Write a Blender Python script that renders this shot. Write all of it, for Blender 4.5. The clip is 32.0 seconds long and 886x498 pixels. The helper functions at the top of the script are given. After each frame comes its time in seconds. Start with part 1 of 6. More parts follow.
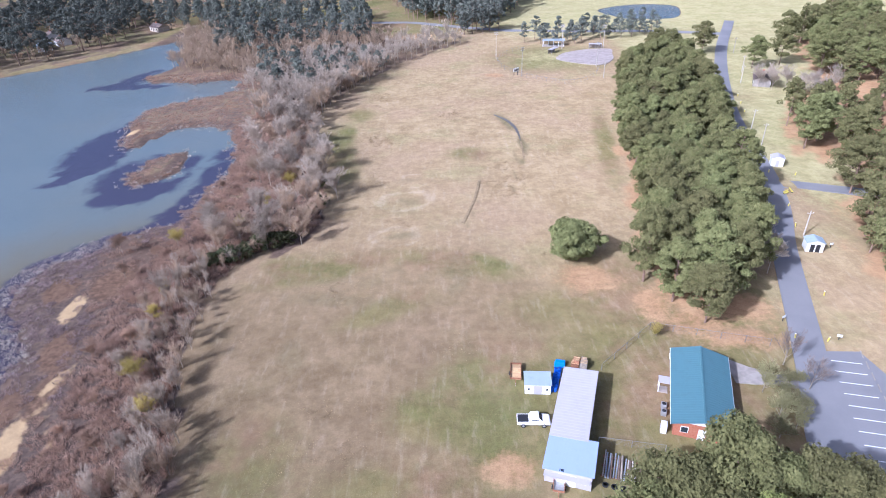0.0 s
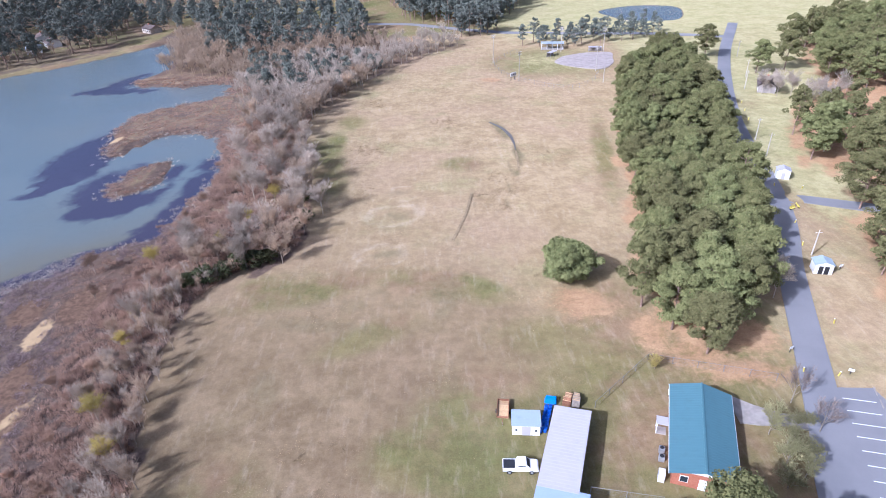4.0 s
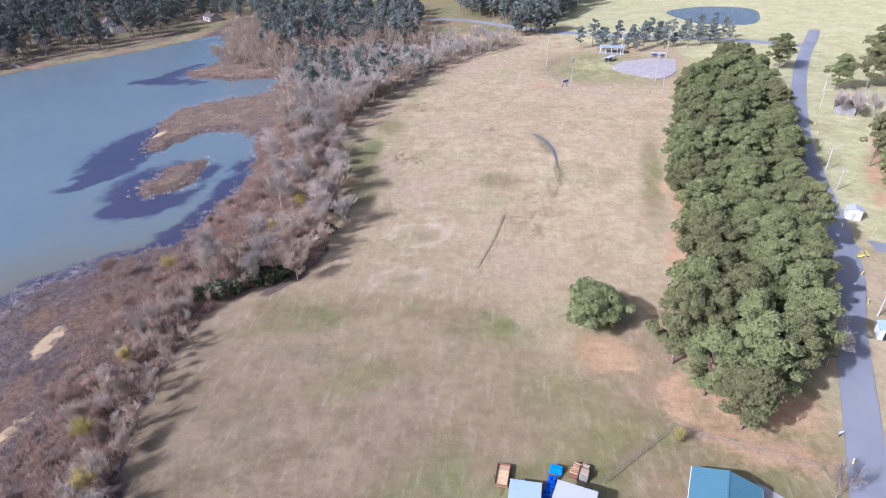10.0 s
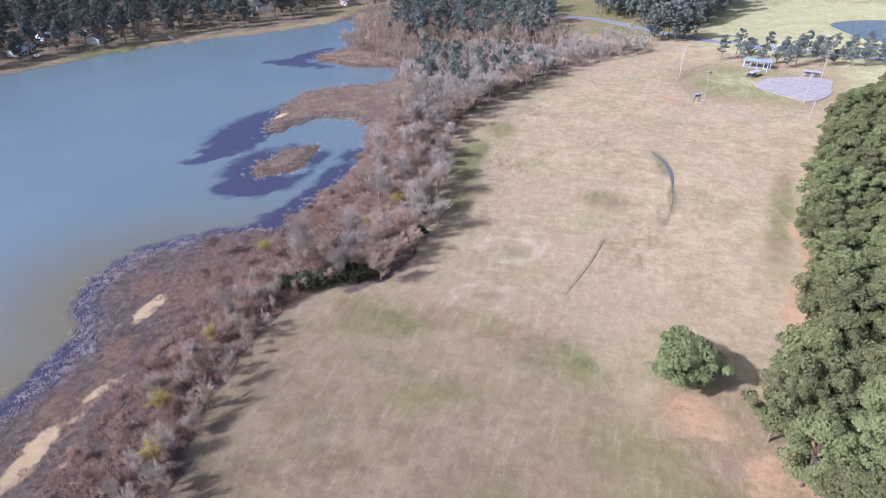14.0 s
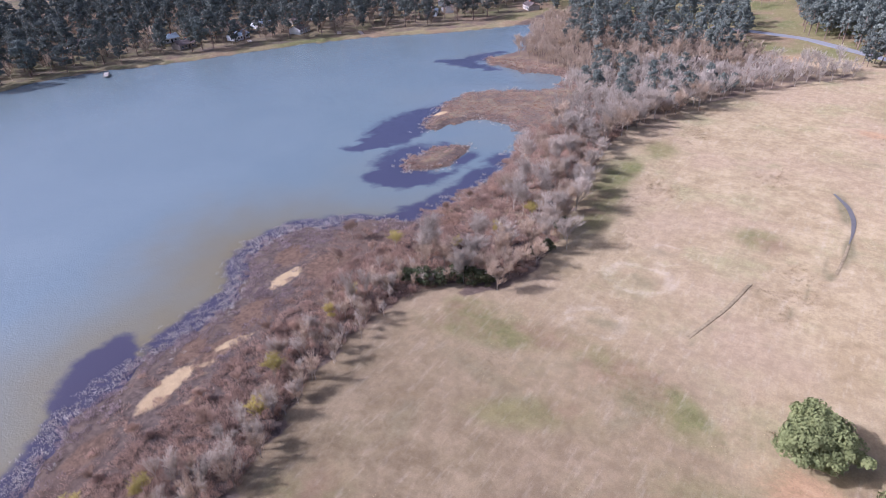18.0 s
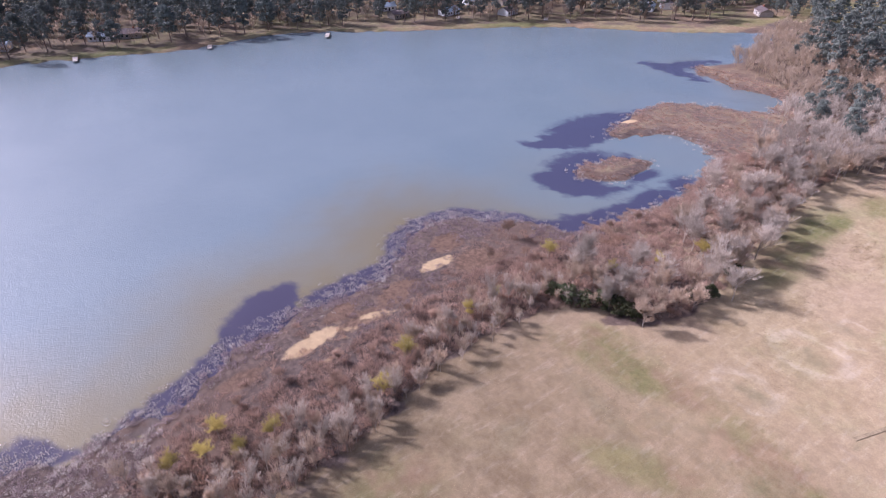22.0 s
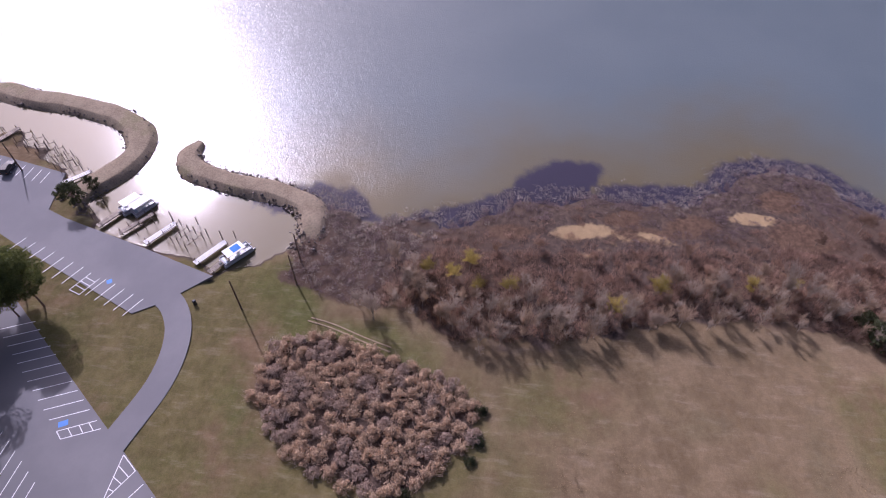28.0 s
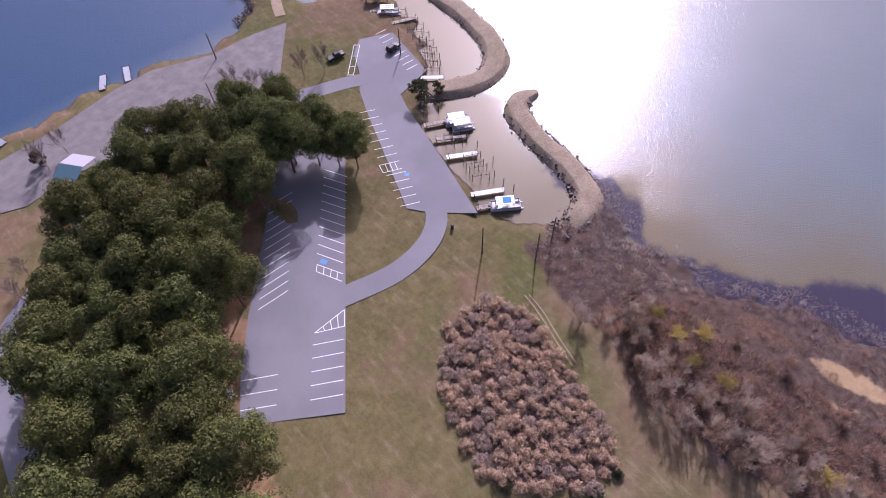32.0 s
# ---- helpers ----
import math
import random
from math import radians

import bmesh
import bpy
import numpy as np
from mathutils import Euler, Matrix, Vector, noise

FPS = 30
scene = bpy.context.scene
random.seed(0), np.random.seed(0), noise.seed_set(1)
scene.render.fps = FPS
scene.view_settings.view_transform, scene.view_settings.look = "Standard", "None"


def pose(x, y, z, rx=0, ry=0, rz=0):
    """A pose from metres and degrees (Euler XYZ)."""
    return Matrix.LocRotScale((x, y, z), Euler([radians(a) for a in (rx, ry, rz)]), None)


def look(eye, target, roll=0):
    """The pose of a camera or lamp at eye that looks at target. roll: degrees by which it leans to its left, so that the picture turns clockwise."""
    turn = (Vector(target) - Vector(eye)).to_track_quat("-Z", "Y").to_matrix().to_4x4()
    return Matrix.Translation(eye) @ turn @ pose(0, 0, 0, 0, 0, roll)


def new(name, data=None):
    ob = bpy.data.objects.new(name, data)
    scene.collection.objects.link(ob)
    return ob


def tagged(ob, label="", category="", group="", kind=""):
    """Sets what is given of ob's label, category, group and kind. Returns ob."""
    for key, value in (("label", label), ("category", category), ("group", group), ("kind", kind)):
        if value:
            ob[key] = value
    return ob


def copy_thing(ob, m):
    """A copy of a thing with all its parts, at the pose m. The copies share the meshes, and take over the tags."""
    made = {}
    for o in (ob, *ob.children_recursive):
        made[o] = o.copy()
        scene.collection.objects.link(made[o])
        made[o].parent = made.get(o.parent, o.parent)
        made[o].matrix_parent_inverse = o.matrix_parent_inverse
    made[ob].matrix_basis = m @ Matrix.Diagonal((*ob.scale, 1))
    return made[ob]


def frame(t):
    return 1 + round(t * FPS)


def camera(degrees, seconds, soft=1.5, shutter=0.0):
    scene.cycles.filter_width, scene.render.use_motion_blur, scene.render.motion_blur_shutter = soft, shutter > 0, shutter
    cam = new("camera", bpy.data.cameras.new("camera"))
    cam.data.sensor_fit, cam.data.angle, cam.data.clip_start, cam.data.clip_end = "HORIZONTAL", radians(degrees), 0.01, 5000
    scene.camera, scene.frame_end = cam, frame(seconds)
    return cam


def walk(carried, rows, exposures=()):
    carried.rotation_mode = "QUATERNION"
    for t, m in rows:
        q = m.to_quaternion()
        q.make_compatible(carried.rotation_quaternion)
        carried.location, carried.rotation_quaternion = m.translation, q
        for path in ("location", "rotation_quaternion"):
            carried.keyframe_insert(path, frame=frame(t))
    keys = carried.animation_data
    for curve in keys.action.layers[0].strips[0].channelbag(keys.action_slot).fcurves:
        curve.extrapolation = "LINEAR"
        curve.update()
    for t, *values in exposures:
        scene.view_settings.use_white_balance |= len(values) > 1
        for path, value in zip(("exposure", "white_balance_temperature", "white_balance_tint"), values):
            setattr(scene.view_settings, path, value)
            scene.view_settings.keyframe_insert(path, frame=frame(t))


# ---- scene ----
# ================= camera =================
cam = camera(74.37, 32.0, soft=1.0)
# seconds, x, y, z, heading (left of north), pitch, lean
PATH_ROWS = [
    (0, 0.00, 0.00, 69.69, 0.01, -31.44, -2.67),
    (1, 1.08, 1.95, 69.84, 0.20, -31.44, -2.79),
    (2, 1.72, 3.91, 69.95, 0.23, -31.48, -2.78),
    (3, 2.34, 6.00, 70.00, 0.20, -31.55, -2.68),
    (3.5, 2.77, 7.05, 69.99, 0.20, -31.55, -2.67),
    (5.5, 5.05, 11.36, 70.24, 0.50, -31.71, -2.87),
    (6, 5.58, 12.41, 70.29, 0.52, -31.71, -2.89),
    (7, 6.65, 14.45, 70.38, 0.68, -31.72, -2.94),
    (8, 7.80, 16.58, 70.51, 0.98, -31.82, -2.90),
    (8.5, 8.35, 17.36, 70.90, 1.99, -31.93, -2.78),
    (9, 8.87, 18.01, 71.48, 3.34, -32.06, -2.66),
    (10, 10.01, 19.17, 73.14, 6.45, -32.49, -2.29),
    (11, 10.71, 20.57, 74.43, 9.01, -32.90, -1.76),
    (12, 10.99, 22.68, 75.06, 11.52, -33.21, -1.21),
    (13, 11.61, 24.71, 75.50, 14.69, -33.33, -1.10),
    (13.5, 12.09, 25.56, 75.54, 16.73, -33.40, -1.16),
    (15.5, 15.54, 28.02, 73.92, 24.85, -32.13, -3.26),
    (16, 16.19, 28.50, 73.97, 26.57, -32.08, -3.17),
    (17, 17.55, 29.28, 74.79, 31.50, -32.13, -2.63),
    (18, 18.58, 30.52, 75.73, 36.73, -32.37, -2.37),
    (19, 19.73, 31.82, 76.70, 42.09, -32.63, -2.13),
    (20, 19.98, 32.69, 78.08, 46.94, -32.98, -1.66),
    (21, 19.38, 33.46, 79.42, 51.60, -33.43, -0.98),
    (22, 18.18, 34.15, 80.66, 55.55, -34.01, -0.28),
    (23, 16.93, 34.38, 81.71, 60.17, -34.96, 0.63),
    (23.5, 16.85, 34.57, 82.68, 63.11, -37.34, 0.97),
    (24, 17.18, 34.77, 83.90, 66.83, -40.16, 1.28),
    (24.5, 17.44, 35.22, 85.00, 70.51, -42.44, 1.53),
    (25, 17.28, 35.98, 85.61, 73.91, -44.20, 1.63),
    (25.5, 17.07, 36.89, 86.07, 77.49, -45.54, 1.54),
    (26, 16.94, 37.77, 86.52, 81.17, -46.60, 1.46),
    (26.5, 16.78, 38.67, 86.95, 84.94, -47.47, 1.37),
    (28.5, 14.96, 42.64, 90.68, 100.43, -50.50, 0.58),
    (29, 14.25, 43.57, 91.58, 104.88, -51.08, 0.26),
    (29.5, 13.31, 44.39, 92.31, 110.39, -51.67, -0.27),
    (30, 12.26, 44.98, 93.18, 116.21, -52.22, -0.74),
    (30.5, 11.35, 45.21, 94.39, 121.91, -52.98, -1.30),
    (31, 10.47, 45.22, 95.61, 127.71, -53.67, -1.82),
    (31.5, 9.59, 45.09, 96.77, 133.57, -54.30, -2.40),
    (32, 8.66, 44.90, 97.93, 140.21, -54.91, -2.98),
]
walk(cam, [(t, pose(x, y, z) @ pose(0, 0, 0, 0, 0, yaw) @ pose(0, 0, 0, 90 + tilt) @ pose(0, 0, 0, 0, 0, lean))
           for t, x, y, z, yaw, tilt, lean in PATH_ROWS],
     exposures=[(0, 0.36, 4800, 22), (13, 0.33, 4720, 21), (19, 0.40, 4950, 30), (23.5, 0.43, 5250, 35), (26, 0.00, 5450, 35), (28.5, -0.46, 5330, 40), (30, -0.42, 5300, 43), (32, -0.12, 5350, 43)])

# ================= light =================
SUN_ELEV, SUN_LEFT = 36.5, 128.0
world = bpy.data.worlds.new("sky")
world.use_nodes = True
scene.world = world
sky = world.node_tree.nodes.new("ShaderNodeTexSky")
sky.sky_type = "NISHITA"
sky.sun_disc = False
sky.sun_elevation, sky.sun_rotation = radians(SUN_ELEV), radians(-SUN_LEFT)
sky.altitude, sky.air_density, sky.dust_density = 150, 1.0, 9.0
back = world.node_tree.nodes["Background"]
back.inputs["Strength"].default_value = 0.116
world.node_tree.links.new(sky.outputs[0], back.inputs["Color"])
sun = new("sun", bpy.data.lights.new("sun", "SUN"))
sun.data.energy, sun.data.angle, sun.data.color = 4.7, radians(0.6), (1.0, 0.94, 0.85)
_s = Vector((-math.sin(radians(SUN_LEFT)) * math.cos(radians(SUN_ELEV)),
             math.cos(radians(SUN_LEFT)) * math.cos(radians(SUN_ELEV)), math.sin(radians(SUN_ELEV))))
sun.matrix_world = look(_s * 300, (0, 0, 0))


# ================= materials =================
def nodes_of(name):
    m = bpy.data.materials.new(name)
    m.use_nodes = True
    nt = m.node_tree
    return m, nt, nt.nodes["Principled BSDF"]


def add(nt, kind, **sets):
    n = nt.nodes.new("ShaderNode" + kind)
    for k, v in sets.items():
        if k in n.inputs:
            n.inputs[k].default_value = v
    return n


def noise_tex(nt, scale, detail=4.0, rough=0.6, world_space=False):
    n = add(nt, "TexNoise", Scale=scale, Detail=detail, Roughness=rough)
    if world_space:
        g = add(nt, "NewGeometry")
        nt.links.new(g.outputs["Position"], n.inputs["Vector"])
    else:
        c = add(nt, "TexCoord")
        nt.links.new(c.outputs["Object"], n.inputs["Vector"])
    return n.outputs["Fac"]


def ramp(nt, fac, lo, hi, smooth=True):
    n = add(nt, "MapRange")
    n.interpolation_type = "SMOOTHSTEP" if smooth else "LINEAR"
    n.inputs["From Min"].default_value, n.inputs["From Max"].default_value = lo, hi
    nt.links.new(fac, n.inputs["Value"])
    return n.outputs["Result"]


def arith(nt, op, a, b):
    n = nt.nodes.new("ShaderNodeMath")
    n.operation = op
    for i, v in enumerate((a, b)):
        if isinstance(v, (int, float)):
            n.inputs[i].default_value = v
        else:
            nt.links.new(v, n.inputs[i])
    return n.outputs[0]


def blend(nt, fac, a, b, mode="MIX"):
    n = nt.nodes.new("ShaderNodeMix")
    n.data_type, n.blend_type = "RGBA", mode
    for sock, v in ((n.inputs[0], fac), (n.inputs[6], a), (n.inputs[7], b)):
        if isinstance(v, (int, float)):
            sock.default_value = v
        elif isinstance(v, tuple):
            sock.default_value = (*v, 1.0)
        else:
            nt.links.new(v, sock)
    return n.outputs[2]


def relief(nt, shader, height, strength, distance):
    b = add(nt, "Bump", Strength=strength, Distance=distance)
    nt.links.new(height, b.inputs["Height"])
    nt.links.new(b.outputs["Normal"], shader.inputs["Normal"])


def lets_light_through(nt, shader, colour, share):
    """Thin stems and leaves pass part of the light that falls on their far side."""
    t, mix = add(nt, "BsdfTranslucent"), add(nt, "MixShader", Fac=share)
    nt.links.new(colour, t.inputs["Color"])
    nt.links.new(shader.outputs[0], mix.inputs[1])
    nt.links.new(t.outputs[0], mix.inputs[2])
    nt.links.new(mix.outputs[0], nt.nodes["Material Output"].inputs["Surface"])


def surface(name, c1, c2, scale=1.0, rough=0.8, metal=0.0, bump=0.2, island=0.0, each=0.25, c3=None, depth=0.05, thin=0.0):
    """Two tones in patches and grain, with a shade of its own for each object or loose piece."""
    m, nt, sh = nodes_of(name)
    col = blend(nt, ramp(nt, noise_tex(nt, scale, 5), 0.35, 0.65), c1, c2)
    if c3:
        col = blend(nt, ramp(nt, noise_tex(nt, scale * 0.21, 3), 0.52, 0.68), col, c3)
    grain = ramp(nt, noise_tex(nt, scale * 7.0, 3), 0.25, 0.75)
    col = blend(nt, 0.35, col, blend(nt, grain, tuple(0.55 * v for v in c1), tuple(min(1, 1.35 * v) for v in c2)))
    if island or each:
        src = add(nt, "NewGeometry").outputs["Random Per Island"] if island else add(nt, "ObjectInfo").outputs["Random"]
        amount = island or each
        val = arith(nt, "ADD", arith(nt, "MULTIPLY", src, amount * 2), 1.0 - amount)
        h = nt.nodes.new("ShaderNodeHueSaturation")
        nt.links.new(val, h.inputs["Value"])
        nt.links.new(col, h.inputs["Color"])
        col = h.outputs[0]
    nt.links.new(col, sh.inputs["Base Color"])
    sh.inputs["Roughness"].default_value, sh.inputs["Metallic"].default_value = rough, metal
    sh.inputs["Specular IOR Level"].default_value = 0.25
    if bump:
        relief(nt, sh, noise_tex(nt, scale * 5, 4), bump, depth)
    if thin:
        lets_light_through(nt, sh, col, thin)
    return m


def paint(name, c, rough=0.5, metal=0.0, dirt=0.25, scale=0.8):
    """Painted or coated surface with faint streaks and dirt."""
    m, nt, sh = nodes_of(name)
    d = ramp(nt, noise_tex(nt, scale, 6, 0.7), 0.45, 0.75)
    col = blend(nt, arith(nt, "MULTIPLY", d, dirt), c, tuple(0.45 * v + 0.02 for v in c))
    nt.links.new(col, sh.inputs["Base Color"])
    sh.inputs["Roughness"].default_value, sh.inputs["Metallic"].default_value = rough, metal
    return m


def foliage(name, dark, light, each=0.16, clump=0.55):
    """Leaves that change tone from clump to clump, a little from blade to blade and from tree to tree."""
    m, nt, sh = nodes_of(name)
    isl = add(nt, "NewGeometry").outputs["Random Per Island"]
    obj = add(nt, "ObjectInfo").outputs["Random"]
    col = blend(nt, ramp(nt, noise_tex(nt, clump, 4, 0.62), 0.30, 0.70), dark, light)
    tip = arith(nt, "MULTIPLY", ramp(nt, isl, 0.55, 1.0), 0.35)
    col = blend(nt, tip, col, tuple(1.35 * v for v in light))
    h = nt.nodes.new("ShaderNodeHueSaturation")
    nt.links.new(arith(nt, "ADD", arith(nt, "MULTIPLY", obj, 2 * each), 1 - each), h.inputs["Value"])
    nt.links.new(arith(nt, "ADD", arith(nt, "MULTIPLY", obj, 0.03), 0.485), h.inputs["Hue"])
    nt.links.new(col, h.inputs["Color"])
    nt.links.new(h.outputs[0], sh.inputs["Base Color"])
    sh.inputs["Roughness"].default_value = 0.7
    sh.inputs["Diffuse Roughness"].default_value = 0.8
    sh.inputs["Specular IOR Level"].default_value = 0.12
    lets_light_through(nt, sh, h.outputs[0], 0.22)
    return m


NEEDLES = foliage("pine_needles", (0.135, 0.136, 0.050), (0.232, 0.228, 0.092))
# grove needles: shade of backlit crowns put into a darker low tone
NEEDLES_BACKLIT = foliage("backlit_grove_needles", (0.100, 0.112, 0.034), (0.228, 0.238, 0.070))
# paler, bluer needles: the haze over distant pines is mixed into their colour
NEEDLES_HAZED = foliage("hazed_needles", (0.125, 0.138, 0.115), (0.215, 0.228, 0.185), clump=0.2)
CEDAR = foliage("evergreen_leaves", (0.050, 0.058, 0.026), (0.125, 0.128, 0.060))
OAK_LEAF = foliage("oak_leaves", (0.108, 0.106, 0.040), (0.190, 0.184, 0.074))
BARK = surface("pine_bark", (0.16, 0.10, 0.07), (0.30, 0.21, 0.16), 3.0, 0.9, bump=0.5)
TWIG = surface("bare_twigs", (0.42, 0.325, 0.230), (0.60, 0.470, 0.335), 0.6, 0.9, bump=0, each=0.25, c3=(0.52, 0.38, 0.23), thin=0.4)
TWIG_GREY = surface("grey_twigs", (0.40, 0.340, 0.270), (0.56, 0.480, 0.385), 0.6, 0.9, bump=0, each=0.25, thin=0.4)
TWIG_RUST = surface("rust_twigs", (0.38, 0.265, 0.185), (0.52, 0.370, 0.265), 0.6, 0.9, bump=0, each=0.3, thin=0.4)
TWIG_GOLD = surface("budding_twigs", (0.42, 0.345, 0.11), (0.60, 0.495, 0.16), 0.6, 0.9, bump=0, each=0.2, thin=0.4)
BRUSH = surface("dead_brush", (0.34, 0.230, 0.170), (0.52, 0.370, 0.275), 0.25, 0.95, bump=0, island=0.3, c3=(0.42, 0.265, 0.165), thin=0.4)
MAUVE = surface("grey_heath", (0.23, 0.172, 0.160), (0.44, 0.345, 0.320), 0.2, 0.95, bump=0, island=0.4, c3=(0.22, 0.155, 0.130), thin=0.4)
TWIG_DARK = surface("dark_twigs", (0.20, 0.155, 0.125), (0.30, 0.24, 0.20), 0.6, 0.9, bump=0, each=0.2)
WORN = surface("worn_track", (0.29, 0.225, 0.140), (0.37, 0.295, 0.19), 0.6, 0.95, bump=0.1, each=0.0)
REED = surface("bleached_reeds", (0.47, 0.405, 0.33), (0.68, 0.610, 0.525), 0.3, 0.95, bump=0, island=0.35, thin=0.4)
ASPHALT, nt, sh = nodes_of("asphalt")
worn = blend(nt, ramp(nt, noise_tex(nt, 0.06, 4, 0.55, True), 0.35, 0.65), (0.205, 0.199, 0.205), (0.246, 0.237, 0.240))
nt.links.new(blend(nt, ramp(nt, noise_tex(nt, 2.2, 4, 0.7, True), 0.2, 0.8), worn, blend(nt, 0.12, worn, (0.16, 0.16, 0.16))), sh.inputs["Base Color"])
sh.inputs["Roughness"].default_value = 0.85
sh.inputs["Specular IOR Level"].default_value = 0.3
CONCRETE = surface("concrete", (0.29, 0.255, 0.225), (0.35, 0.312, 0.275), 0.12, 0.9, bump=0.15, each=0.05)
YARD = surface("weathered_apron", (0.185, 0.168, 0.155), (0.218, 0.199, 0.183), 0.05, 0.9, bump=0.0, each=0.0)
LINE_WHITE = paint("line_paint", (0.80, 0.80, 0.79), 0.7, dirt=0.35, scale=2.0)
LINE_BLUE = paint("blue_line_paint", (0.12, 0.30, 0.72), 0.7)
WHITE_METAL = paint("white_metal_sheet", (0.44, 0.415, 0.455), 0.35, dirt=0.15)
BLUE_METAL = paint("pale_blue_metal_sheet", (0.33, 0.40, 0.64), 0.4, dirt=0.08)
TEAL_METAL = paint("teal_metal_sheet", (0.092, 0.182, 0.208), 0.4, dirt=0.2)
WHITE_PAINT = paint("white_paint", (0.78, 0.77, 0.74), 0.5)
BRICK_MAT = surface("red_brick", (0.36, 0.12, 0.07), (0.46, 0.19, 0.11), 3.0, 0.9, bump=0.3)
GLASS_DARK = paint("window_glass", (0.03, 0.04, 0.05), 0.08, dirt=0.0)
STEEL = paint("galvanised_steel", (0.50, 0.51, 0.52), 0.45, 0.6)
RUST = surface("rusty_steel", (0.20, 0.09, 0.05), (0.32, 0.16, 0.09), 2.0, 0.8, bump=0.3)
DARK = paint("black_plastic", (0.025, 0.025, 0.028), 0.5)
RUBBER = paint("tyre_rubber", (0.02, 0.02, 0.02), 0.85)
WOOD = surface("weathered_wood", (0.30, 0.25, 0.20), (0.44, 0.38, 0.31), 1.5, 0.9, bump=0.3)
WOOD_WARM = surface("new_timber", (0.42, 0.27, 0.13), (0.55, 0.37, 0.20), 1.5, 0.85, bump=0.3)
POLE_WOOD = surface("pole_timber", (0.13, 0.09, 0.07), (0.22, 0.16, 0.12), 1.5, 0.9, bump=0.3)
POLE_PALE = surface("pale_pole", (0.38, 0.34, 0.29), (0.50, 0.45, 0.39), 1.5, 0.8, bump=0.1)
FENCE_GREY = paint("dull_galvanised_wire", (0.22, 0.22, 0.22), 0.6, 0.3)
BARREL_BLUE = paint("blue_plastic", (0.03, 0.12, 0.55), 0.35)
CANVAS_BLUE = paint("blue_canvas", (0.02, 0.20, 0.62), 0.7)
GREY_ROOF = paint("grey_roof_sheet", (0.36, 0.42, 0.46), 0.4)
SHINGLE = surface("brown_shingles", (0.20, 0.15, 0.13), (0.30, 0.24, 0.21), 1.0, 0.9, bump=0.3)
ROCK = surface("shore_rock", (0.13, 0.105, 0.088), (0.27, 0.225, 0.19), 0.8, 0.9, bump=0.6, island=0.25)
GRAVEL_TOP = surface("gravel_path", (0.24, 0.185, 0.125), (0.33, 0.265, 0.180), 0.4, 0.95, bump=0.3, each=0.05, c3=(0.20, 0.18, 0.09))
CLAY = surface("infield_clay", (0.335, 0.285, 0.255), (0.375, 0.320, 0.285), 0.06, 0.95, bump=0.0, each=0.0)


# ================= mesh helpers =================
def mesh_obj(name, verts, faces, material, parent=None, label="", smooth=False):
    me = bpy.data.meshes.new(name)
    me.from_pydata([tuple(v) for v in verts], [], [tuple(f) for f in faces])
    me.materials.append(material)
    if smooth:
        me.polygons.foreach_set("use_smooth", [True] * len(me.polygons))
    me.update()
    ob = new(name, me)
    if parent is not None:
        ob.parent = parent
    if label:
        tagged(ob, label)
    return ob


def tri_mesh(name, verts, tris, material):
    """A mesh from numpy arrays of vertices (n, 3) and triangles (m, 3)."""
    me = bpy.data.meshes.new(name)
    verts, tris = np.asarray(verts, np.float32), np.asarray(tris, np.int32)
    me.vertices.add(len(verts))
    me.vertices.foreach_set("co", verts.ravel())
    me.loops.add(tris.size)
    me.loops.foreach_set("vertex_index", tris.ravel())
    me.polygons.add(len(tris))
    me.polygons.foreach_set("loop_start", np.arange(0, tris.size, 3, dtype=np.int32))
    me.materials.append(material)
    me.update(calc_edges=True)
    return me


def part(name, bm, material, parent=None, label=""):
    me = bpy.data.meshes.new(name)
    bmesh.ops.recalc_face_normals(bm, faces=bm.faces)
    bm.to_mesh(me)
    bm.free()
    me.materials.append(material)
    ob = new(name, me)
    if parent is not None:
        ob.parent = parent
    if label:
        tagged(ob, label)
    return ob


def empty(name, m, label, category, group="", kind=""):
    ob = new(name)
    ob.matrix_world = m
    return tagged(ob, label, category, group, kind)


def box(bm, x0, y0, z0, x1, y1, z1, bevel=0.0, m=None):
    r = bmesh.ops.create_cube(bm, size=1.0)
    vs = r["verts"]
    for v in vs:
        v.co = Vector((x0 + (v.co.x + 0.5) * (x1 - x0), y0 + (v.co.y + 0.5) * (y1 - y0), z0 + (v.co.z + 0.5) * (z1 - z0)))
    if bevel:
        es = list({e for v in vs for e in v.link_edges})
        out = bmesh.ops.bevel(bm, geom=es, offset=bevel, segments=2, affect="EDGES", profile=0.5)
        vs = list({v for f in out["faces"] for v in f.verts} | {v for v in vs if v.is_valid})
    if m is not None:
        bmesh.ops.transform(bm, matrix=m, verts=vs)
    return vs


def boxed(name, dims, material, parent=None, label="", bevel=0.0, m=None):
    bm = bmesh.new()
    box(bm, *dims, bevel=bevel, m=m)
    return part(name, bm, material, parent, label)


def rod(bm, a, b, r0, r1=None, sides=8):
    a, b = Vector(a), Vector(b)
    r1 = r0 if r1 is None else r1
    d = b - a
    m = Matrix.Translation((a + b) / 2) @ d.to_track_quat("Z", "Y").to_matrix().to_4x4()
    bmesh.ops.create_cone(bm, cap_ends=True, segments=sides, radius1=r0, radius2=max(r1, 1e-4), depth=d.length, matrix=m)


def rodded(name, a, b, r0, material, parent=None, label="", r1=None, sides=8):
    bm = bmesh.new()
    rod(bm, a, b, r0, r1, sides)
    return part(name, bm, material, parent, label)


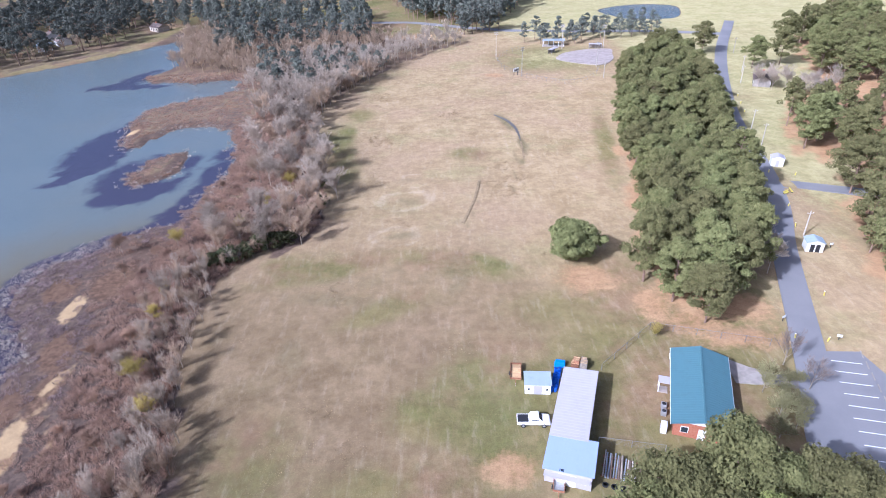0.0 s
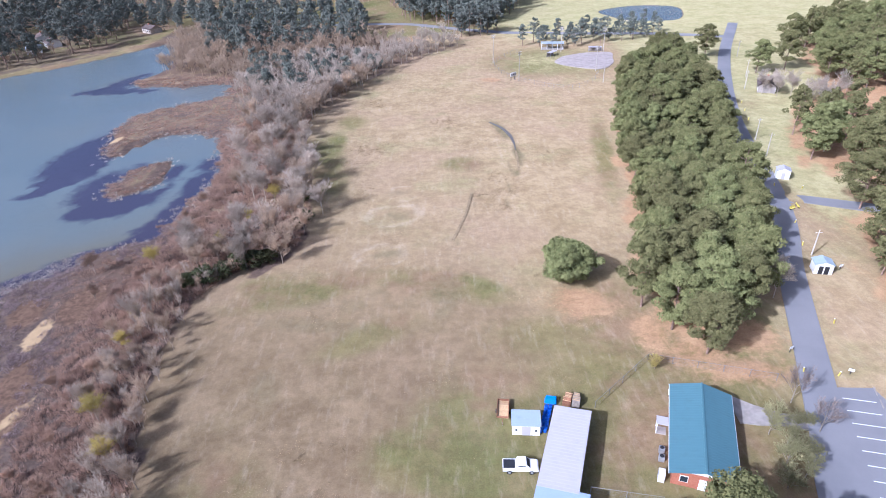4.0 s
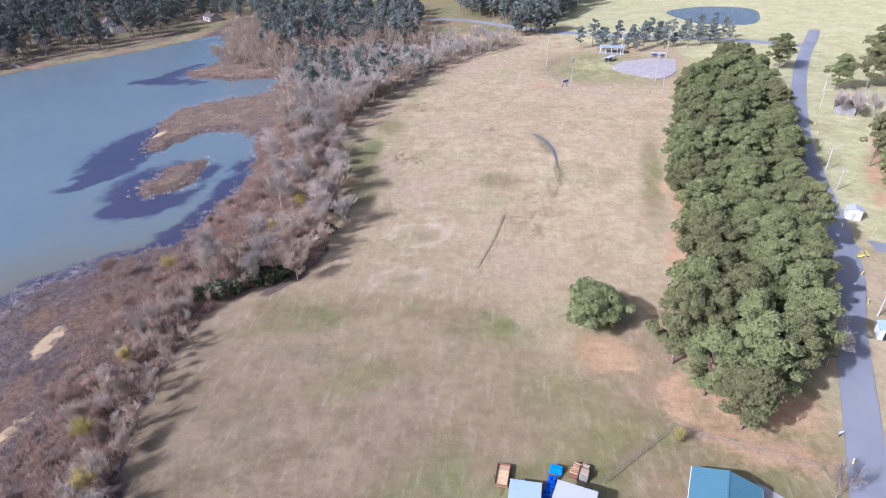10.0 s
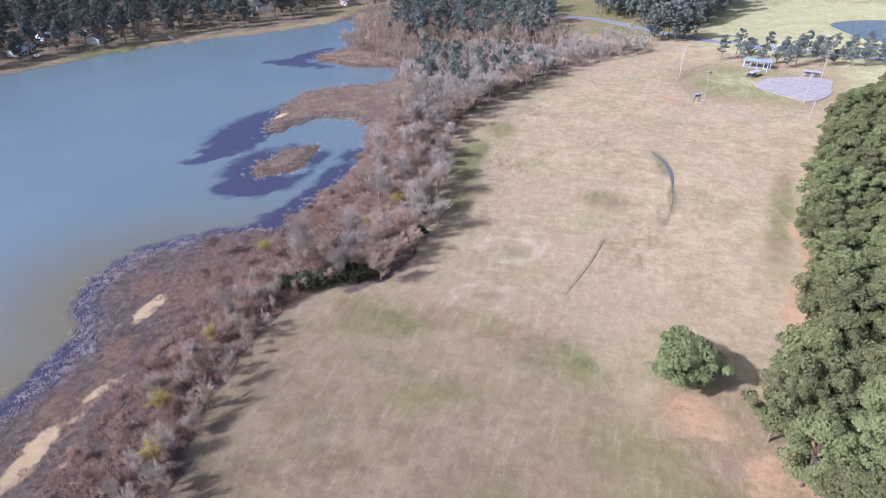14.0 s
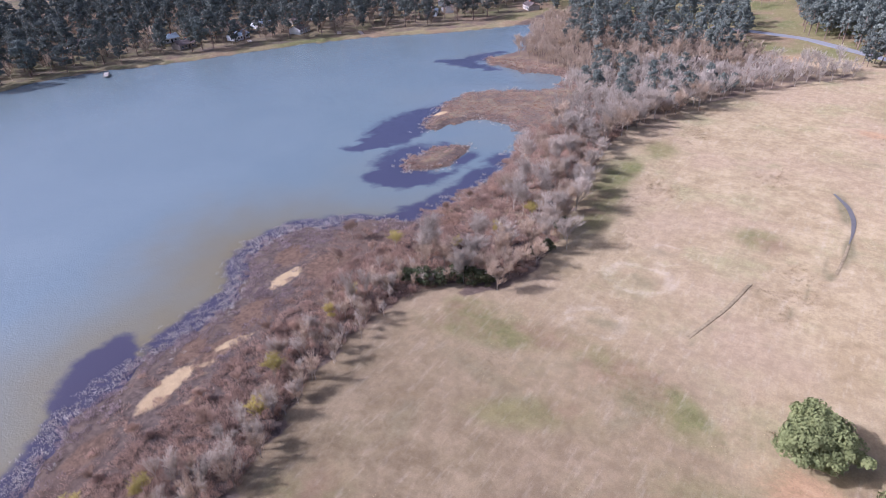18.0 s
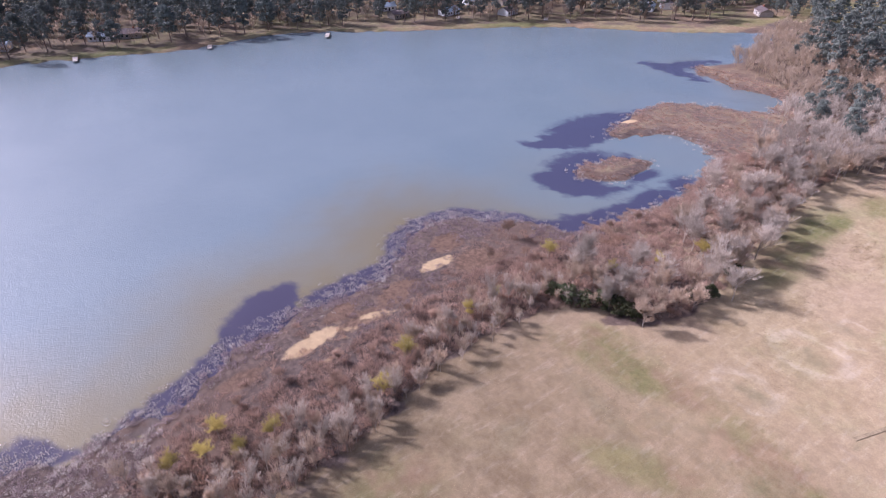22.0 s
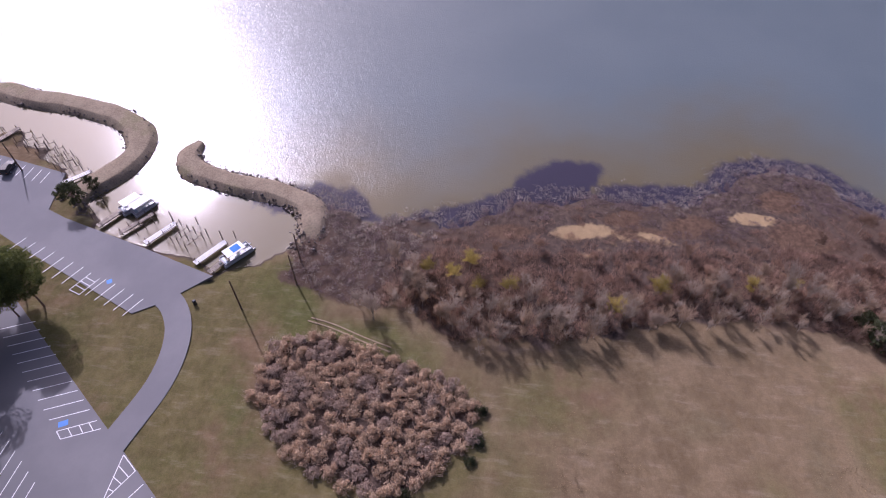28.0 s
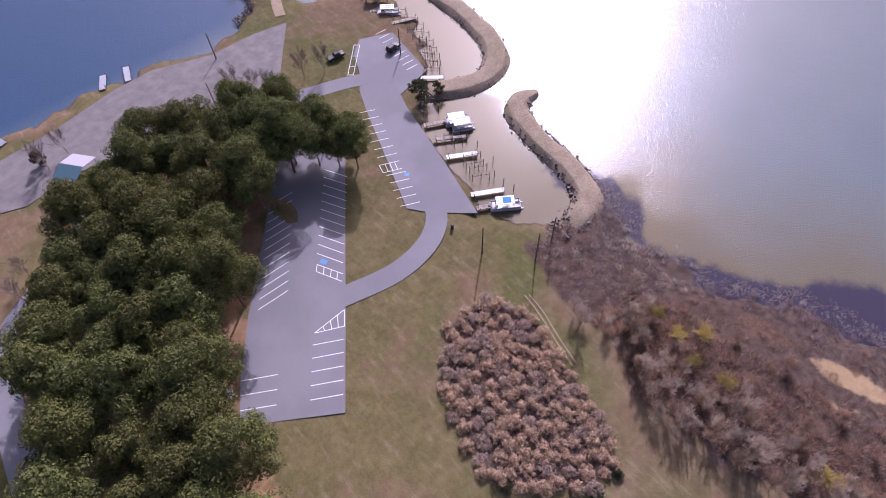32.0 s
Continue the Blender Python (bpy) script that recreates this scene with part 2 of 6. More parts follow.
def smooth_line(pts, step=2.0, closed=False):
    """A Catmull-Rom line through pts, about a point every step metres."""
    P = [np.array(p, float) for p in pts]
    n = len(P)
    out = []
    for i in range(n if closed else n - 1):
        p0 = P[(i - 1) % n] if closed or i > 0 else 2 * P[0] - P[1]
        p1, p2 = P[i], P[(i + 1) % n]
        p3 = P[(i + 2) % n] if closed or i + 2 < n else 2 * P[-1] - P[-2]
        k = max(2, int(np.linalg.norm(p2 - p1) / step))
        for j in range(k):
            t = j / k
            out.append(0.5 * (2 * p1 + (p2 - p0) * t + (2 * p0 - 5 * p1 + 4 * p2 - p3) * t * t + (3 * p1 - p0 - 3 * p2 + p3) * t ** 3))
    if not closed:
        out.append(P[-1])
    return np.array(out)


def dist_line(X, Y, line, closed=False):
    """Distance from each (X, Y) to a line."""
    best = np.full(X.shape, 1e9)
    n = len(line)
    for i in range(n if closed else n - 1):
        ax, ay = line[i]
        bx, by = line[(i + 1) % n]
        dx, dy = bx - ax, by - ay
        t = np.clip(((X - ax) * dx + (Y - ay) * dy) / max(dx * dx + dy * dy, 1e-9), 0, 1)
        best = np.minimum(best, np.hypot(X - ax - t * dx, Y - ay - t * dy))
    return best


def inside(X, Y, poly):
    hit = np.zeros(X.shape, bool)
    n = len(poly)
    for i in range(n):
        ax, ay = poly[i]
        bx, by = poly[(i + 1) % n]
        if ay != by:
            hit ^= ((ay > Y) != (by > Y)) & (X < (bx - ax) * (Y - ay) / (by - ay) + ax)
    return hit


def signed(X, Y, poly):
    d = dist_line(X, Y, poly, True)
    return np.where(inside(X, Y, poly), -d, d)


def wobble(X, Y, scale, seed):
    """Smooth random field in about -1..1."""
    rng = np.random.RandomState(seed)
    out = np.zeros(X.shape)
    for k in range(7):
        a = rng.uniform(0, 2 * np.pi)
        f = 2 * np.pi / (scale * rng.uniform(0.5, 1.6))
        out += np.sin((X * np.cos(a) + Y * np.sin(a)) * f + rng.uniform(0, 6.28))
    return out / 3.2


def slab(name, pts, material, z0, z1, label="", category="", kind="structure", parent=None):
    """A flat slab with the outline pts."""
    bm = bmesh.new()
    top = [bm.verts.new((x, y, z1)) for x, y in pts]
    low = [bm.verts.new((x, y, z0)) for x, y in pts]
    f = bm.faces.new(top)
    for i in range(len(pts)):
        j = (i + 1) % len(pts)
        bm.faces.new((top[i], top[j], low[j], low[i]))
    bmesh.ops.triangulate(bm, faces=[f])
    ob = part(name, bm, material, parent)
    return tagged(ob, label, category, kind=kind)


def ribbon(name, line, width, material, z0, z1, label="", category="", kind="structure"):
    line = np.asarray(line)
    tan = np.gradient(line, axis=0)
    tan /= np.linalg.norm(tan, axis=1)[:, None]
    nrm = np.stack([-tan[:, 1], tan[:, 0]], 1)
    l, r = line + nrm * width / 2, line - nrm * width / 2
    n = len(line)
    V = [(x, y, z1) for x, y in l] + [(x, y, z1) for x, y in r] + [(x, y, z0) for x, y in l] + [(x, y, z0) for x, y in r]
    F = []
    for i in range(n - 1):
        F += [(i, n + i, n + i + 1, i + 1), (2 * n + i, i, i + 1, 2 * n + i + 1), (n + i, 3 * n + i, 3 * n + i + 1, n + i + 1)]
    ob = mesh_obj(name, V, F, material)
    return tagged(ob, label, category, kind=kind)


# ================= terrain =================
WATER_Z = -0.8
SHORE_NORTH = [(-150, 368), (-143, 344), (-134, 318), (-132, 298), (-139, 281), (-124, 273), (-108, 271), (-92, 273), (-87, 264), (-88, 254),
               (-101, 246), (-114, 236), (-118, 219), (-113, 202), (-106, 186), (-99, 200), (-90, 210), (-78, 206), (-71, 192)]
SHORE_EAST = [(-66, 174), (-66.5, 156), (-70, 137), (-80, 127), (-91, 117), (-93, 105), (-90, 96), (-80, 85), (-78, 64), (-74.5, 49),
              (-68, 38), (-66, 24), (-66.5, 15), (-70, 9), (-66, 4), (-58, 1.5), (-53, -1.2)]
SHORE_MARINA = [(-49, -10), (-50.4, -15), (-54.6, -26.6), (-59, -38.9), (-64, -46), (-68.5, -49), (-72, -53), (-77, -60), (-82, -70),
                (-84, -83), (-84, -92), (-77, -98), (-67, -103), (-66.5, -111), (-74, -121), (-82, -135), (-92, -150), (-72, -158), (-55, -146), (-53.6, -133), (-55, -117), (-47, -108.5), (-38, -104), (-20, -107), (-2, -108.7),
                (21, -107), (60, -104), (120, -112), (220, -130)]
SHORE_FAR = [(400, -180), (480, -420), (200, -600), (-300, -560), (-460, -300), (-370, -120), (-325, -40), (-313, -9), (-319, 9),
             (-325, 24), (-315, 59), (-304, 98), (-306, 150), (-274, 204), (-247, 257), (-220, 293), (-188, 322), (-164, 352)]
LAKE = smooth_line(SHORE_NORTH + SHORE_EAST + SHORE_MARINA + SHORE_FAR, 6.0, True)
ISLAND = smooth_line([(-93, 159), (-95, 170), (-92, 181), (-84, 186), (-81, 180), (-80, 168), (-86, 160)], 3.0, True)
POND = smooth_line([(110, 407), (114, 385), (120, 374), (133, 370), (146, 371), (156, 390), (158, 412), (135, 420)], 4.0, True)
BRUSH_EDGE = smooth_line([(-49, 4), (-44.5, 14), (-44, 29), (-39, 38), (-40, 50), (-42, 62), (-48, 78), (-50.5, 96), (-49.5, 109), (-43, 116),
                          (-36, 117), (-29.5, 128), (-31, 145), (-36, 165), (-41, 190), (-43, 215), (-39, 230), (-32, 250), (-20, 278),
                          (-2, 304), (20, 328)], 3.0)
BRUSH_ZONE = np.concatenate([BRUSH_EDGE, [(-20, 345), (-60, 385), (-120, 420), (-165, 400), (-165, 60), (-110, 4), (-66, 3)]])
PINE_BELT = [(45, 90), (43, 101), (48, 124), (52, 143), (62, 186), (73, 226), (84, 250), (97, 260), (109, 258), (101, 224),
             (90, 186), (78, 143), (68, 114), (60, 100), (52, 88)]
GROVE_EAST = [(96, 118), (92, 108), (88, 94), (82, 80), (84, 62), (150, 62), (210, 140), (240, 300), (205, 318), (180, 300), (150, 225), (128, 205),
              (113, 180), (107, 158), (118, 146), (104, 134)]
GROVE_SOUTH = [(-38, -46), (-34, -58), (-20, -64), (-4, -67), (5, -66), (15, -58), (25, -47), (35, -28), (42, 0), (42, 20), (34, 38), (22, 30),
               (17, 8), (16, -6), (9, -15), (-1, -28), (-11, -40), (-22, -47)]


def axis(lo, a, b, hi, step, k=16):
    near = np.arange(a, b + 0.01, step)
    f = np.linspace(0, 1, k + 1)[1:] ** 2.2
    return np.concatenate([(a - (a - lo) * f)[::-1], near, b + (hi - b) * f])


def grid_mesh(name, X, Y, Z, keep, material, fields):
    """A quad grid with the cells in keep, and a float attribute for each field."""
    ny, nx = X.shape
    idx = np.arange(nx * ny).reshape(ny, nx)
    q = np.stack([idx[:-1, :-1], idx[:-1, 1:], idx[1:, 1:], idx[1:, :-1]], -1)[keep]
    used, q2 = np.unique(q, return_inverse=True)
    q2 = q2.reshape(-1, 4).astype(np.int32)
    me = bpy.data.meshes.new(name)
    co = np.stack([X.ravel(), Y.ravel(), Z.ravel()], 1)[used].astype(np.float32)
    me.vertices.add(len(co))
    me.vertices.foreach_set("co", co.ravel())
    me.loops.add(q2.size)
    me.loops.foreach_set("vertex_index", q2.ravel())
    me.polygons.add(len(q2))
    me.polygons.foreach_set("loop_start", np.arange(0, q2.size, 4, dtype=np.int32))
    me.polygons.foreach_set("use_smooth", np.ones(len(q2), bool))
    for k, v in fields.items():
        at = me.attributes.new(k, "FLOAT", "POINT")
        at.data.foreach_set("value", v.ravel()[used].astype(np.float32))
    me.materials.append(material)
    me.update(calc_edges=True)
    return new(name, me)


def soft(d, w):
    """1 well inside (d negative), 0 outside, over a width w."""
    return np.clip(0.5 - d / w, 0, 1)


def blob(X, Y, x, y, rx, ry, turn=0.0):
    c, s = math.cos(radians(turn)), math.sin(radians(turn))
    u, v = ((X - x) * c + (Y - y) * s) / rx, (-(X - x) * s + (Y - y) * c) / ry
    return np.clip(1.35 - np.hypot(u, v), 0, 1)


ax_x = axis(-4500, -400, 300, 4500, 1.7)
ax_y = axis(-4500, -150, 440, 4500, 1.7)
GX, GY = np.meshgrid(ax_x, ax_y)
shore_d = signed(GX, GY, LAKE) + 1.6 * wobble(GX, GY, 14, 3) + 0.8 * wobble(GX, GY, 6, 4)
shore_d = np.maximum(shore_d, -signed(GX, GY, ISLAND) + 0.8 * wobble(GX, GY, 9, 5))
shore_d = np.where(signed(GX, GY, POND) < 12, np.minimum(shore_d, signed(GX, GY, POND)), shore_d)
GZ = np.where(shore_d > 0, np.minimum(0.0, -0.95 + 0.22 * shore_d), np.maximum(-4.0, -0.95 + 0.3 * shore_d))
GZ = GZ + np.where(shore_d > 6, 0.10 * wobble(GX, GY, 30, 6), 0)
brush_d = signed(GX, GY, BRUSH_ZONE)
far_west = np.clip((-150 - GX) / 30, 0, 1) * (shore_d > 0)
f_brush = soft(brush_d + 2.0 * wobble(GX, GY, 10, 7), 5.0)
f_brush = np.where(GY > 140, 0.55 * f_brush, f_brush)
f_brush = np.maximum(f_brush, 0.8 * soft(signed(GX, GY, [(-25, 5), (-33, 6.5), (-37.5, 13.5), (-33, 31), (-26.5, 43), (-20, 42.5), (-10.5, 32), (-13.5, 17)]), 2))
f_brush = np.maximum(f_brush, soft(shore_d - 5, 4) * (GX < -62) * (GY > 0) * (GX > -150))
litter = np.zeros_like(GX)
for poly, w in ((PINE_BELT, 7), (GROVE_EAST, 8), (GROVE_SOUTH, 6)):
    litter = np.maximum(litter, soft(signed(GX, GY, poly) - 1.0 + 2.5 * wobble(GX, GY, 12, 9), w))
for x, y, rx, ry in ((29, 100, 9, 8), (8, 54, 6, 4), (26, 258, 7, 5), (46, 84, 10, 6), (56, 88, 9, 7), (40, 90, 5, 8), (52, 79, 12, 4), (-14, 347, 20, 6)):
    litter = np.maximum(litter, 0.72 * blob(GX, GY, x, y, rx, ry))
lawn = np.maximum(soft(signed(GX, GY, [(-47, 12), (-40, 22), (-36, 36), (-22, 46), (0, 40), (16, 26), (24, 50), (6, 58), (8, 76), (36, 90),
                                       (58, 84), (60, -120), (-110, -120), (-90, -60), (-60, 0)]) + 3 * wobble(GX, GY, 15, 10), 14),
                  0.9 * blob(GX, GY, 55, 285, 34, 30))
lawn = np.maximum(lawn, 0.6 * np.clip((GX - 78) / 20, 0, 1))
east_side = np.clip((GX - 0.25 * (GY - 70) + 2 + 9 * wobble(GX, GY, 28, 80)) / 22, 0, 1)
lawn = np.maximum(lawn, 0.60 * np.clip((150 - GY) / 70, 0, 1) * east_side * np.clip((70 - GX) / 10, 0, 1))
taupe = np.clip((160 - GY) / 90, 0, 1) * np.clip(1.25 - east_side, 0, 1)
lawn = np.maximum(lawn, 0.75 * np.clip((GY - 330) / 40, 0, 1))
lawn = np.maximum(lawn, 0.55 * far_west)
f_brush = np.maximum(f_brush, 0.5 * far_west * np.clip((shore_d - 3) / 5, 0, 1))
for x, y, rx, ry, a in ((-25, 108, 22, 6, 20), (53, 175, 4.5, 44, -10), (-34, 110, 8, 6, 0), (-28, 212, 7, 10, 10), (-31, 192, 5, 12, 8), (9, 170, 9, 7, 0), (2, 108, 22, 7, -20), (-12, 92, 14, 5, 30), (33, 98, 14, 14, 0), (-30, 56, 10, 14, 10), (10, 66, 18, 22, 0), (30, 80, 20, 12, 0), (33, 66, 16, 16, 0), (22, 76, 12, 10, 0), (-8, 50, 20, 8, 0),
                        (-31, 175, 8, 30, 10), (25, 90, 20, 10, 0), (-2, 64, 12, 8, 0)):
    lawn = np.maximum(lawn, 0.68 * blob(GX, GY, x, y, rx, ry, a))
damp = np.zeros_like(GX)
for x, y, rx, ry, a in ((24, 197, 2.0, 12, 14), (-7.5, 139, 5, 4, 0), (-9, 121, 5, 3, 0), (-9, 152, 7, 2.5, 10), (-22, 96, 18, 3.5, -10),
                        (-28, 80, 4, 8, 15), (2, 104, 5, 6, 0), (27, 232, 4, 3, 0), (47, 213, 4, 3, 0), (27, 176, 1.6, 8, 4)):
    damp = np.maximum(damp, blob(GX, GY, x, y, rx, ry, a) * (1.0 if rx < 3 else 0.5))
sand = np.zeros_like(GX)
for x, y, rx, ry, a in ((-68, 61.5, 8, 2.3, 102), (-69, 75, 3.5, 1.0, 85), (-76, 97, 6, 1.8, 97), (-64, 29.5, 4, 1.0, 95), (-110, 205, 3.5, 2, 60)):
    sand = np.maximum(sand, blob(GX, GY, x, y, rx, ry, a))
sand = np.maximum(sand, 0.24 * soft(np.abs(shore_d - 2) - 1.2, 2) * ((GX < -200) | (GY < -60)))
mud = np.zeros_like(GX)
for x, y, rx, ry, a in ((-71.5, 106, 5.5, 8, 10), (-72, 84, 3.5, 7, 15), (-68.5, 74, 2.5, 8, 5), (-73, 70, 2.5, 6, 20), (-82, 104, 4, 6, 20), (-66, 46, 2.5, 6, 10), (-110, 208, 4, 6, 20)):
    mud = np.maximum(mud, blob(GX, GY, x, y, rx, ry, a))
d = dist_line(GX, GY, smooth_line([(-58, 50), (-62.5, 63), (-67, 71), (-67, 79), (-65.5, 90), (-62.5, 98), (-61, 108)], 2.0))
sand = np.maximum(sand, 0.42 * np.clip(1.4 - d / 1.1, 0, 1))
straw = np.zeros_like(GX)
for x, y, r0, r1 in ((-9.3, 139.5, 3.6, 8.5), (-11.5, 120.5, 3.0, 7.0), (-7, 152, 3.0, 5.5)):
    rr = np.hypot((GX - x) * 0.9, (GY - y) * 1.1) + 0.8 * wobble(GX, GY, 7, 31)
    straw = np.maximum(straw, np.clip(1.0 - np.abs(rr - (r0 + r1) / 2) / ((r1 - r0) * 0.5), 0, 1) * 0.85)
    damp = np.maximum(damp, 0.55 * np.clip(1.2 - rr / r0, 0, 1))
for line, w, k in (([(6.2, 124), (9.1, 134.5), (11.7, 144.4), (13.5, 150)], 0.9, 0.5), ([(9, 158), (14.7, 180), (20.4, 192)], 0.8, 0.45),
                   ([(23.5, 198), (24.2, 181), (23.8, 170), (21.5, 152), (18.7, 138)], 0.9, 0.55), ([(26.6, 178), (26, 166), (24.5, 160)], 0.9, 0.8),
                   ([(-36, 106), (-25, 102), (-16, 102.5), (-8.6, 107.5), (-4, 112), (-2, 107), (-4.5, 102)], 4.2, 0.34), ([(3, 110), (5, 104), (2, 98)], 3.0, 0.5)):
    d = dist_line(GX, GY, smooth_line(line, 2.0))
    damp = np.maximum(damp, k * np.clip(1.3 - d / w, 0, 1))
    straw = np.maximum(straw, 0.6 * np.clip(1.0 - np.abs(d - 2.6 * w) / (1.4 * w), 0, 1) * (w < 2))
pasture = np.clip((GY - 305) / 40, 0, 1) * np.clip((GX - 20) / 40, 0, 1)
pasture = np.maximum(pasture, 0.75 * np.clip((GX - 86) / 10, 0, 1) * np.clip((GY - 95) / 30, 0, 1))
pasture = np.maximum(pasture, 0.6 * blob(GX, GY, 58, 285, 30, 26))
wet = soft(shore_d - 1.2, 2.5)
m_g, nt, sh = nodes_of("ground_cover")


def attr(nt, name):
    a = nt.nodes.new("ShaderNodeAttribute")
    a.attribute_name = name
    return a.outputs["Fac"]


n_big = noise_tex(nt, 0.022, 4, 0.6, True)
n_mid = noise_tex(nt, 0.11, 6, 0.68, True)
n_fine = noise_tex(nt, 0.9, 5, 0.7, True)
n_grain = noise_tex(nt, 4.5, 3, 0.7, True)


def edge(name, k=0.7, lo=0.35, hi=0.65):
    v = arith(nt, "ADD", attr(nt, name), arith(nt, "MULTIPLY", arith(nt, "SUBTRACT", n_mid, 0.5), k))
    v = arith(nt, "ADD", v, arith(nt, "MULTIPLY", arith(nt, "SUBTRACT", n_fine, 0.5), k * 0.6))
    return ramp(nt, v, lo, hi)


dry = blend(nt, ramp(nt, n_mid, 0.32, 0.68), (0.254, 0.183, 0.093), (0.358, 0.270, 0.150))
dry = blend(nt, ramp(nt, n_big, 0.45, 0.62), dry, (0.315, 0.226, 0.132))
dry = blend(nt, arith(nt, "MULTIPLY", ramp(nt, noise_tex(nt, 0.05, 5, 0.65, True), 0.50, 0.68), 0.6), dry, (0.245, 0.218, 0.098))
dry = blend(nt, arith(nt, "MULTIPLY", ramp(nt, noise_tex(nt, 0.013, 4, 0.55, True), 0.50, 0.64), 0.5), dry, (0.285, 0.200, 0.118))
grass = blend(nt, ramp(nt, n_mid, 0.3, 0.7), (0.128, 0.114, 0.036), (0.192, 0.154, 0.062))
grass = blend(nt, ramp(nt, n_big, 0.48, 0.66), grass, (0.116, 0.122, 0.034))
needle = blend(nt, ramp(nt, n_mid, 0.3, 0.7), (0.295, 0.168, 0.082), (0.365, 0.235, 0.124))
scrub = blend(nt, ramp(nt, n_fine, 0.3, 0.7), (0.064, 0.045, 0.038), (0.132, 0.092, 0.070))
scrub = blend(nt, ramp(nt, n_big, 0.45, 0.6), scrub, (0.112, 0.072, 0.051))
col = blend(nt, arith(nt, "MULTIPLY", edge("taupe", 0.8, 0.2, 0.9), 0.8), dry, blend(nt, ramp(nt, n_mid, 0.3, 0.7), (0.142, 0.098, 0.050), (0.225, 0.160, 0.088)))
col = blend(nt, edge("lawn", 0.9, 0.2, 0.85), col, grass)
near = ramp(nt, attr(nt, "lawn"), 0.25, 0.6)
clay = ramp(nt, noise_tex(nt, 0.035, 5, 0.62, True), 0.47, 0.60)
col = blend(nt, arith(nt, "MULTIPLY", arith(nt, "MULTIPLY", clay, near), 0.75), col, (0.222, 0.140, 0.082))
moss = ramp(nt, noise_tex(nt, 0.026, 5, 0.66, True), 0.48, 0.62)
col = blend(nt, arith(nt, "MULTIPLY", arith(nt, "MULTIPLY", moss, near), 0.75), col, (0.112, 0.118, 0.030))
col = blend(nt, arith(nt, "MULTIPLY", edge("straw", 0.8, 0.3, 1.0), 0.42), col, (0.470, 0.385, 0.275))
mp = nt.nodes.new("ShaderNodeMapping")
mp.inputs["Rotation"].default_value = (0, 0, 0.42)
mp.inputs["Scale"].default_value = (0.7, 0.16, 1.0)
nt.links.new(add(nt, "NewGeometry").outputs["Position"], mp.inputs["Vector"])
st = add(nt, "TexNoise", Scale=1.0, Detail=5.0, Roughness=0.7)
nt.links.new(mp.outputs[0], st.inputs["Vector"])
streak = st.outputs["Fac"]
col = blend(nt, arith(nt, "MULTIPLY", ramp(nt, streak, 0.50, 0.72), 0.20), col, (0.480, 0.405, 0.300))
col = blend(nt, arith(nt, "MULTIPLY", ramp(nt, streak, 0.50, 0.30), 0.20), col, (0.190, 0.145, 0.085))
col = blend(nt, arith(nt, "MULTIPLY", edge("pasture", 0.9, 0.2, 0.9), 0.85), col, blend(nt, ramp(nt, n_mid, 0.3, 0.7), (0.300, 0.278, 0.120), (0.405, 0.360, 0.185)))
col = blend(nt, edge("litter", 1.3, 0.3, 0.8), col, needle)
col = blend(nt, arith(nt, "MULTIPLY", edge("damp", 0.5, 0.2, 0.8), 0.85), col, (0.150, 0.125, 0.062))
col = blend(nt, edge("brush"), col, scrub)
col = blend(nt, edge("mud", 0.9, 0.25, 0.65), col, blend(nt, ramp(nt, n_fine, 0.3, 0.7), (0.090, 0.054, 0.036), (0.165, 0.098, 0.060)))
col = blend(nt, edge("sand", 0.9, 0.3, 0.6), col, (0.430, 0.305, 0.160))
col = blend(nt, edge("wet", 0.4), col, (0.105, 0.078, 0.062))
col = blend(nt, ramp(nt, n_fine, 0.2, 0.8), col, blend(nt, 0.08, col, (0.60, 0.50, 0.36)), "MIX")
col = blend(nt, 0.26, col, blend(nt, ramp(nt, n_grain, 0.3, 0.7), (0.32, 0.32, 0.32), (0.68, 0.68, 0.68)), "OVERLAY")
col = blend(nt, 0.45, col, blend(nt, ramp(nt, noise_tex(nt, 0.38, 6, 0.75, True), 0.36, 0.64), (0.38, 0.37, 0.36), (0.62, 0.62, 0.61)), "OVERLAY")
nt.links.new(col, sh.inputs["Base Color"])
sh.inputs["Roughness"].default_value = 0.95
sh.inputs["Diffuse Roughness"].default_value = 0.35
sh.inputs["Specular IOR Level"].default_value = 0.1
relief(nt, sh, arith(nt, "ADD", n_fine, arith(nt, "MULTIPLY", n_grain, 0.4)), 0.45, 0.2)
keep_all = np.ones((len(ax_y) - 1, len(ax_x) - 1), bool)
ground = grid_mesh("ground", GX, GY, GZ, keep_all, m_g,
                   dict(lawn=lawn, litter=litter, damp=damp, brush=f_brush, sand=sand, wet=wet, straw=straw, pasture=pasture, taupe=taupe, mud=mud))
tagged(ground, "dry tan winter grass with green and red-clay patches", "ground", kind="structure")

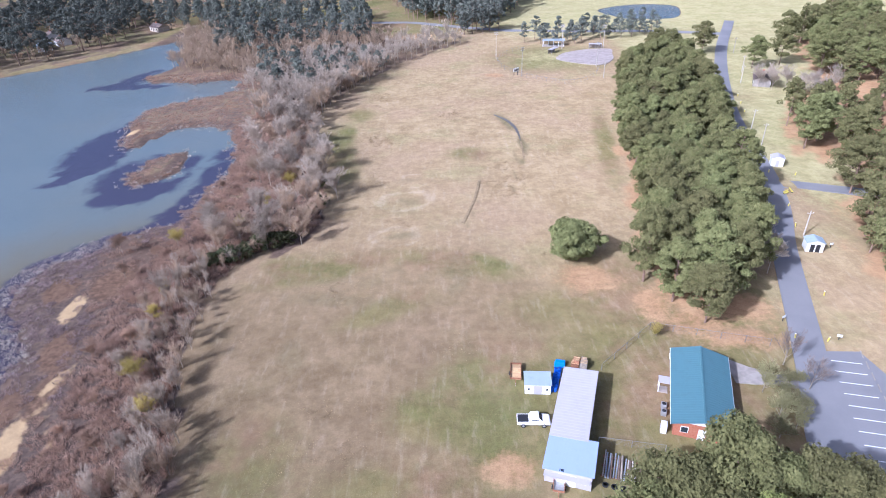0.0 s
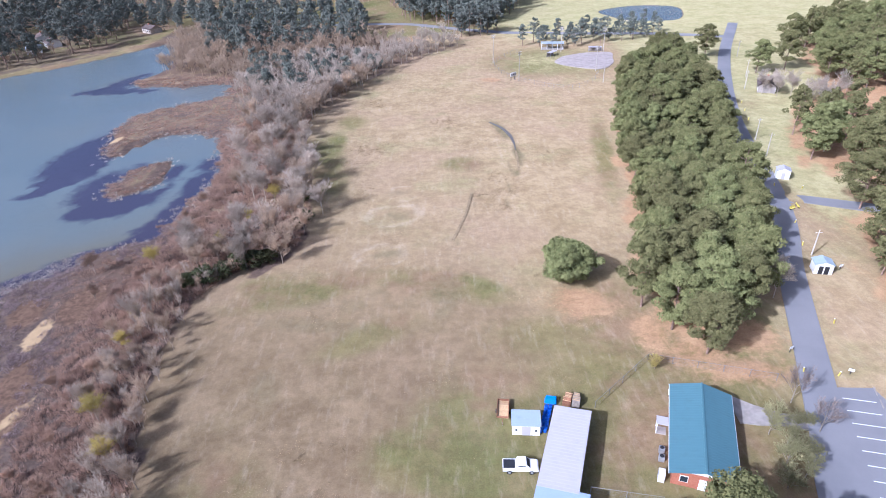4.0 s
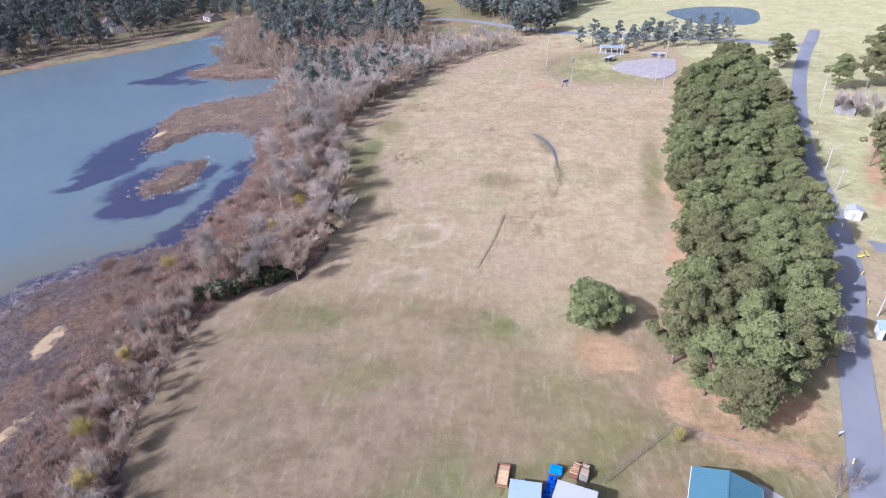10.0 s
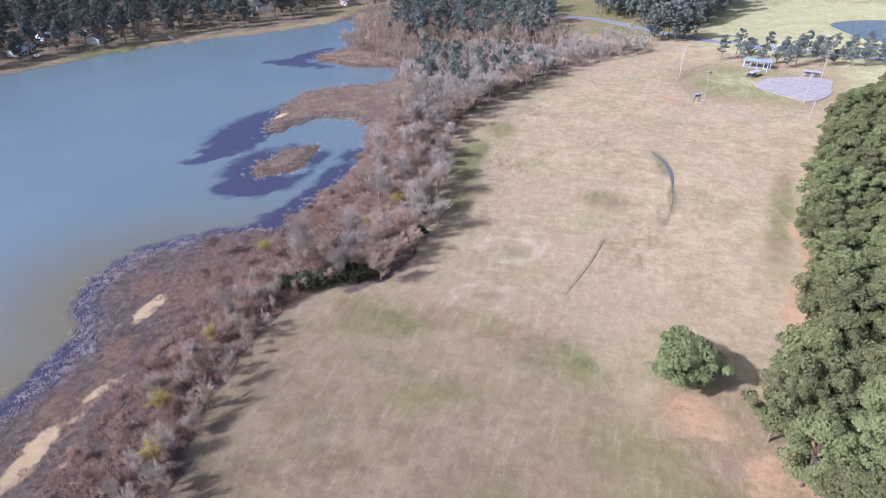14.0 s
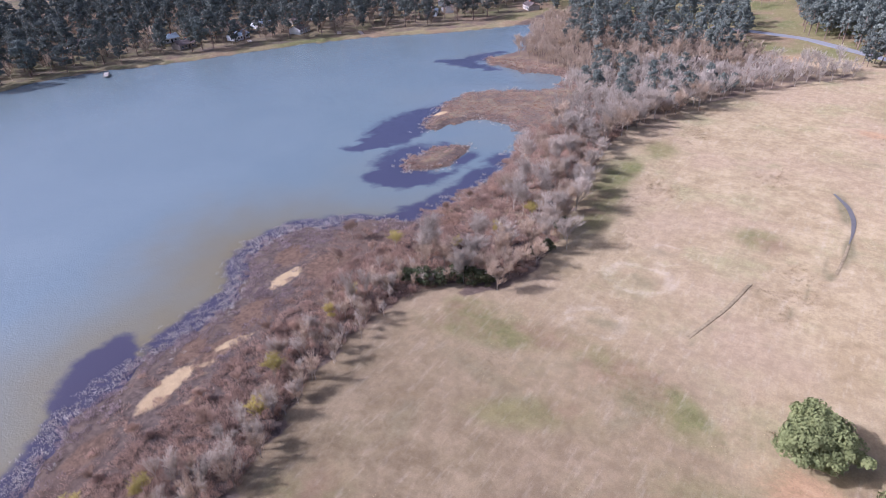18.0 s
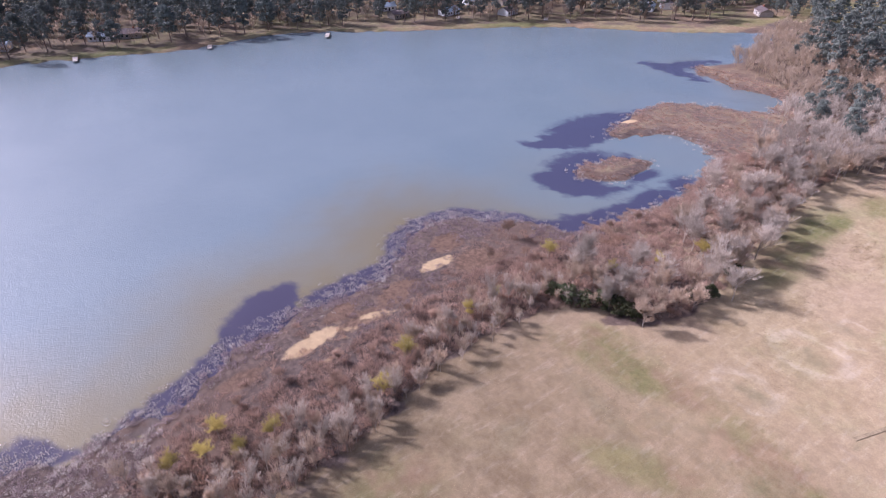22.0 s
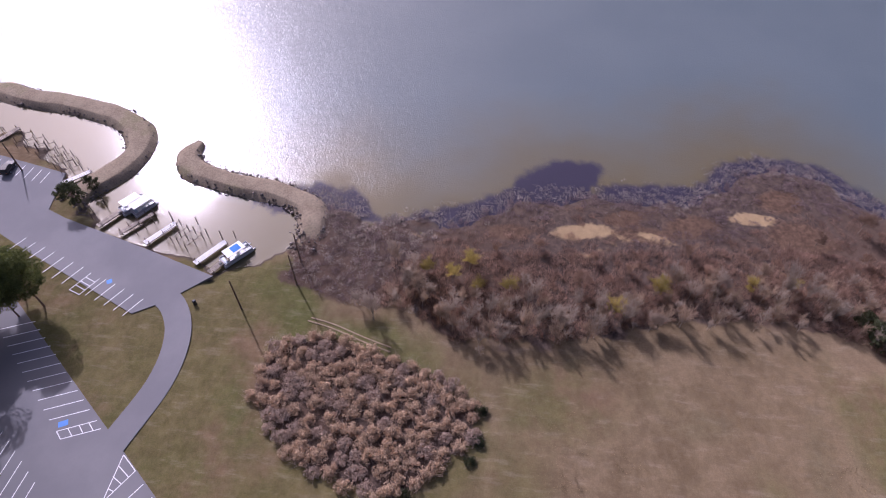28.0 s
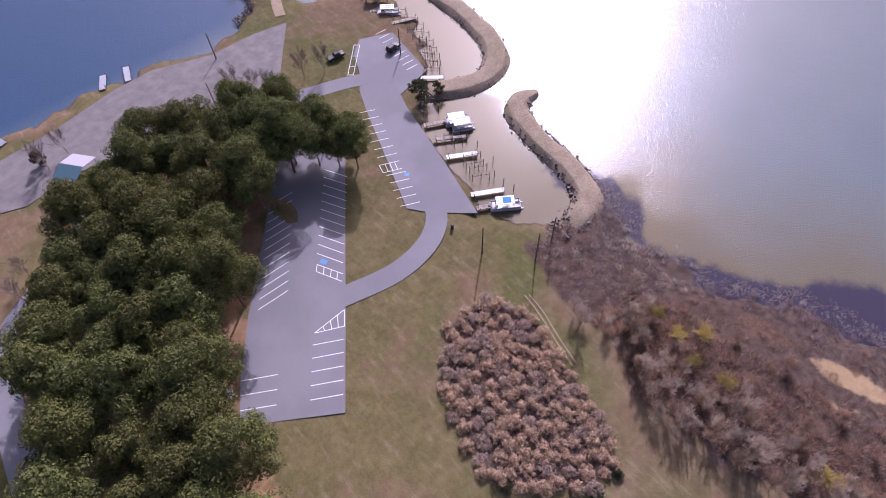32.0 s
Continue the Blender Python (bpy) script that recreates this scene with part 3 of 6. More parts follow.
# water, with weed beds and silty shallows along the shore
WEED_BED = smooth_line([(-74.6, 0.5), (-74.5, 12), (-67.5, 18), (-67.5, 24), (-72, 32), (-78, 44), (-87, 51), (-91, 60), (-88, 67), (-80, 63.5), (-84, 69),
                        (-85, 77.5), (-86.5, 88), (-93.5, 93), (-97.5, 103), (-97, 115), (-90, 123), (-78, 132), (-66, 130), (-66, 0)], 2.0, True)
weed = soft(signed(GX, GY, WEED_BED) + 0.9 * wobble(GX, GY, 7, 22), 3.4)
for bed in ([(-119, 166), (-122, 183), (-123, 200), (-119, 214), (-116, 222), (-112, 214), (-104, 186), (-106, 172), (-113, 163), (-122, 160)],
            [(-98, 148), (-100, 158), (-97, 172), (-93, 184), (-88, 176), (-83, 160), (-78, 168), (-76, 164), (-80, 151), (-90, 146)],
            [(-74, 138), (-72, 150), (-70.5, 164), (-72, 182), (-68, 190), (-64, 165), (-64, 145), (-66, 134)],
            [(-158, 267), (-152, 275), (-143, 292), (-136, 300), (-138, 276), (-120, 268), (-140, 265)]):
    bd = signed(GX, GY, smooth_line(bed, 2.0, True)) + 1.6 * wobble(GX, GY, 9, 24) + 0.8 * wobble(GX, GY, 4.5, 25)
    weed = np.maximum(weed, soft(bd, 5.0))
for x, y, rx, ry, a in ((-118, 192, 8, 20, -4), (-97, 167, 8, 14, -8), (-85, 157, 10, 5, 0), (-79, 175, 3, 8, 0), (-70.5, 147, 3, 9, -5), (-70, 165, 3.0, 9, 4), (-69.5, 180, 3, 7, 10), (-140, 285, 6, 9, 30)):
    weed = np.maximum(weed, blob(GX, GY, x, y, rx, ry, a))
shallow = np.clip(1.02 + shore_d / 48.0, 0, 1) * np.clip((190 - GY) / 90, 0.25, 1) * (GX > -175) * (GX < -45) * (GY > -60) * (GY < 300)
CALM = smooth_line([(-52, 0), (-62, 3), (-70, -3), (-72, -16), (-76, -27), (-82, -31), (-78, -38), (-84, -42), (-91, -50), (-95, -66), (-97, -80), (-99, -92), (-86, -96), (-80, -84),
                    (-72, -56), (-60, -44), (-50, -20), (-46, -8)], 3.0, True)
calm = np.maximum(soft(signed(GX, GY, CALM), 6.0), 0.75 * weed)
calm = np.maximum(calm, 0.7 * soft(-shore_d - 9 + 3 * wobble(GX, GY, 18, 40), 8.0) * (GX < -40) * (GX > -180))
shallow = np.maximum(shallow, 0.95 * soft(signed(GX, GY, CALM), 10.0))
m_w, nt, sh = nodes_of("lake_water")
n_w = noise_tex(nt, 0.03, 3, 0.5, True)
# open water is lightened in its base colour to stand for reflected sky
sky_lit_deep = blend(nt, ramp(nt, n_w, 0.3, 0.7), (0.126, 0.157, 0.160), (0.138, 0.169, 0.170))
silt = arith(nt, "ADD", attr(nt, "shallow"), arith(nt, "MULTIPLY", arith(nt, "SUBTRACT", n_w, 0.5), 0.5))
col = blend(nt, ramp(nt, silt, 0.05, 1.1), sky_lit_deep, (0.145, 0.114, 0.050))
col = blend(nt, attr(nt, "clear"), col, (0.036, 0.078, 0.138))
wv = arith(nt, "ADD", attr(nt, "weed"), arith(nt, "MULTIPLY", arith(nt, "SUBTRACT", noise_tex(nt, 0.35, 5, 0.7, True), 0.5), 0.95))
wfac = arith(nt, "MULTIPLY", ramp(nt, wv, 0.15, 0.80), 0.86)
col = blend(nt, wfac, col, (0.036, 0.032, 0.066))
nt.links.new(col, sh.inputs["Base Color"])
sh.inputs["IOR"].default_value = 1.52
nt.links.new(arith(nt, "SUBTRACT", 0.215, arith(nt, "MULTIPLY", attr(nt, "calm"), 0.125)), sh.inputs["Roughness"])
chop = arith(nt, "ADD", arith(nt, "MULTIPLY", noise_tex(nt, 0.45, 2, 0.5, True), 0.6), arith(nt, "MULTIPLY", noise_tex(nt, 2.6, 2, 0.6, True), 0.7))
chop = arith(nt, "MULTIPLY", arith(nt, "SUBTRACT", chop, 0.65), arith(nt, "SUBTRACT", 1.0, arith(nt, "MULTIPLY", attr(nt, "calm"), 0.85)))
nt.links.new(arith(nt, "SUBTRACT", 0.5, arith(nt, "MULTIPLY", wfac, 0.38)), sh.inputs["Specular IOR Level"])
relief(nt, sh, chop, 0.8, 0.15)
clear = np.clip((-98 - GY) / 14, 0, 1) * np.clip((GX + 66) / 16, 0, 1)
low = shore_d < 5
keep = low[:-1, :-1] | low[1:, :-1] | low[:-1, 1:] | low[1:, 1:]
water = grid_mesh("water", GX, GY, np.full_like(GX, WATER_Z), keep, m_w, dict(shallow=shallow, weed=weed, calm=calm, clear=clear))
tagged(water, "calm grey-green lake water with silty shallows", "lake", kind="structure")

M_POOL = paint("puddle_water", (0.125, 0.110, 0.100), 0.75, dirt=0.5)
pl = smooth_line([(20.6, 205.5), (22.4, 202.6), (24.6, 198.5), (26.3, 192), (26.8, 185), (26.6, 179)], 1.0)
tp = np.sin(np.linspace(0.08, 1, len(pl)) ** 0.8 * 3.05) * 0.52 + 0.05
tn = np.gradient(pl, axis=0)
tn /= np.linalg.norm(tn, axis=1)[:, None]
sd = np.stack([-tn[:, 1], tn[:, 0]], 1) * tp[:, None]
ring_ = [tuple(p) for p in pl + sd] + [tuple(p) for p in (pl - sd)[::-1]]
slab("puddle", ring_, M_POOL, -0.2, 0.125, "narrow dark puddle standing in a rut", "puddle")

RUT = surface("rut_soil", (0.205, 0.152, 0.082), (0.290, 0.220, 0.125), 0.35, 0.95, bump=0.2, each=0.0, c3=(0.36, 0.27, 0.155))
for line, w in (([(5.2, 125.5), (7.4, 133), (9.2, 139.6), (11.1, 150.2)], 0.7), ([(26.6, 178), (26.2, 170), (25.6, 163.4)], 0.6)):
    ribbon("wheel_rut", smooth_line(line, 1.0), w, RUT, -0.2, 0.118, "shallow dark wheel rut across the field", "rut")

# ================= roads and parking =================
ROAD_LINE = smooth_line([(170, 350), (134, 277.5), (104.4, 202), (87.5, 138), (74.7, 107.5), (63.2, 78), (57.5, 64), (52, 50), (48, 20), (46, -12), (42.5, -40), (39, -49), (32, -54.5), (22, -61), (12, -68)], 3.0)
ribbon("road", ROAD_LINE, 5.2, ASPHALT, -0.3, 0.16, "worn grey asphalt park road", "road")
ribbon("road", smooth_line([(85, 138), (92, 138.5), (102, 134.5), (118, 128), (150, 118), (200, 112)], 3.0), 4.6, ASPHALT, -0.3, 0.154, "narrow grey asphalt side road", "road")
slab("parking_lot", [(59, 70), (64, 74.5), (70, 74), (72, 60), (66, 36), (60, 24), (50, 24), (53, 48)], ASPHALT, -0.3, 0.148, "grey asphalt parking strip beside the road", "parking lot")
slab("parking_lot", [(14.7, -4.4), (0, 6), (-12, -10), (-29, -33), (-38, -45), (-30, -56), (-20, -60), (-24, -53), (-11.9, -38.5), (2.3, -22), (10, -12)],
     ASPHALT, -0.3, 0.14, "grey asphalt parking lot with painted stalls", "parking lot")
slab("parking_lot", [(-36.8, -21.2), (-40, -16.5), (-47, -9.8), (-52, -26), (-57.7, -45.9), (-59.5, -50.5), (-70.5, -53), (-74.5, -72), (-66, -76), (-61, -72), (-57, -64),
                     (-53, -59), (-49.4, -51.2)], ASPHALT, -0.3, 0.145, "pale grey asphalt lot beside the marina", "parking lot")
slab("boat_ramp_yard", [(-56, -97), (-49, -88), (-42, -79), (-38, -72), (-30, -70), (-8, -78), (12, -82), (24, -80), (34, -84), (48, -92), (26, -98.5), (10, -100),
                        (-7, -104), (-18, -104.5), (-33, -99), (-46, -99)], YARD, -0.3, 0.138, "wide grey asphalt apron at the boat ramp", "ramp yard")
ribbon("driveway", smooth_line([(-13, -13), (-24.5, -10.2), (-33.5, -11), (-39.5, -14.5), (-43, -20)], 1.5), 4.6, ASPHALT, -0.3, 0.156, "curved grey asphalt connecting lane", "road")
ribbon("driveway", smooth_line([(-38, -69), (-45, -66.5), (-52, -64), (-58, -61)], 1.5), 4.6, ASPHALT, -0.3, 0.158, "grey asphalt connecting lane", "road")
ribbon("dirt_track", smooth_line([(-56.5, -101), (-59, -107), (-63.5, -115), (-70, -125), (-78, -140)], 1.5), 3.0, WORN, -0.3, 0.13, "pale dirt track along the narrow point", "track")
slab("driveway", [(46.6, 74.3), (50.0, 71.6), (53.2, 69.8), (57.6, 68.8), (56.6, 66.0), (52.5, 67.4), (49.4, 67.6), (46.4, 68.2)], CONCRETE, -0.3, 0.134, "pale concrete pad beside the brick house", "driveway")


# ================= trees =================
def cone_arrays(a, b, r0, r1, sides, V, F):
    a, b = np.array(a), np.array(b)
    d = b - a
    d = d / (np.linalg.norm(d) + 1e-9)
    u = np.cross(d, (0.31, 0.95, 0.12))
    u /= np.linalg.norm(u)
    w = np.cross(d, u)
    base = len(V)
    for p, r in ((a, r0), (b, r1)):
        for k in range(sides):
            t = 2 * math.pi * k / sides
            V.append(p + r * (math.cos(t) * u + math.sin(t) * w))
    for k in range(sides):
        j = (k + 1) % sides
        F.append((base + k, base + j, base + sides + j))
        F.append((base + k, base + sides + j, base + sides + k))


def tufts(rng, centres, radii, per, size, squash=0.75, ruffle=0.27):
    """Blades standing on the upper skin of each clump, facing outwards."""
    n = len(centres) * per
    c = np.repeat(centres, per, 0)
    r = np.repeat(radii, per)[:, None]
    d = rng.normal(size=(n, 3))
    d[:, 2] = np.abs(d[:, 2]) * 0.9 - 0.35
    d /= np.linalg.norm(d, axis=1)[:, None]
    p = c + d * r * rng.uniform(0.55, 1.0, (n, 1)) * np.array([1, 1, squash])
    nrm = d + rng.normal(scale=ruffle, size=(n, 3))
    nrm /= np.linalg.norm(nrm, axis=1)[:, None]
    u = np.cross(nrm, rng.normal(size=(n, 3)))
    u /= np.linalg.norm(u, axis=1)[:, None] + 1e-9
    w = np.cross(nrm, u)
    s = size * rng.uniform(0.6, 1.3, (n, 1))
    V = np.stack([p - u * s * 0.5 - w * s * 0.28, p + u * s * 0.5 - w * s * 0.2, p + u * s * 0.1 + w * s * 0.55 + nrm * s * 0.2], 1).reshape(-1, 3)
    return V, np.arange(3 * n).reshape(-1, 3)


def pine_arrays(seed, height, radius, clumps=95, per=26, blade=0.62, low=0.30, puff=1.15):
    rng = np.random.RandomState(seed)
    V, F = [], []
    bend = rng.normal(scale=0.35, size=2)
    spine = [np.array([bend[0] * t * t, bend[1] * t * t, height * t]) for t in np.linspace(0, 0.95, 6)]
    for i in range(5):
        r0, r1 = 0.24 * (1 - i / 5.6), 0.24 * (1 - (i + 1) / 5.6)
        cone_arrays(spine[i] - (0, 0, 0.3 if i == 0 else 0), spine[i + 1], r0 * height / 15, r1 * height / 15, 7, V, F)
    C, R = [], []
    for k in range(clumps):
        t = low + (1 - low) * rng.uniform(0, 1) ** 0.8
        prof = math.sin(math.pi * min(1, max(0.02, (t - low * 0.75) / (1.08 - low * 0.75))) ** 0.85)
        a = rng.uniform(0, 2 * math.pi)
        lobes = 1 + 0.25 * math.sin(3 * a + seed) + 0.15 * math.sin(5 * a + 2 * seed)
        rr = radius * prof * lobes * math.sqrt(rng.uniform(0.12, 1))
        ctr = np.array([bend[0] * t * t + rr * math.cos(a), bend[1] * t * t + rr * math.sin(a), height * t + 0.10 * rr + rng.normal(scale=0.2)])
        C.append(ctr)
        R.append(rng.uniform(0.75, 1.35) * radius / 4.2 * puff)
        if k % 4 == 0:
            st = np.array([bend[0] * t * t, bend[1] * t * t, height * max(0.2, t - 0.08)])
            cone_arrays(st, ctr, 0.07, 0.02, 3, V, F)
    LV, LF = tufts(rng, np.array(C), np.array(R), per, blade)
    return (np.array(V), np.array(F)), (LV, LF)


def pine_meshes(seed, height, radius, clumps=95, per=26, blade=0.62, needles=None, low=0.30, puff=1.15):
    a, b = pine_arrays(seed, height, radius, clumps, per, blade, low, puff)
    return tri_mesh("trunk", *a, BARK), tri_mesh("crown", *b, needles or NEEDLES)


def bare_arrays(seed, height, spread, kids=(8, 7, 6, 8), lean=0.0, thin=0.014):
    rng = np.random.RandomState(seed)
    V, F, TV, TF = [], [], [], []
    last = len(kids)

    def grow(p, d, length, r, lev):
        d = d / np.linalg.norm(d)
        e = p + d * length
        if lev == last:
            w = np.cross(d, rng.normal(size=3))
            w *= (0.026 if last > 3 else 0.06) / (np.linalg.norm(w) + 1e-9)
            n = len(TV)
            TV.extend((p - w, p + w, e))
            TF.append((n, n + 1, n + 2))
            return
        cone_arrays(p, e, r, r * 0.62, 5 if lev == 0 else 3, V if lev < 2 else TV, F if lev < 2 else TF)
        for k in range(kids[lev]):
            t = rng.uniform(0.3, 1.0)
            side = rng.normal(size=3)
            side[2] = abs(side[2]) * 0.35 + 0.25
            nd = d * rng.uniform(0.5, 0.9) + side / np.linalg.norm(side) * spread
            grow(p + d * length * t, nd, length * rng.uniform(0.5, 0.74), max(r * 0.5, thin), lev + 1)

    grow(np.array([0, 0, -0.2]), np.array([lean, 0.0, 1.0]), height * 0.42, height * 0.008 + 0.02, 0)
    return (np.array(V), np.array(F)), (np.array(TV), np.array(TF))


def bare_meshes(seed, height, spread, material, kids=(8, 7, 6, 8)):
    a, b = bare_arrays(seed, height, spread, kids)
    return tri_mesh("trunk", *a, TWIG_GREY), tri_mesh("crown", *b, material)


def joined(name, variants, pts, seed, material, lo=0.8, hi=1.2, z=None, label="", category=""):
    """Many plants in one mesh of kind stuff: (vertices, triangles) variants set at pts."""
    rng = np.random.RandomState(seed)
    VV, FF, n = [], [], 0
    for x, y in pts:
        V, F = variants[rng.randint(len(variants))]
        a, s = rng.uniform(0, 2 * np.pi), rng.uniform(lo, hi)
        c, q = math.cos(a) * s, math.sin(a) * s
        W = np.stack([x + V[:, 0] * c - V[:, 1] * q, y + V[:, 0] * q + V[:, 1] * c, (z(x, y) if z else 0.0) + V[:, 2] * s * rng.uniform(0.85, 1.15)], 1)
        VV.append(W)
        FF.append(F + n)
        n += len(V)
    ob = new(name, tri_mesh(name, np.concatenate(VV), np.concatenate(FF), material))
    return tagged(ob, label, category, kind="stuff")


def spray(seed, n, height, radius, width, up=0.6):
    """A tuft of upright blades or stems."""
    rng = np.random.RandomState(seed)
    a = rng.uniform(0, 2 * np.pi, n)
    r = radius * np.sqrt(rng.uniform(0, 1, n)) * 0.6
    p = np.stack([r * np.cos(a), r * np.sin(a), np.zeros(n) - 0.1], 1)
    d = np.stack([np.cos(a) * rng.uniform(0, 1, n), np.sin(a) * rng.uniform(0, 1, n), up + rng.uniform(0, 0.8, n)], 1)
    d /= np.linalg.norm(d, axis=1)[:, None]
    e = p + d * (height * rng.uniform(0.5, 1.1, n))[:, None]
    w = np.cross(d, rng.normal(size=(n, 3)))
    w *= width / (np.linalg.norm(w, axis=1)[:, None] + 1e-9)
    return np.stack([p - w, p + w, e], 1).reshape(-1, 3), np.arange(3 * n).reshape(-1, 3)


def tree_thing(name, meshes, label, category="tree", names=("trunk", "crown")):
    ob = tagged(new(name), label, category)
    for n, me in zip(names, meshes):
        c = new(n, me)
        c.parent = ob
    return ob


def scatter(poly, gap, seed, tries=4000, limit=999, avoid=None):
    """Points inside poly, no two nearer than gap."""
    rng = np.random.RandomState(seed)
    P = np.array(poly)
    X, Y = rng.uniform(P[:, 0].min(), P[:, 0].max(), tries), rng.uniform(P[:, 1].min(), P[:, 1].max(), tries)
    k = inside(X, Y, poly)
    pts, cells = [], {}
    for x, y in zip(X[k], Y[k]):
        i, j = int(x // gap), int(y // gap)
        near = [p for a in (i - 1, i, i + 1) for b in (j - 1, j, j + 1) for p in cells.get((a, b), ())]
        if all((x - a) ** 2 + (y - b) ** 2 > gap * gap for a, b in near) and not (avoid is not None and avoid(x, y)):
            pts.append((x, y))
            cells.setdefault((i, j), []).append((x, y))
            if len(pts) >= limit:
                break
    return pts


planted = set()


def plant(kinds, pts, seed, lo=0.85, hi=1.15, group=""):
    """Copies of the trees in kinds at pts; the first copies are the trees themselves."""
    rng = np.random.RandomState(seed)
    for i, (x, y) in enumerate(pts):
        src = kinds[rng.randint(len(kinds))]
        s = rng.uniform(lo, hi)
        m = pose(x, y, 0, 0, 0, rng.uniform(0, 360)) @ Matrix.Diagonal((s, s, s * rng.uniform(0.9, 1.12), 1))
        ob = copy_thing(src, m) if src.name in planted else src
        planted.add(src.name)
        ob.matrix_basis = m
        if group:
            tagged(ob, group=group)


near_road = lambda gap: (lambda x, y: float(np.min(np.hypot(ROAD_LINE[:, 0] - x, ROAD_LINE[:, 1] - y))) < gap)
PINES = [tree_thing("pine_tree", pine_meshes(10 + k, h, r, 96, 160, 0.40, low=0.22, puff=1.0), "tall loblolly pine with a dense dark green crown", "pine tree")
         for k, (h, r) in enumerate(((14, 4.4), (15, 4.7), (13, 4.2), (15, 4.5), (14.5, 4.9)))]
FRONT = [(43.9, 90.3), (47.6, 83.6), (40.5, 97.5), (55.5, 92.5), (51.0, 89.5), (60.5, 97.5)]
clear_of = lambda pts, gap: (lambda x, y: any((x - a) ** 2 + (y - b) ** 2 < gap * gap for a, b in pts))
plant(PINES, FRONT + scatter(PINE_BELT, 5.5, 31, 8000, avoid=clear_of(FRONT, 5.0)), 41, 0.88, 1.08, "pines in the belt along the road")
EAST_PINES = [tree_thing("pine_tree", pine_meshes(30 + k, h, r, 92, 120, 0.42, low=0.24, puff=1.02), "pine with a broad dark green crown over red litter", "pine tree")
              for k, (h, r) in enumerate(((14.5, 5.0), (15.5, 5.4), (13.5, 4.7)))]
east_pts = scatter(GROVE_EAST, 7.6, 32, 7000, avoid=lambda x, y: near_road(7)(x, y) or (116 < x < 150 and 193 < y < 250) or math.hypot((x - 158) / 1.25, y - 206) < 15)
plant(EAST_PINES, [p for p in east_pts if p[0] < 122 or p[1] > 190][:70], 42, 0.88, 1.1, "pines in the grove beyond the road")
GROVE_PINES = [tree_thing("pine_tree", pine_meshes(50 + k, h, r, 100, 190, 0.36, NEEDLES_BACKLIT, low=0.36, puff=1.25), "tall open-crowned pine with bare lower trunk", "pine tree")
               for k, (h, r) in enumerate(((16, 5.2), (17.5, 5.6), (15, 4.9), (16.5, 5.8)))]
plant(GROVE_PINES, scatter(GROVE_SOUTH, 6.6, 33, 7000, avoid=near_road(4)), 43, 0.9, 1.1, "pines in the grove beside the parking lot")
lone = tree_thing("pine_tree", pine_meshes(71, 8.6, 5.0, 150, 220, 0.46, low=0.12), "lone rounded pine standing in the open field", "pine tree")
lone.matrix_basis = pose(28, 107, 0)

BARE = [tree_thing("bare_tree", bare_meshes(80 + k, h, s, m), lab, "bare tree")
        for k, (h, s, m, lab) in enumerate(((8.5, 0.62, TWIG, "leafless brown shoreline tree with fine twigs"), (10, 0.58, TWIG_GREY, "leafless grey shoreline tree with fine twigs"),
                                            (7.5, 0.68, TWIG, "leafless brown shoreline tree with fine twigs"), (9, 0.55, TWIG_GREY, "leafless grey shoreline tree with fine twigs")))]
SLIM = [tree_thing("bare_tree", bare_meshes(90 + k, h, s, m, (9, 5, 5, 4)), lab, "bare tree")
        for k, (h, s, m, lab) in enumerate(((9, 0.34, TWIG, "slim upright leafless brown tree at the field's edge"), (10, 0.30, TWIG_GREY, "slim upright leafless grey tree at the field's edge"),
                                            (8, 0.38, TWIG, "slim upright leafless brown tree at the field's edge")))]


def ground_z(x, y):
    i = min(len(ax_x) - 1, int(np.searchsorted(ax_x, x)))
    j = min(len(ax_y) - 1, int(np.searchsorted(ax_y, y)))
    return float(GZ[j, i])


def shore_at(x, y):
    i = min(len(ax_x) - 1, int(np.searchsorted(ax_x, x)))
    j = min(len(ax_y) - 1, int(np.searchsorted(ax_y, y)))
    return float(shore_d[j, i])


# leafless trees along the field's edge and through the shore brush
rng = np.random.RandomState(5)
north_pts, south_pts = [], []
for d, step in ((0.5, 1), (3.5, 1), (7.0, 1), (11.0, 2), (15.5, 2), (20, 3)):
    for p in BRUSH_EDGE[5:-26:step]:
        x, y = p[0] - d + rng.normal(scale=1.5), p[1] + 0.15 * d + rng.normal(scale=1.8)
        if shore_at(x, y) < 5 or (y < 24 and d > 3):
            continue
        if y > 116:
            if rng.uniform() < 0.8:
                north_pts.append((x, y))
        elif d < 8:
            south_pts.append((x, y))
            south_pts.append((x - rng.uniform(-1.5, 2.5), y + rng.uniform(-2, 2)))
plant(BARE, north_pts[::2], 44, 0.95, 1.5, "leafless trees along the shore")
plant(SLIM, south_pts[::2], 54, 0.5, 0.9, "slim leafless trees along the field's edge")


def both(t):
    (a, b), (c, d) = t
    return np.concatenate([a, c]), np.concatenate([b, d + len(a)])


joined("bare_wood", [both(bare_arrays(110 + k, 8, 0.36, (9, 5, 5, 4))) for k in range(3)],
       south_pts[1::2], 49, TWIG_GREY, 0.4, 0.8, ground_z, "slim leafless saplings along the field's edge", "saplings")
GOLD = [tree_thing("budding_tree", bare_meshes(140 + k, h, 0.85, TWIG_GOLD), "small leafless tree with yellow buds in the brush", "budding tree") for k, h in enumerate((5.0, 6.0))]
plant(GOLD, [(-50.5, 47), (-52, 36), (-50, 41), (-53, 31), (-62.6, 120), (-56.7, 92), (-48, 66), (-50, 128), (-42, 150), (-55, 39), (-53, 74), (-58, 100), (-46, 140)], 45, 0.85, 1.2, "yellow budding trees in the shore brush")
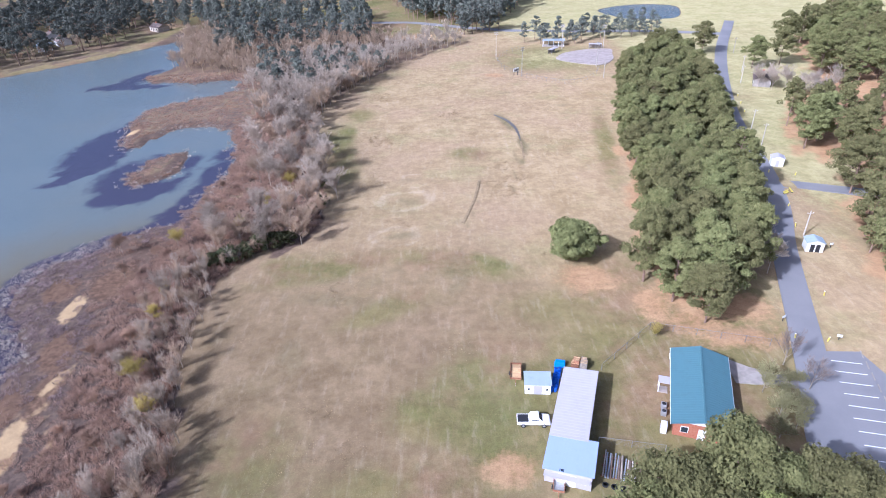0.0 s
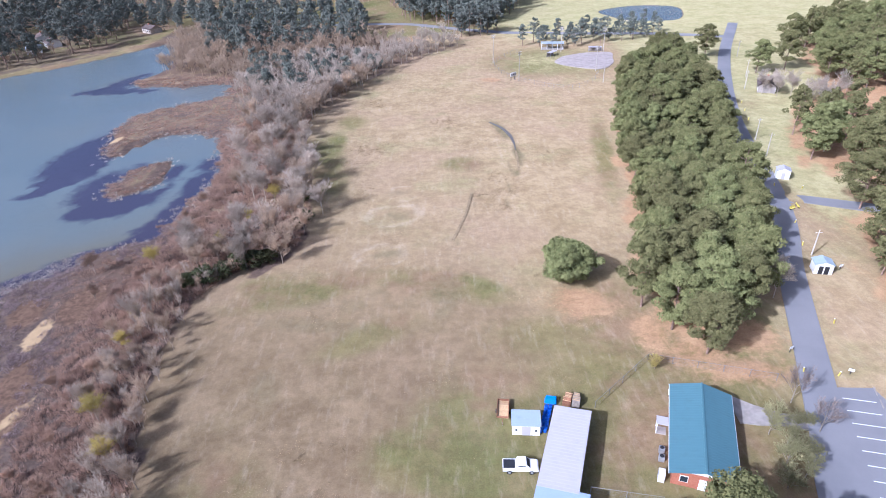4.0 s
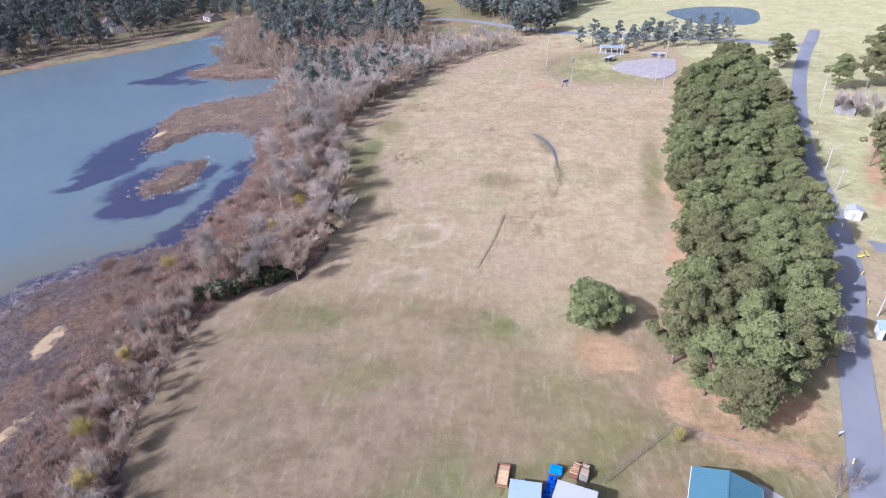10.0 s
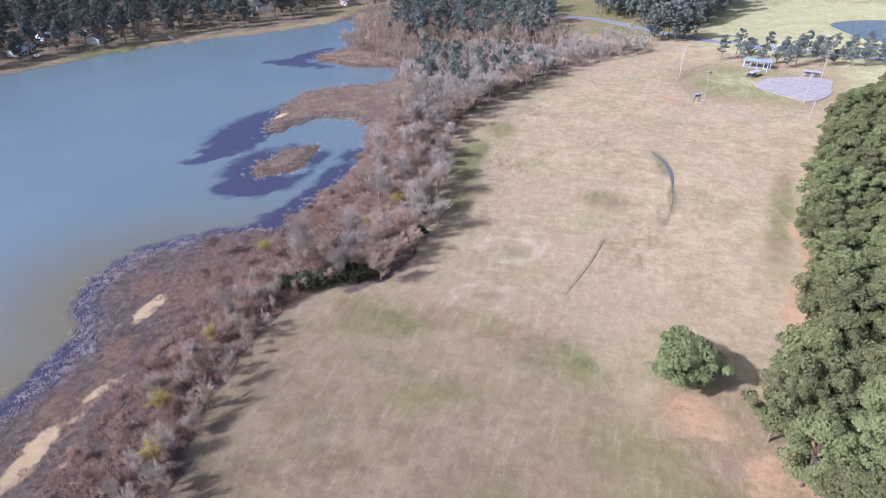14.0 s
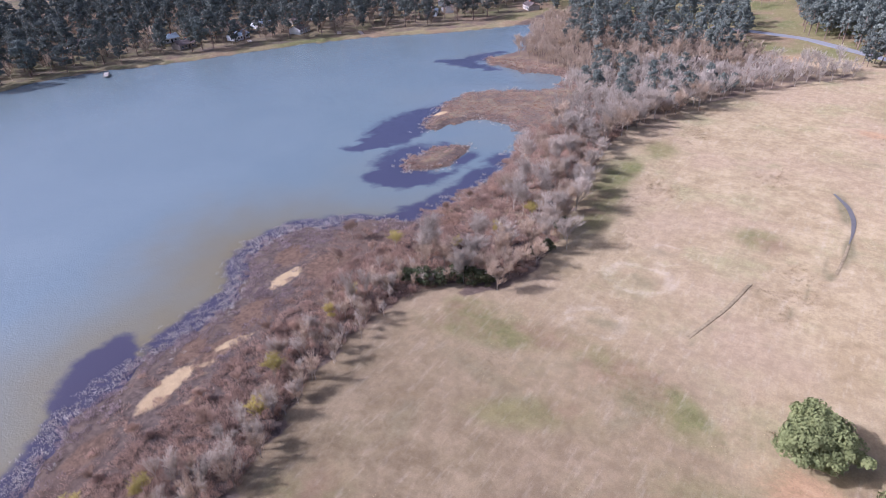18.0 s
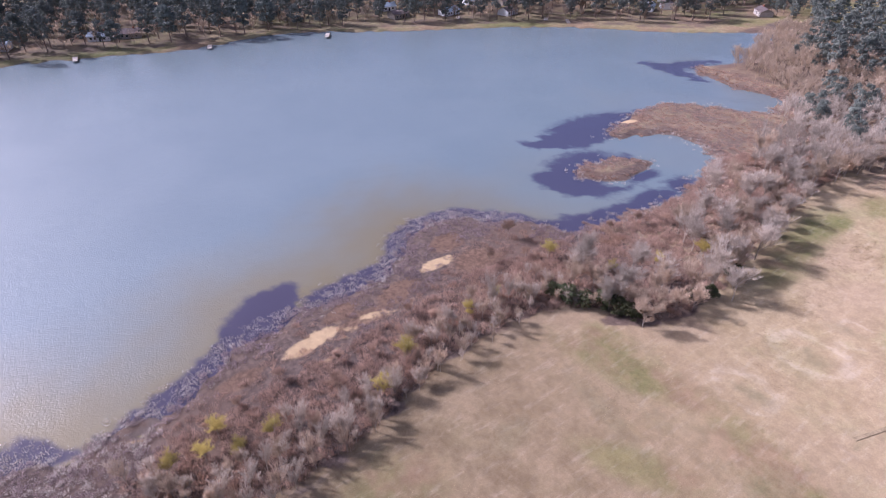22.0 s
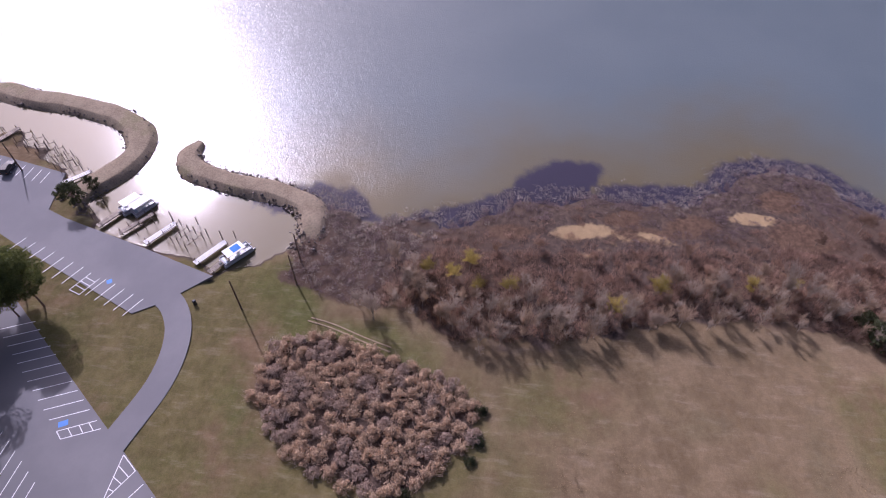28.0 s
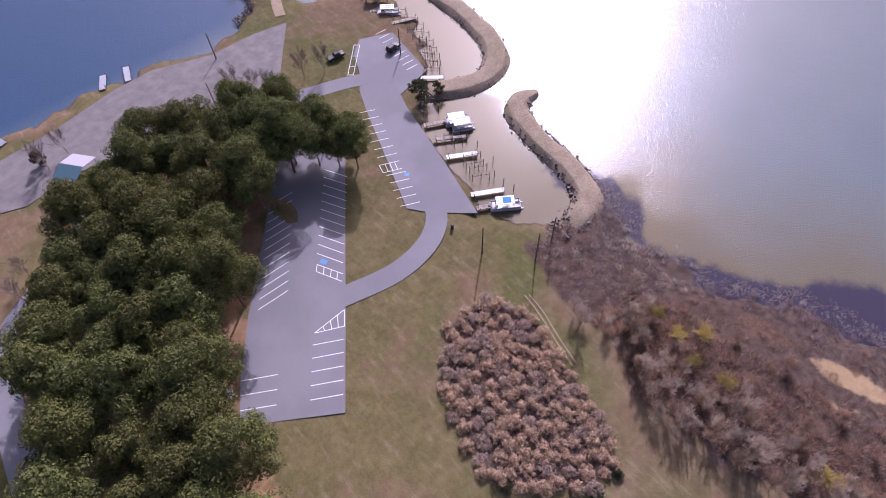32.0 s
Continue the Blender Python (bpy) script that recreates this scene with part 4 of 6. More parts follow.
RUSTY = [tree_thing("bare_tree", bare_meshes(150 + k, h, 0.9, TWIG_RUST), "small leafless rust-red tree in the brush", "bare tree") for k, h in enumerate((4.5, 5.5))]
plant(RUSTY, [(-61, 150), (-57, 156), (-63, 142), (-60, 214), (-64, 206), (-57, 220), (-62, 226), (-53, 60), (-58, 70), (-60, 63), (-64, 82), (-58, 84), (-70, 108), (-66, 116), (-75, 118), (-60, 44), (-58, 38), (-62, 52)], 46, 0.7, 1.2, "rust-red shore trees")
EVER = [tree_thing("evergreen_bush", pine_meshes(160 + k, 3.6, 2.4, 50, 24, 0.42, CEDAR, 0.05), "rounded dark evergreen bush at the field's edge", "bush") for k in range(2)]
plant(EVER, [(-42, 117), (-39, 118), (-36, 120), (-33, 135), (-31.5, 139), (-51.5, 111), (-48, 112.5), (-34, 150), (-44.5, 114)], 47, 0.7, 1.15, "evergreen bushes at the field's edge")


# undergrowth, reeds
def fill(poly, n, seed, ok):
    r = np.random.RandomState(seed)
    P = np.array(poly)
    x, y = r.uniform(P[:, 0].min(), P[:, 0].max(), n * 3), r.uniform(P[:, 1].min(), P[:, 1].max(), n * 3)
    k = inside(x, y, poly)
    pts = [(a, b) for a, b in zip(x[k], y[k]) if ok(a, b)]
    return pts[:n]


bare_soil = np.maximum(sand, 0.8 * mud)
sand_at = lambda x, y: float(bare_soil[min(len(ax_y) - 1, int(np.searchsorted(ax_y, y))), min(len(ax_x) - 1, int(np.searchsorted(ax_x, x)))])
SHRUBS = [spray(200 + k, 84, 1.3, 1.3, 0.034) for k in range(5)]
LOW = [spray(220 + k, 60, 0.7, 1.15, 0.036) for k in range(4)]
REEDS = [spray(240 + k, 22, 0.9, 0.9, 0.045, 1.2) for k in range(4)]
NEAR_BRUSH = [p for p in BRUSH_ZONE if p[1] < 262] + [(-130, 262)]
INLAND = [(-49, 6), (-44.5, 16), (-44, 29), (-39, 38), (-41, 56), (-49, 80), (-51, 100), (-44, 116), (-31, 126), (-32, 146), (-37, 165), (-43, 200), (-45, 225), (-65, 235), (-72, 200),
          (-62, 160), (-66, 135), (-68, 100), (-62, 60), (-58, 30)]
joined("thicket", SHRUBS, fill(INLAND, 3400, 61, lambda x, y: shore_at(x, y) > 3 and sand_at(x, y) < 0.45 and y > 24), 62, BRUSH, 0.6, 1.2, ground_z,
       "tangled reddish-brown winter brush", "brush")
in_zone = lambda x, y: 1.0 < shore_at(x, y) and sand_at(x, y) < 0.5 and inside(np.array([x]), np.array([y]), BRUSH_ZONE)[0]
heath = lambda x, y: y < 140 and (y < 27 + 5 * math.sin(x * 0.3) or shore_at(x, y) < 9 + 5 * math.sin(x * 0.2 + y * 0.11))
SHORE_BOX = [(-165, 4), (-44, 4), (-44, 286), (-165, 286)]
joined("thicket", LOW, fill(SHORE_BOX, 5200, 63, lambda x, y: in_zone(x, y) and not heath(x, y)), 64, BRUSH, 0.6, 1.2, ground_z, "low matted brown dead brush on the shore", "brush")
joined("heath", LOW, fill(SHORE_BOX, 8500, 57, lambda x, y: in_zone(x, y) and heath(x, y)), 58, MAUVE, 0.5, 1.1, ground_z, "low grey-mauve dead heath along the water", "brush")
joined("heath", LOW, fill([(-68, 2), (-42, 2), (-42, 32), (-68, 32)], 420, 55, lambda x, y: in_zone(x, y) and y < 30), 56, REED, 0.4, 0.9, ground_z, "pale broken stalks in the heath beside the breakwater", "brush")
joined("reed_bed", REEDS, fill([(-165, 0), (-60, 0), (-60, 262), (-165, 262)], 2600, 65, lambda x, y: -1.6 < shore_at(x, y) < 3.2 and math.sin(x * 0.21 + y * 0.13) + math.sin(y * 0.31) > -0.6), 66, REED, 0.6, 1.15,
       lambda x, y: max(ground_z(x, y), WATER_Z - 0.1), "bleached reeds fringing the waterline", "reeds")

FLECKS = [spray(250 + k, 10, 0.6, 0.8, 0.075, 0.5) for k in range(4)]
weed_at = lambda x, y: float(weed[min(len(ax_y) - 1, int(np.searchsorted(ax_y, y))), min(len(ax_x) - 1, int(np.searchsorted(ax_x, x)))])
joined("dead_stalks", FLECKS, fill([(-100, 0), (-60, 0), (-60, 130), (-100, 130)], 9000, 59, lambda x, y: weed_at(x, y) > 0.6 and -5.5 < shore_at(x, y) < 1 and (math.sin(x * 12.9 + y * 78.2) * 43758.5) % 1 > 0.25 + 0.13 * -min(0, shore_at(x, y))),
       60, REED, 0.6, 1.2, lambda x, y: WATER_Z - 0.05, "bleached stalks standing in the weed bed", "reeds")

TUFT = surface("dry_tufts", (0.25, 0.182, 0.095), (0.36, 0.270, 0.150), 0.1, 0.95, bump=0, island=0.45, c3=(0.19, 0.165, 0.065), thin=0.4)
TUFTS = [spray(260 + k, 11, 0.22, 0.75, 0.05, 0.35) for k in range(5)]
rough = wobble(GX, GY, 26, 70) + 0.7 * wobble(GX, GY, 9, 71)
rough_at = lambda x, y: float(rough[min(len(ax_y) - 1, int(np.searchsorted(ax_y, y))), min(len(ax_x) - 1, int(np.searchsorted(ax_x, x)))])
joined("grass_tufts", TUFTS, fill([(-44, 38), (-16, 46), (14, 60), (30, 84), (42, 102), (48, 150), (60, 196), (66, 232), (20, 262), (-26, 240), (-36, 200), (-30, 130), (-46, 108), (-40, 60)], 9000, 72,
                                  lambda x, y: rough_at(x, y) > -0.1), 73, TUFT, 0.5, 1.3, lambda x, y: 0.0, "scattered tufts of dry grass on the field", "grass")

# rounded bare shrubs planted as one dense stand
STAND = [(-25, 5), (-33, 6.5), (-37.5, 13.5), (-35.5, 21), (-33, 31), (-30.5, 38.5), (-26.5, 43), (-20, 42.5), (-10.5, 32), (-10.5, 24), (-13.5, 17), (-16.5, 11.5)]
SHRUB_MAT = surface("shrub_twigs", (0.52, 0.385, 0.255), (0.72, 0.560, 0.395), 0.5, 0.95, bump=0, island=0.3, each=0.0, c3=(0.50, 0.37, 0.26), thin=0.4)
SHRUB_PALE = surface("pale_shrub_twigs", (0.48, 0.37, 0.285), (0.62, 0.50, 0.40), 0.5, 0.95, bump=0, island=0.15, each=0.0, thin=0.4)


def shrub_thing(seed, h, r, material, label):
    """A leafless dome of many small twig bunches, with longer stems standing out of it."""
    rg = np.random.RandomState(seed)
    n = 30
    d = rg.normal(size=(n, 3))
    d[:, 2] = np.abs(d[:, 2]) * 0.9
    d /= np.linalg.norm(d, axis=1)[:, None]
    C = d * rg.uniform(0.45, 1.0, (n, 1)) * (r * 0.85, r * 0.85, h * 0.62) + (0, 0, h * 0.22)
    V1, F1 = tufts(rg, C, rg.uniform(0.18, 0.36, n) * r, 46, 0.17, 0.9, 0.5)
    V2, F2 = spray(seed + 7, 70, h * 1.15, r * 1.25, 0.022, 0.55)
    ob = tagged(new("shrub"), label, "shrub")
    for nme, V, F, mt in (("crown", V1, F1, material), ("stem", V2, F2, SHRUB_PALE)):
        c = new(nme, tri_mesh(nme, V, F, mt))
        c.parent = ob
    return ob


SHRUB_KINDS = [shrub_thing(300 + k, 1.5 + 0.15 * (k % 3), 1.35, SHRUB_MAT if k % 3 else SHRUB_PALE, "leafless rounded brown shrub in a dense stand") for k in range(6)]
plant(SHRUB_KINDS, scatter(STAND, 1.9, 67, 12000, 290), 68, 0.95, 1.3, "shrubs in the dense stand")
GREEN_SHRUB = shrub_thing(320, 1.3, 1.2, CEDAR, "small green shrub at the edge of the stand")
plant([GREEN_SHRUB], [(-17.5, 42.5), (-21, 43.5), (-11.5, 33.5), (-26, 43.5)], 69, 0.8, 1.1, "green shrubs at the stand's edge")

# ---------------- woods ----------------
FARP = [pine_arrays(400 + k, h, r, 52, 20, 0.85, lw) for k, (h, r, lw) in enumerate(((16, 3.8, 0.25), (18, 4.2, 0.3), (14, 3.6, 0.2)))]
FARB = [bare_arrays(420 + k, h, s, (7, 6, 9), thin=0.03) for k, (h, s) in enumerate(((11, 0.6), (13, 0.55), (10, 0.7)))]


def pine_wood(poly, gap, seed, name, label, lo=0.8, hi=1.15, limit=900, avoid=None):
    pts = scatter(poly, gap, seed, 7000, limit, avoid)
    # these crowns carry the haze in their needle colour
    joined(name, [c for _, c in FARP], pts, seed + 1, NEEDLES_HAZED, lo, hi, None, label, "pine wood")
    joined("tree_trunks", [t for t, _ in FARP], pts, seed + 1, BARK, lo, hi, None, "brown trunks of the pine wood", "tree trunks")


def bare_wood(poly, gap, seed, material, label, lo=0.75, hi=1.2, limit=900, avoid=None):
    joined("bare_wood", [both(t) for t in FARB], scatter(poly, gap, seed, 7000, limit, avoid), seed + 1, material, lo, hi, None, label, "bare wood")


WATERED = lambda x, y: shore_at(x, y) < 4
PINES_A = [(-82, 262), (-66, 246), (-46, 238), (-34, 250), (-22, 282), (-34, 296), (-54, 296), (-80, 280)]
PINES_B = [(-210, 420), (-150, 396), (-118, 352), (-114, 320), (-94, 306), (-66, 320), (-38, 324), (-34, 362), (-46, 410), (-60, 440), (-210, 452)]
pine_wood(PINES_A, 8.8, 71, "pine_wood", "dark green pines among the lakeside woods", 0.55, 0.8)
shown = {(round(x, 3), round(y, 3)) for x, y in [p for p in east_pts if p[0] < 122 or p[1] > 190][:70]}
rest = [p for p in east_pts if (round(p[0], 3), round(p[1], 3)) not in shown]
joined("pine_wood", [c for _, c in FARP], rest, 48, NEEDLES, 0.75, 0.95, None, "green pines deeper in the eastern grove", "pine wood")
joined("tree_trunks", [t for t, _ in FARP], rest, 48, BARK, 0.75, 0.95, None, "brown trunks in the eastern grove", "tree trunks")
pine_wood(PINES_B, 8.2, 73, "pine_wood", "dark pine wood at the head of the lake", 0.7, 1.0)
bare_wood([(-46, 222), (-36, 246), (-22, 276), (-4, 302), (18, 326), (8, 333), (-18, 318), (-36, 300), (-60, 300), (-80, 276), (-80, 250), (-64, 232)], 4.2, 75, TWIG_GREY, "grey leafless trees along the woods' edge", 0.8, 1.15, avoid=WATERED)
bare_wood([(-82, 262), (-60, 296), (-18, 322), (-30, 345), (-66, 360), (-120, 376), (-150, 376), (-143, 345), (-134, 318), (-132, 296), (-100, 280)], 4.0, 77, TWIG, "brown leafless lakeside woods", 0.8, 1.15, avoid=WATERED)
bare_wood([(-64, 206), (-48, 200), (-44, 226), (-58, 240), (-74, 232)], 4.2, 79, TWIG_GREY, "pale grey leafless trees on the point", 0.8, 1.1, avoid=WATERED)
pine_wood([(-14, 396), (14, 373), (26, 366), (48, 392), (62, 440), (60, 480), (-30, 480)], 6.0, 81, "pine_wood", "dense planted pine stand beyond the road", 0.9, 1.1)
pine_wood([(46, 318), (60, 309), (80, 312), (100, 318), (122, 326), (120, 342), (80, 338), (58, 330)], 6.5, 83, "pine_wood", "pines behind the ball field", 0.5, 0.72)
pine_wood([(15, 343), (33, 347), (42, 352), (30, 358), (16, 352)], 5.0, 85, "pine_wood", "row of pines beside the road", 0.8, 1.0)
bare_wood([(-320, 455), (-60, 448), (-30, 485), (60, 485), (62, 445), (160, 470), (300, 440), (300, 560), (-320, 560)], 8.5, 87, TWIG, "hazy leafless woods in the distance", 0.9, 1.3)
WEST = [(-330, -60), (-332, 0), (-334, 40), (-324, 90), (-318, 130), (-316, 160), (-302, 195), (-272, 245), (-240, 290), (-206, 330), (-186, 370), (-215, 470), (-470, 470), (-480, -60)]
HOUSES = [(-289, 250, 30), (-300, 221, 25), (-269, 280, 35), (-227, 358, 50), (-177, 402, 70), (-360, 191, 10), (-305, 280, 20), (-294, 296, 40), (-287, 332, 30), (-322, 225, 10), (-319, 266, 15), (-224, 372, 60), (-348, 66, -10), (-340, 2, -10), (-292, 312, 45), (-356, 20, 0), (-345, 80, 5), (-240, 390, 55)]
no_house = lambda x, y: WATERED(x, y) or any((x - a) ** 2 + (y - b) ** 2 < 110 for a, b, _ in HOUSES)
pine_wood(WEST, 8.6, 89, "pine_wood", "dark pines behind the far shore", 0.85, 1.2, avoid=no_house)
bare_wood(WEST, 6.4, 91, TWIG, "leafless trees among the far-shore houses", 0.8, 1.2, avoid=no_house)
FAR_SHORE = tree_thing("pine_tree", pine_meshes(440, 15, 4.6, 60, 20, 0.95, NEEDLES_HAZED), "large dark pine on the far shore", "pine tree")
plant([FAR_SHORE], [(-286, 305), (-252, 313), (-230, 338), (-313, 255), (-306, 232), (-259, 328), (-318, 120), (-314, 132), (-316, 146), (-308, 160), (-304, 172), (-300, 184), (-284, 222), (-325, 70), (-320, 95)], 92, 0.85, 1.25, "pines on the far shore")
plant([EAST_PINES[0]], [(135.2, 250), (165.6, 284.4), (148.5, 253), (125.6, 279), (189, 304), (221, 322), (205, 312), (196, 306), (212, 316)], 93, 0.75, 1.05, "scattered pines past the road")
PURPLE = [tree_thing("bare_tree", bare_meshes(170 + k, 10, 0.7, TWIG_GREY), "leafless grey-lilac tree beside the pines", "bare tree") for k in range(2)]
plant(PURPLE, [(124, 222), (128, 219), (132, 217), (136, 214), (140, 215), (133, 209), (137, 205), (144, 219), (130, 224), (141, 208), (135, 201), (146, 212), (68, 104), (66.5, 98.5), (64.5, 101)], 94, 0.85, 1.2, "grey-lilac leafless trees")
LAWN_TREE = tree_thing("bare_tree", bare_meshes(190, 10, 0.5, TWIG_DARK, (7, 5, 5, 4)), "dark leafless tree on the park lawn", "bare tree")
plant([LAWN_TREE], [(-36, -74), (-45.6, -72.7), (-50.7, -71), (-29, -79), (10.7, -90), (16, -88), (-33, -76), (14, -60), (30, -60), (33, -55), (56, 72), (57, 66), (-58, -124), (-61, -131), (-66, -138), (-57, -138), (-71, -146), (-62, -144)], 95, 0.85, 1.15, "leafless ornamental trees by the lots")
plant([GROVE_PINES[0]], [(-36.5, -38), (-33.6, -41), (-30.5, -44.5), (-38.5, -43), (-27, -49), (-22, -50)], 99, 0.66, 0.82, "pines in the grove beside the parking lot")
DARKP = tree_thing("cedar_tree", pine_meshes(450, 6.5, 2.6, 60, 26, 0.45, CEDAR, 0.08), "dark conical cedar beside the ramp yard", "cedar tree")
plant([DARKP], [(16.6, -90), (-62, -45.5), (-66.5, -44)], 96, 0.5, 1.0, "cedars near the water")
OAK = [tree_thing("live_oak", pine_meshes(460 + k, 12.5, 5.2, 120, 150, 0.38, OAK_LEAF, 0.22), "broad evergreen oak beside the brick house", "oak tree") for k in range(2)]
plant(OAK, [(26.8, 43.5), (34.5, 45), (39, 42.5), (43, 41), (30.5, 38.5), (47.5, 40.5), (22.5, 40)], 97, 0.9, 1.08, "evergreen oaks beside the brick house")
plant([GOLD[1]], [(37.5, 80.5)], 98, 0.6, 0.7, "yellow budding trees by the house")
OLIVE_TWIG = surface("olive_budding_twigs", (0.26, 0.24, 0.115), (0.40, 0.37, 0.19), 0.6, 0.9, bump=0, each=0.2, thin=0.4)
HEDGE = [tree_thing("budding_tree", bare_meshes(180 + k, 6.5, 0.85, OLIVE_TWIG), "pale olive budding tree beside the brick house", "budding tree") for k in range(2)]
plant(HEDGE, [(49.2, 60.5), (51.2, 64), (47.6, 57), (50.8, 58.5), (52.6, 61.5), (49.5, 66), (53.4, 66.2)], 100, 0.8, 1.1, "budding trees between the house and the lot")


# ================= buildings and yard =================
def sheet_roof(name, x0, y0, x1, y1, za, zb, along, material, parent, ribs, label=""):
    """A ribbed metal sheet; za is its height at x0, zb at x1 (the slope runs along x)."""
    bm = bmesh.new()
    t = 0.05
    vs = [bm.verts.new(p) for p in ((x0, y0, za), (x1, y0, zb), (x1, y1, zb), (x0, y1, za), (x0, y0, za - t), (x1, y0, zb - t), (x1, y1, zb - t), (x0, y1, za - t))]
    for f in ((0, 1, 2, 3), (7, 6, 5, 4), (0, 4, 5, 1), (1, 5, 6, 2), (2, 6, 7, 3), (3, 7, 4, 0)):
        bm.faces.new([vs[i] for i in f])
    ob = part(name, bm, material, parent, label)
    bm = bmesh.new()
    for k in range(1, ribs):
        if along == "x":
            y = y0 + (y1 - y0) * k / ribs
            q = [(x0, y - 0.03, za + 0.004), (x1, y - 0.03, zb + 0.004), (x1, y + 0.03, zb + 0.004), (x0, y + 0.03, za + 0.004)]
        else:
            x = x0 + (x1 - x0) * k / ribs
            z = za + (zb - za) * k / ribs
            q = [(x - 0.03, y0, z + 0.004), (x + 0.03, y0, z + 0.004), (x + 0.03, y1, z + 0.004), (x - 0.03, y1, z + 0.004)]
        lo = [bm.verts.new(p) for p in q]
        hi = [bm.verts.new((p[0] * 0.5 + q[(i + 1) % 4][0] * 0.0 + p[0] * 0.5, p[1], p[2] + 0.022)) for i, p in enumerate(q)]
        bm.faces.new(hi)
        for i in range(4):
            bm.faces.new((lo[i], lo[(i + 1) % 4], hi[(i + 1) % 4], hi[i]))
    part("seam", bm, material, ob)
    return ob


def window_part(parent, x, y, z, w, h, face, material=None):
    """A framed window on the side of a house; face: 'x' or 'y', the way its wall runs."""
    d = 0.05
    if face == "x":
        fr = boxed("window", (x - w / 2, y - d, z, x + w / 2, y + d, z + h), material or WHITE_PAINT, parent)
        boxed("pane", (x - w / 2 + 0.08, y - d - 0.012, z + 0.08, x + w / 2 - 0.08, y + d + 0.012, z + h - 0.08), GLASS_DARK, fr)
    else:
        fr = boxed("window", (x - d, y - w / 2, z, x + d, y + w / 2, z + h), material or WHITE_PAINT, parent)
        boxed("pane", (x - d - 0.012, y - w / 2 + 0.08, z + 0.08, x + d + 0.012, y + w / 2 - 0.08, z + h - 0.08), GLASS_DARK, fr)
    return fr


# long white-roofed workshop
shop = empty("workshop", pose(12.2, 51.6, 0, 0, 0, -19.5), "long low workshop with white and pale blue metal roof", "workshop")
boxed("wall", (0.15, 5.9, -0.2, 5.0, 19.9, 2.8), WHITE_METAL, shop)
boxed("wall", (0.15, 0.15, -0.2, 6.45, 5.85, 2.7), WHITE_METAL, shop)
sheet_roof("roof", -0.2, 5.6, 5.3, 20.2, 3.0, 3.35, "x", WHITE_METAL, shop, 26, "white ribbed metal roof")
sheet_roof("roof", -0.2, -0.2, 6.7, 6.0, 2.9, 3.28, "y", BLUE_METAL, shop, 14, "pale blue ribbed metal roof")
boxed("awning", (0.1, -0.75, 2.2, 6.3, 0.1, 2.26), WHITE_METAL, shop)
boxed("skylight", (2.1, -0.1, 2.99, 3.7, 0.28, 3.06), GLASS_DARK, shop)
boxed("door", (1.9, 0.09, 0, 4.4, 0.13, 2.3), WHITE_PAINT, shop)
window_part(shop, 5.6, 0.13, 1.1, 0.9, 0.9, "x")
window_part(shop, 0.13, 10.0, 1.1, 1.1, 0.9, "y")
window_part(shop, 0.13, 15.0, 1.1, 1.1, 0.9, "y")

# brick house under a teal gable roof
house = empty("brick_house", pose(32.1, 58.4, 0, 0, 0, -19.5), "red brick house with a teal metal gable roof", "house")
W, L, EV, RG = 8.4, 16.4, 2.8, 4.15
bm = bmesh.new()
box(bm, 0.3, 0.3, -0.2, W - 0.3, L - 0.3, EV)
part("wall", bm, BRICK_MAT, house, "red brick wall")
for y in (0.3, L - 0.3):
    bm = bmesh.new()
    a = [bm.verts.new(p) for p in ((0.3, y, EV), (W - 0.3, y, EV), (W / 2, y, RG - 0.1), (0.3, y + 0.06, EV), (W - 0.3, y + 0.06, EV), (W / 2, y + 0.06, RG - 0.1))]
    for f in ((0, 1, 2), (5, 4, 3), (0, 3, 4, 1), (1, 4, 5, 2), (2, 5, 3, 0)):
        bm.faces.new([a[i] for i in f])
    part("gable", bm, WHITE_PAINT, house, "white boarded gable")
sheet_roof("roof", -0.25, -0.35, W / 2, L + 0.35, EV - 0.02, RG, "x", TEAL_METAL, house, 34, "teal ribbed metal roof")
sheet_roof("roof", W / 2, -0.35, W + 0.25, L + 0.35, RG, EV - 0.02, "x", TEAL_METAL, house, 34, "teal ribbed metal roof")
boxed("ridge_cap", (W / 2 - 0.16, -0.36, RG - 0.0, W / 2 + 0.16, L + 0.36, RG + 0.07), TEAL_METAL, house, bevel=0.02)
for x, y0, y1 in ((-0.27, -0.35, L + 0.35), (W + 0.27, -0.35, L + 0.35)):
    boxed("gutter", (x - 0.05, y0, EV - 0.16, x + 0.05, y1, EV - 0.06), WHITE_PAINT, house)
for x in (1.8, 6.4):
    window_part(house, x, 0.28, 0.9, 1.1, 1.2, "x")
boxed("door", (3.7, 0.24, 0, 4.7, 0.29, 2.05), WHITE_PAINT, house)
for y in (3.0, 7.0, 11.0, 14.0):
    window_part(house, 0.28, y, 0.9, 1.1, 1.1, "y")
    window_part(house, W - 0.28, y, 0.9, 1.1, 1.1, "y")
for k, (x, y) in enumerate(((-0.9, 5.4), (-0.9, 3.9))):
    ac = empty("air_conditioner", house.matrix_world @ pose(x, y, 0), "grey outdoor air-conditioning unit beside the brick house", "air conditioner")
    boxed("casing", (-0.4, -0.4, -0.1, 0.4, 0.4, 0.85), STEEL, ac, bevel=0.04)
    rodded("fan_grille", (0, 0, 0.84), (0, 0, 0.9), 0.3, DARK, ac, sides=16)
porch = empty("side_porch", house.matrix_world @ pose(-1.25, 9.2, 0), "small white side porch against the brick house", "porch")
boxed("roof", (-0.7, -0.8, 2.2, 0.95, 0.8, 2.3), WHITE_METAL, porch)
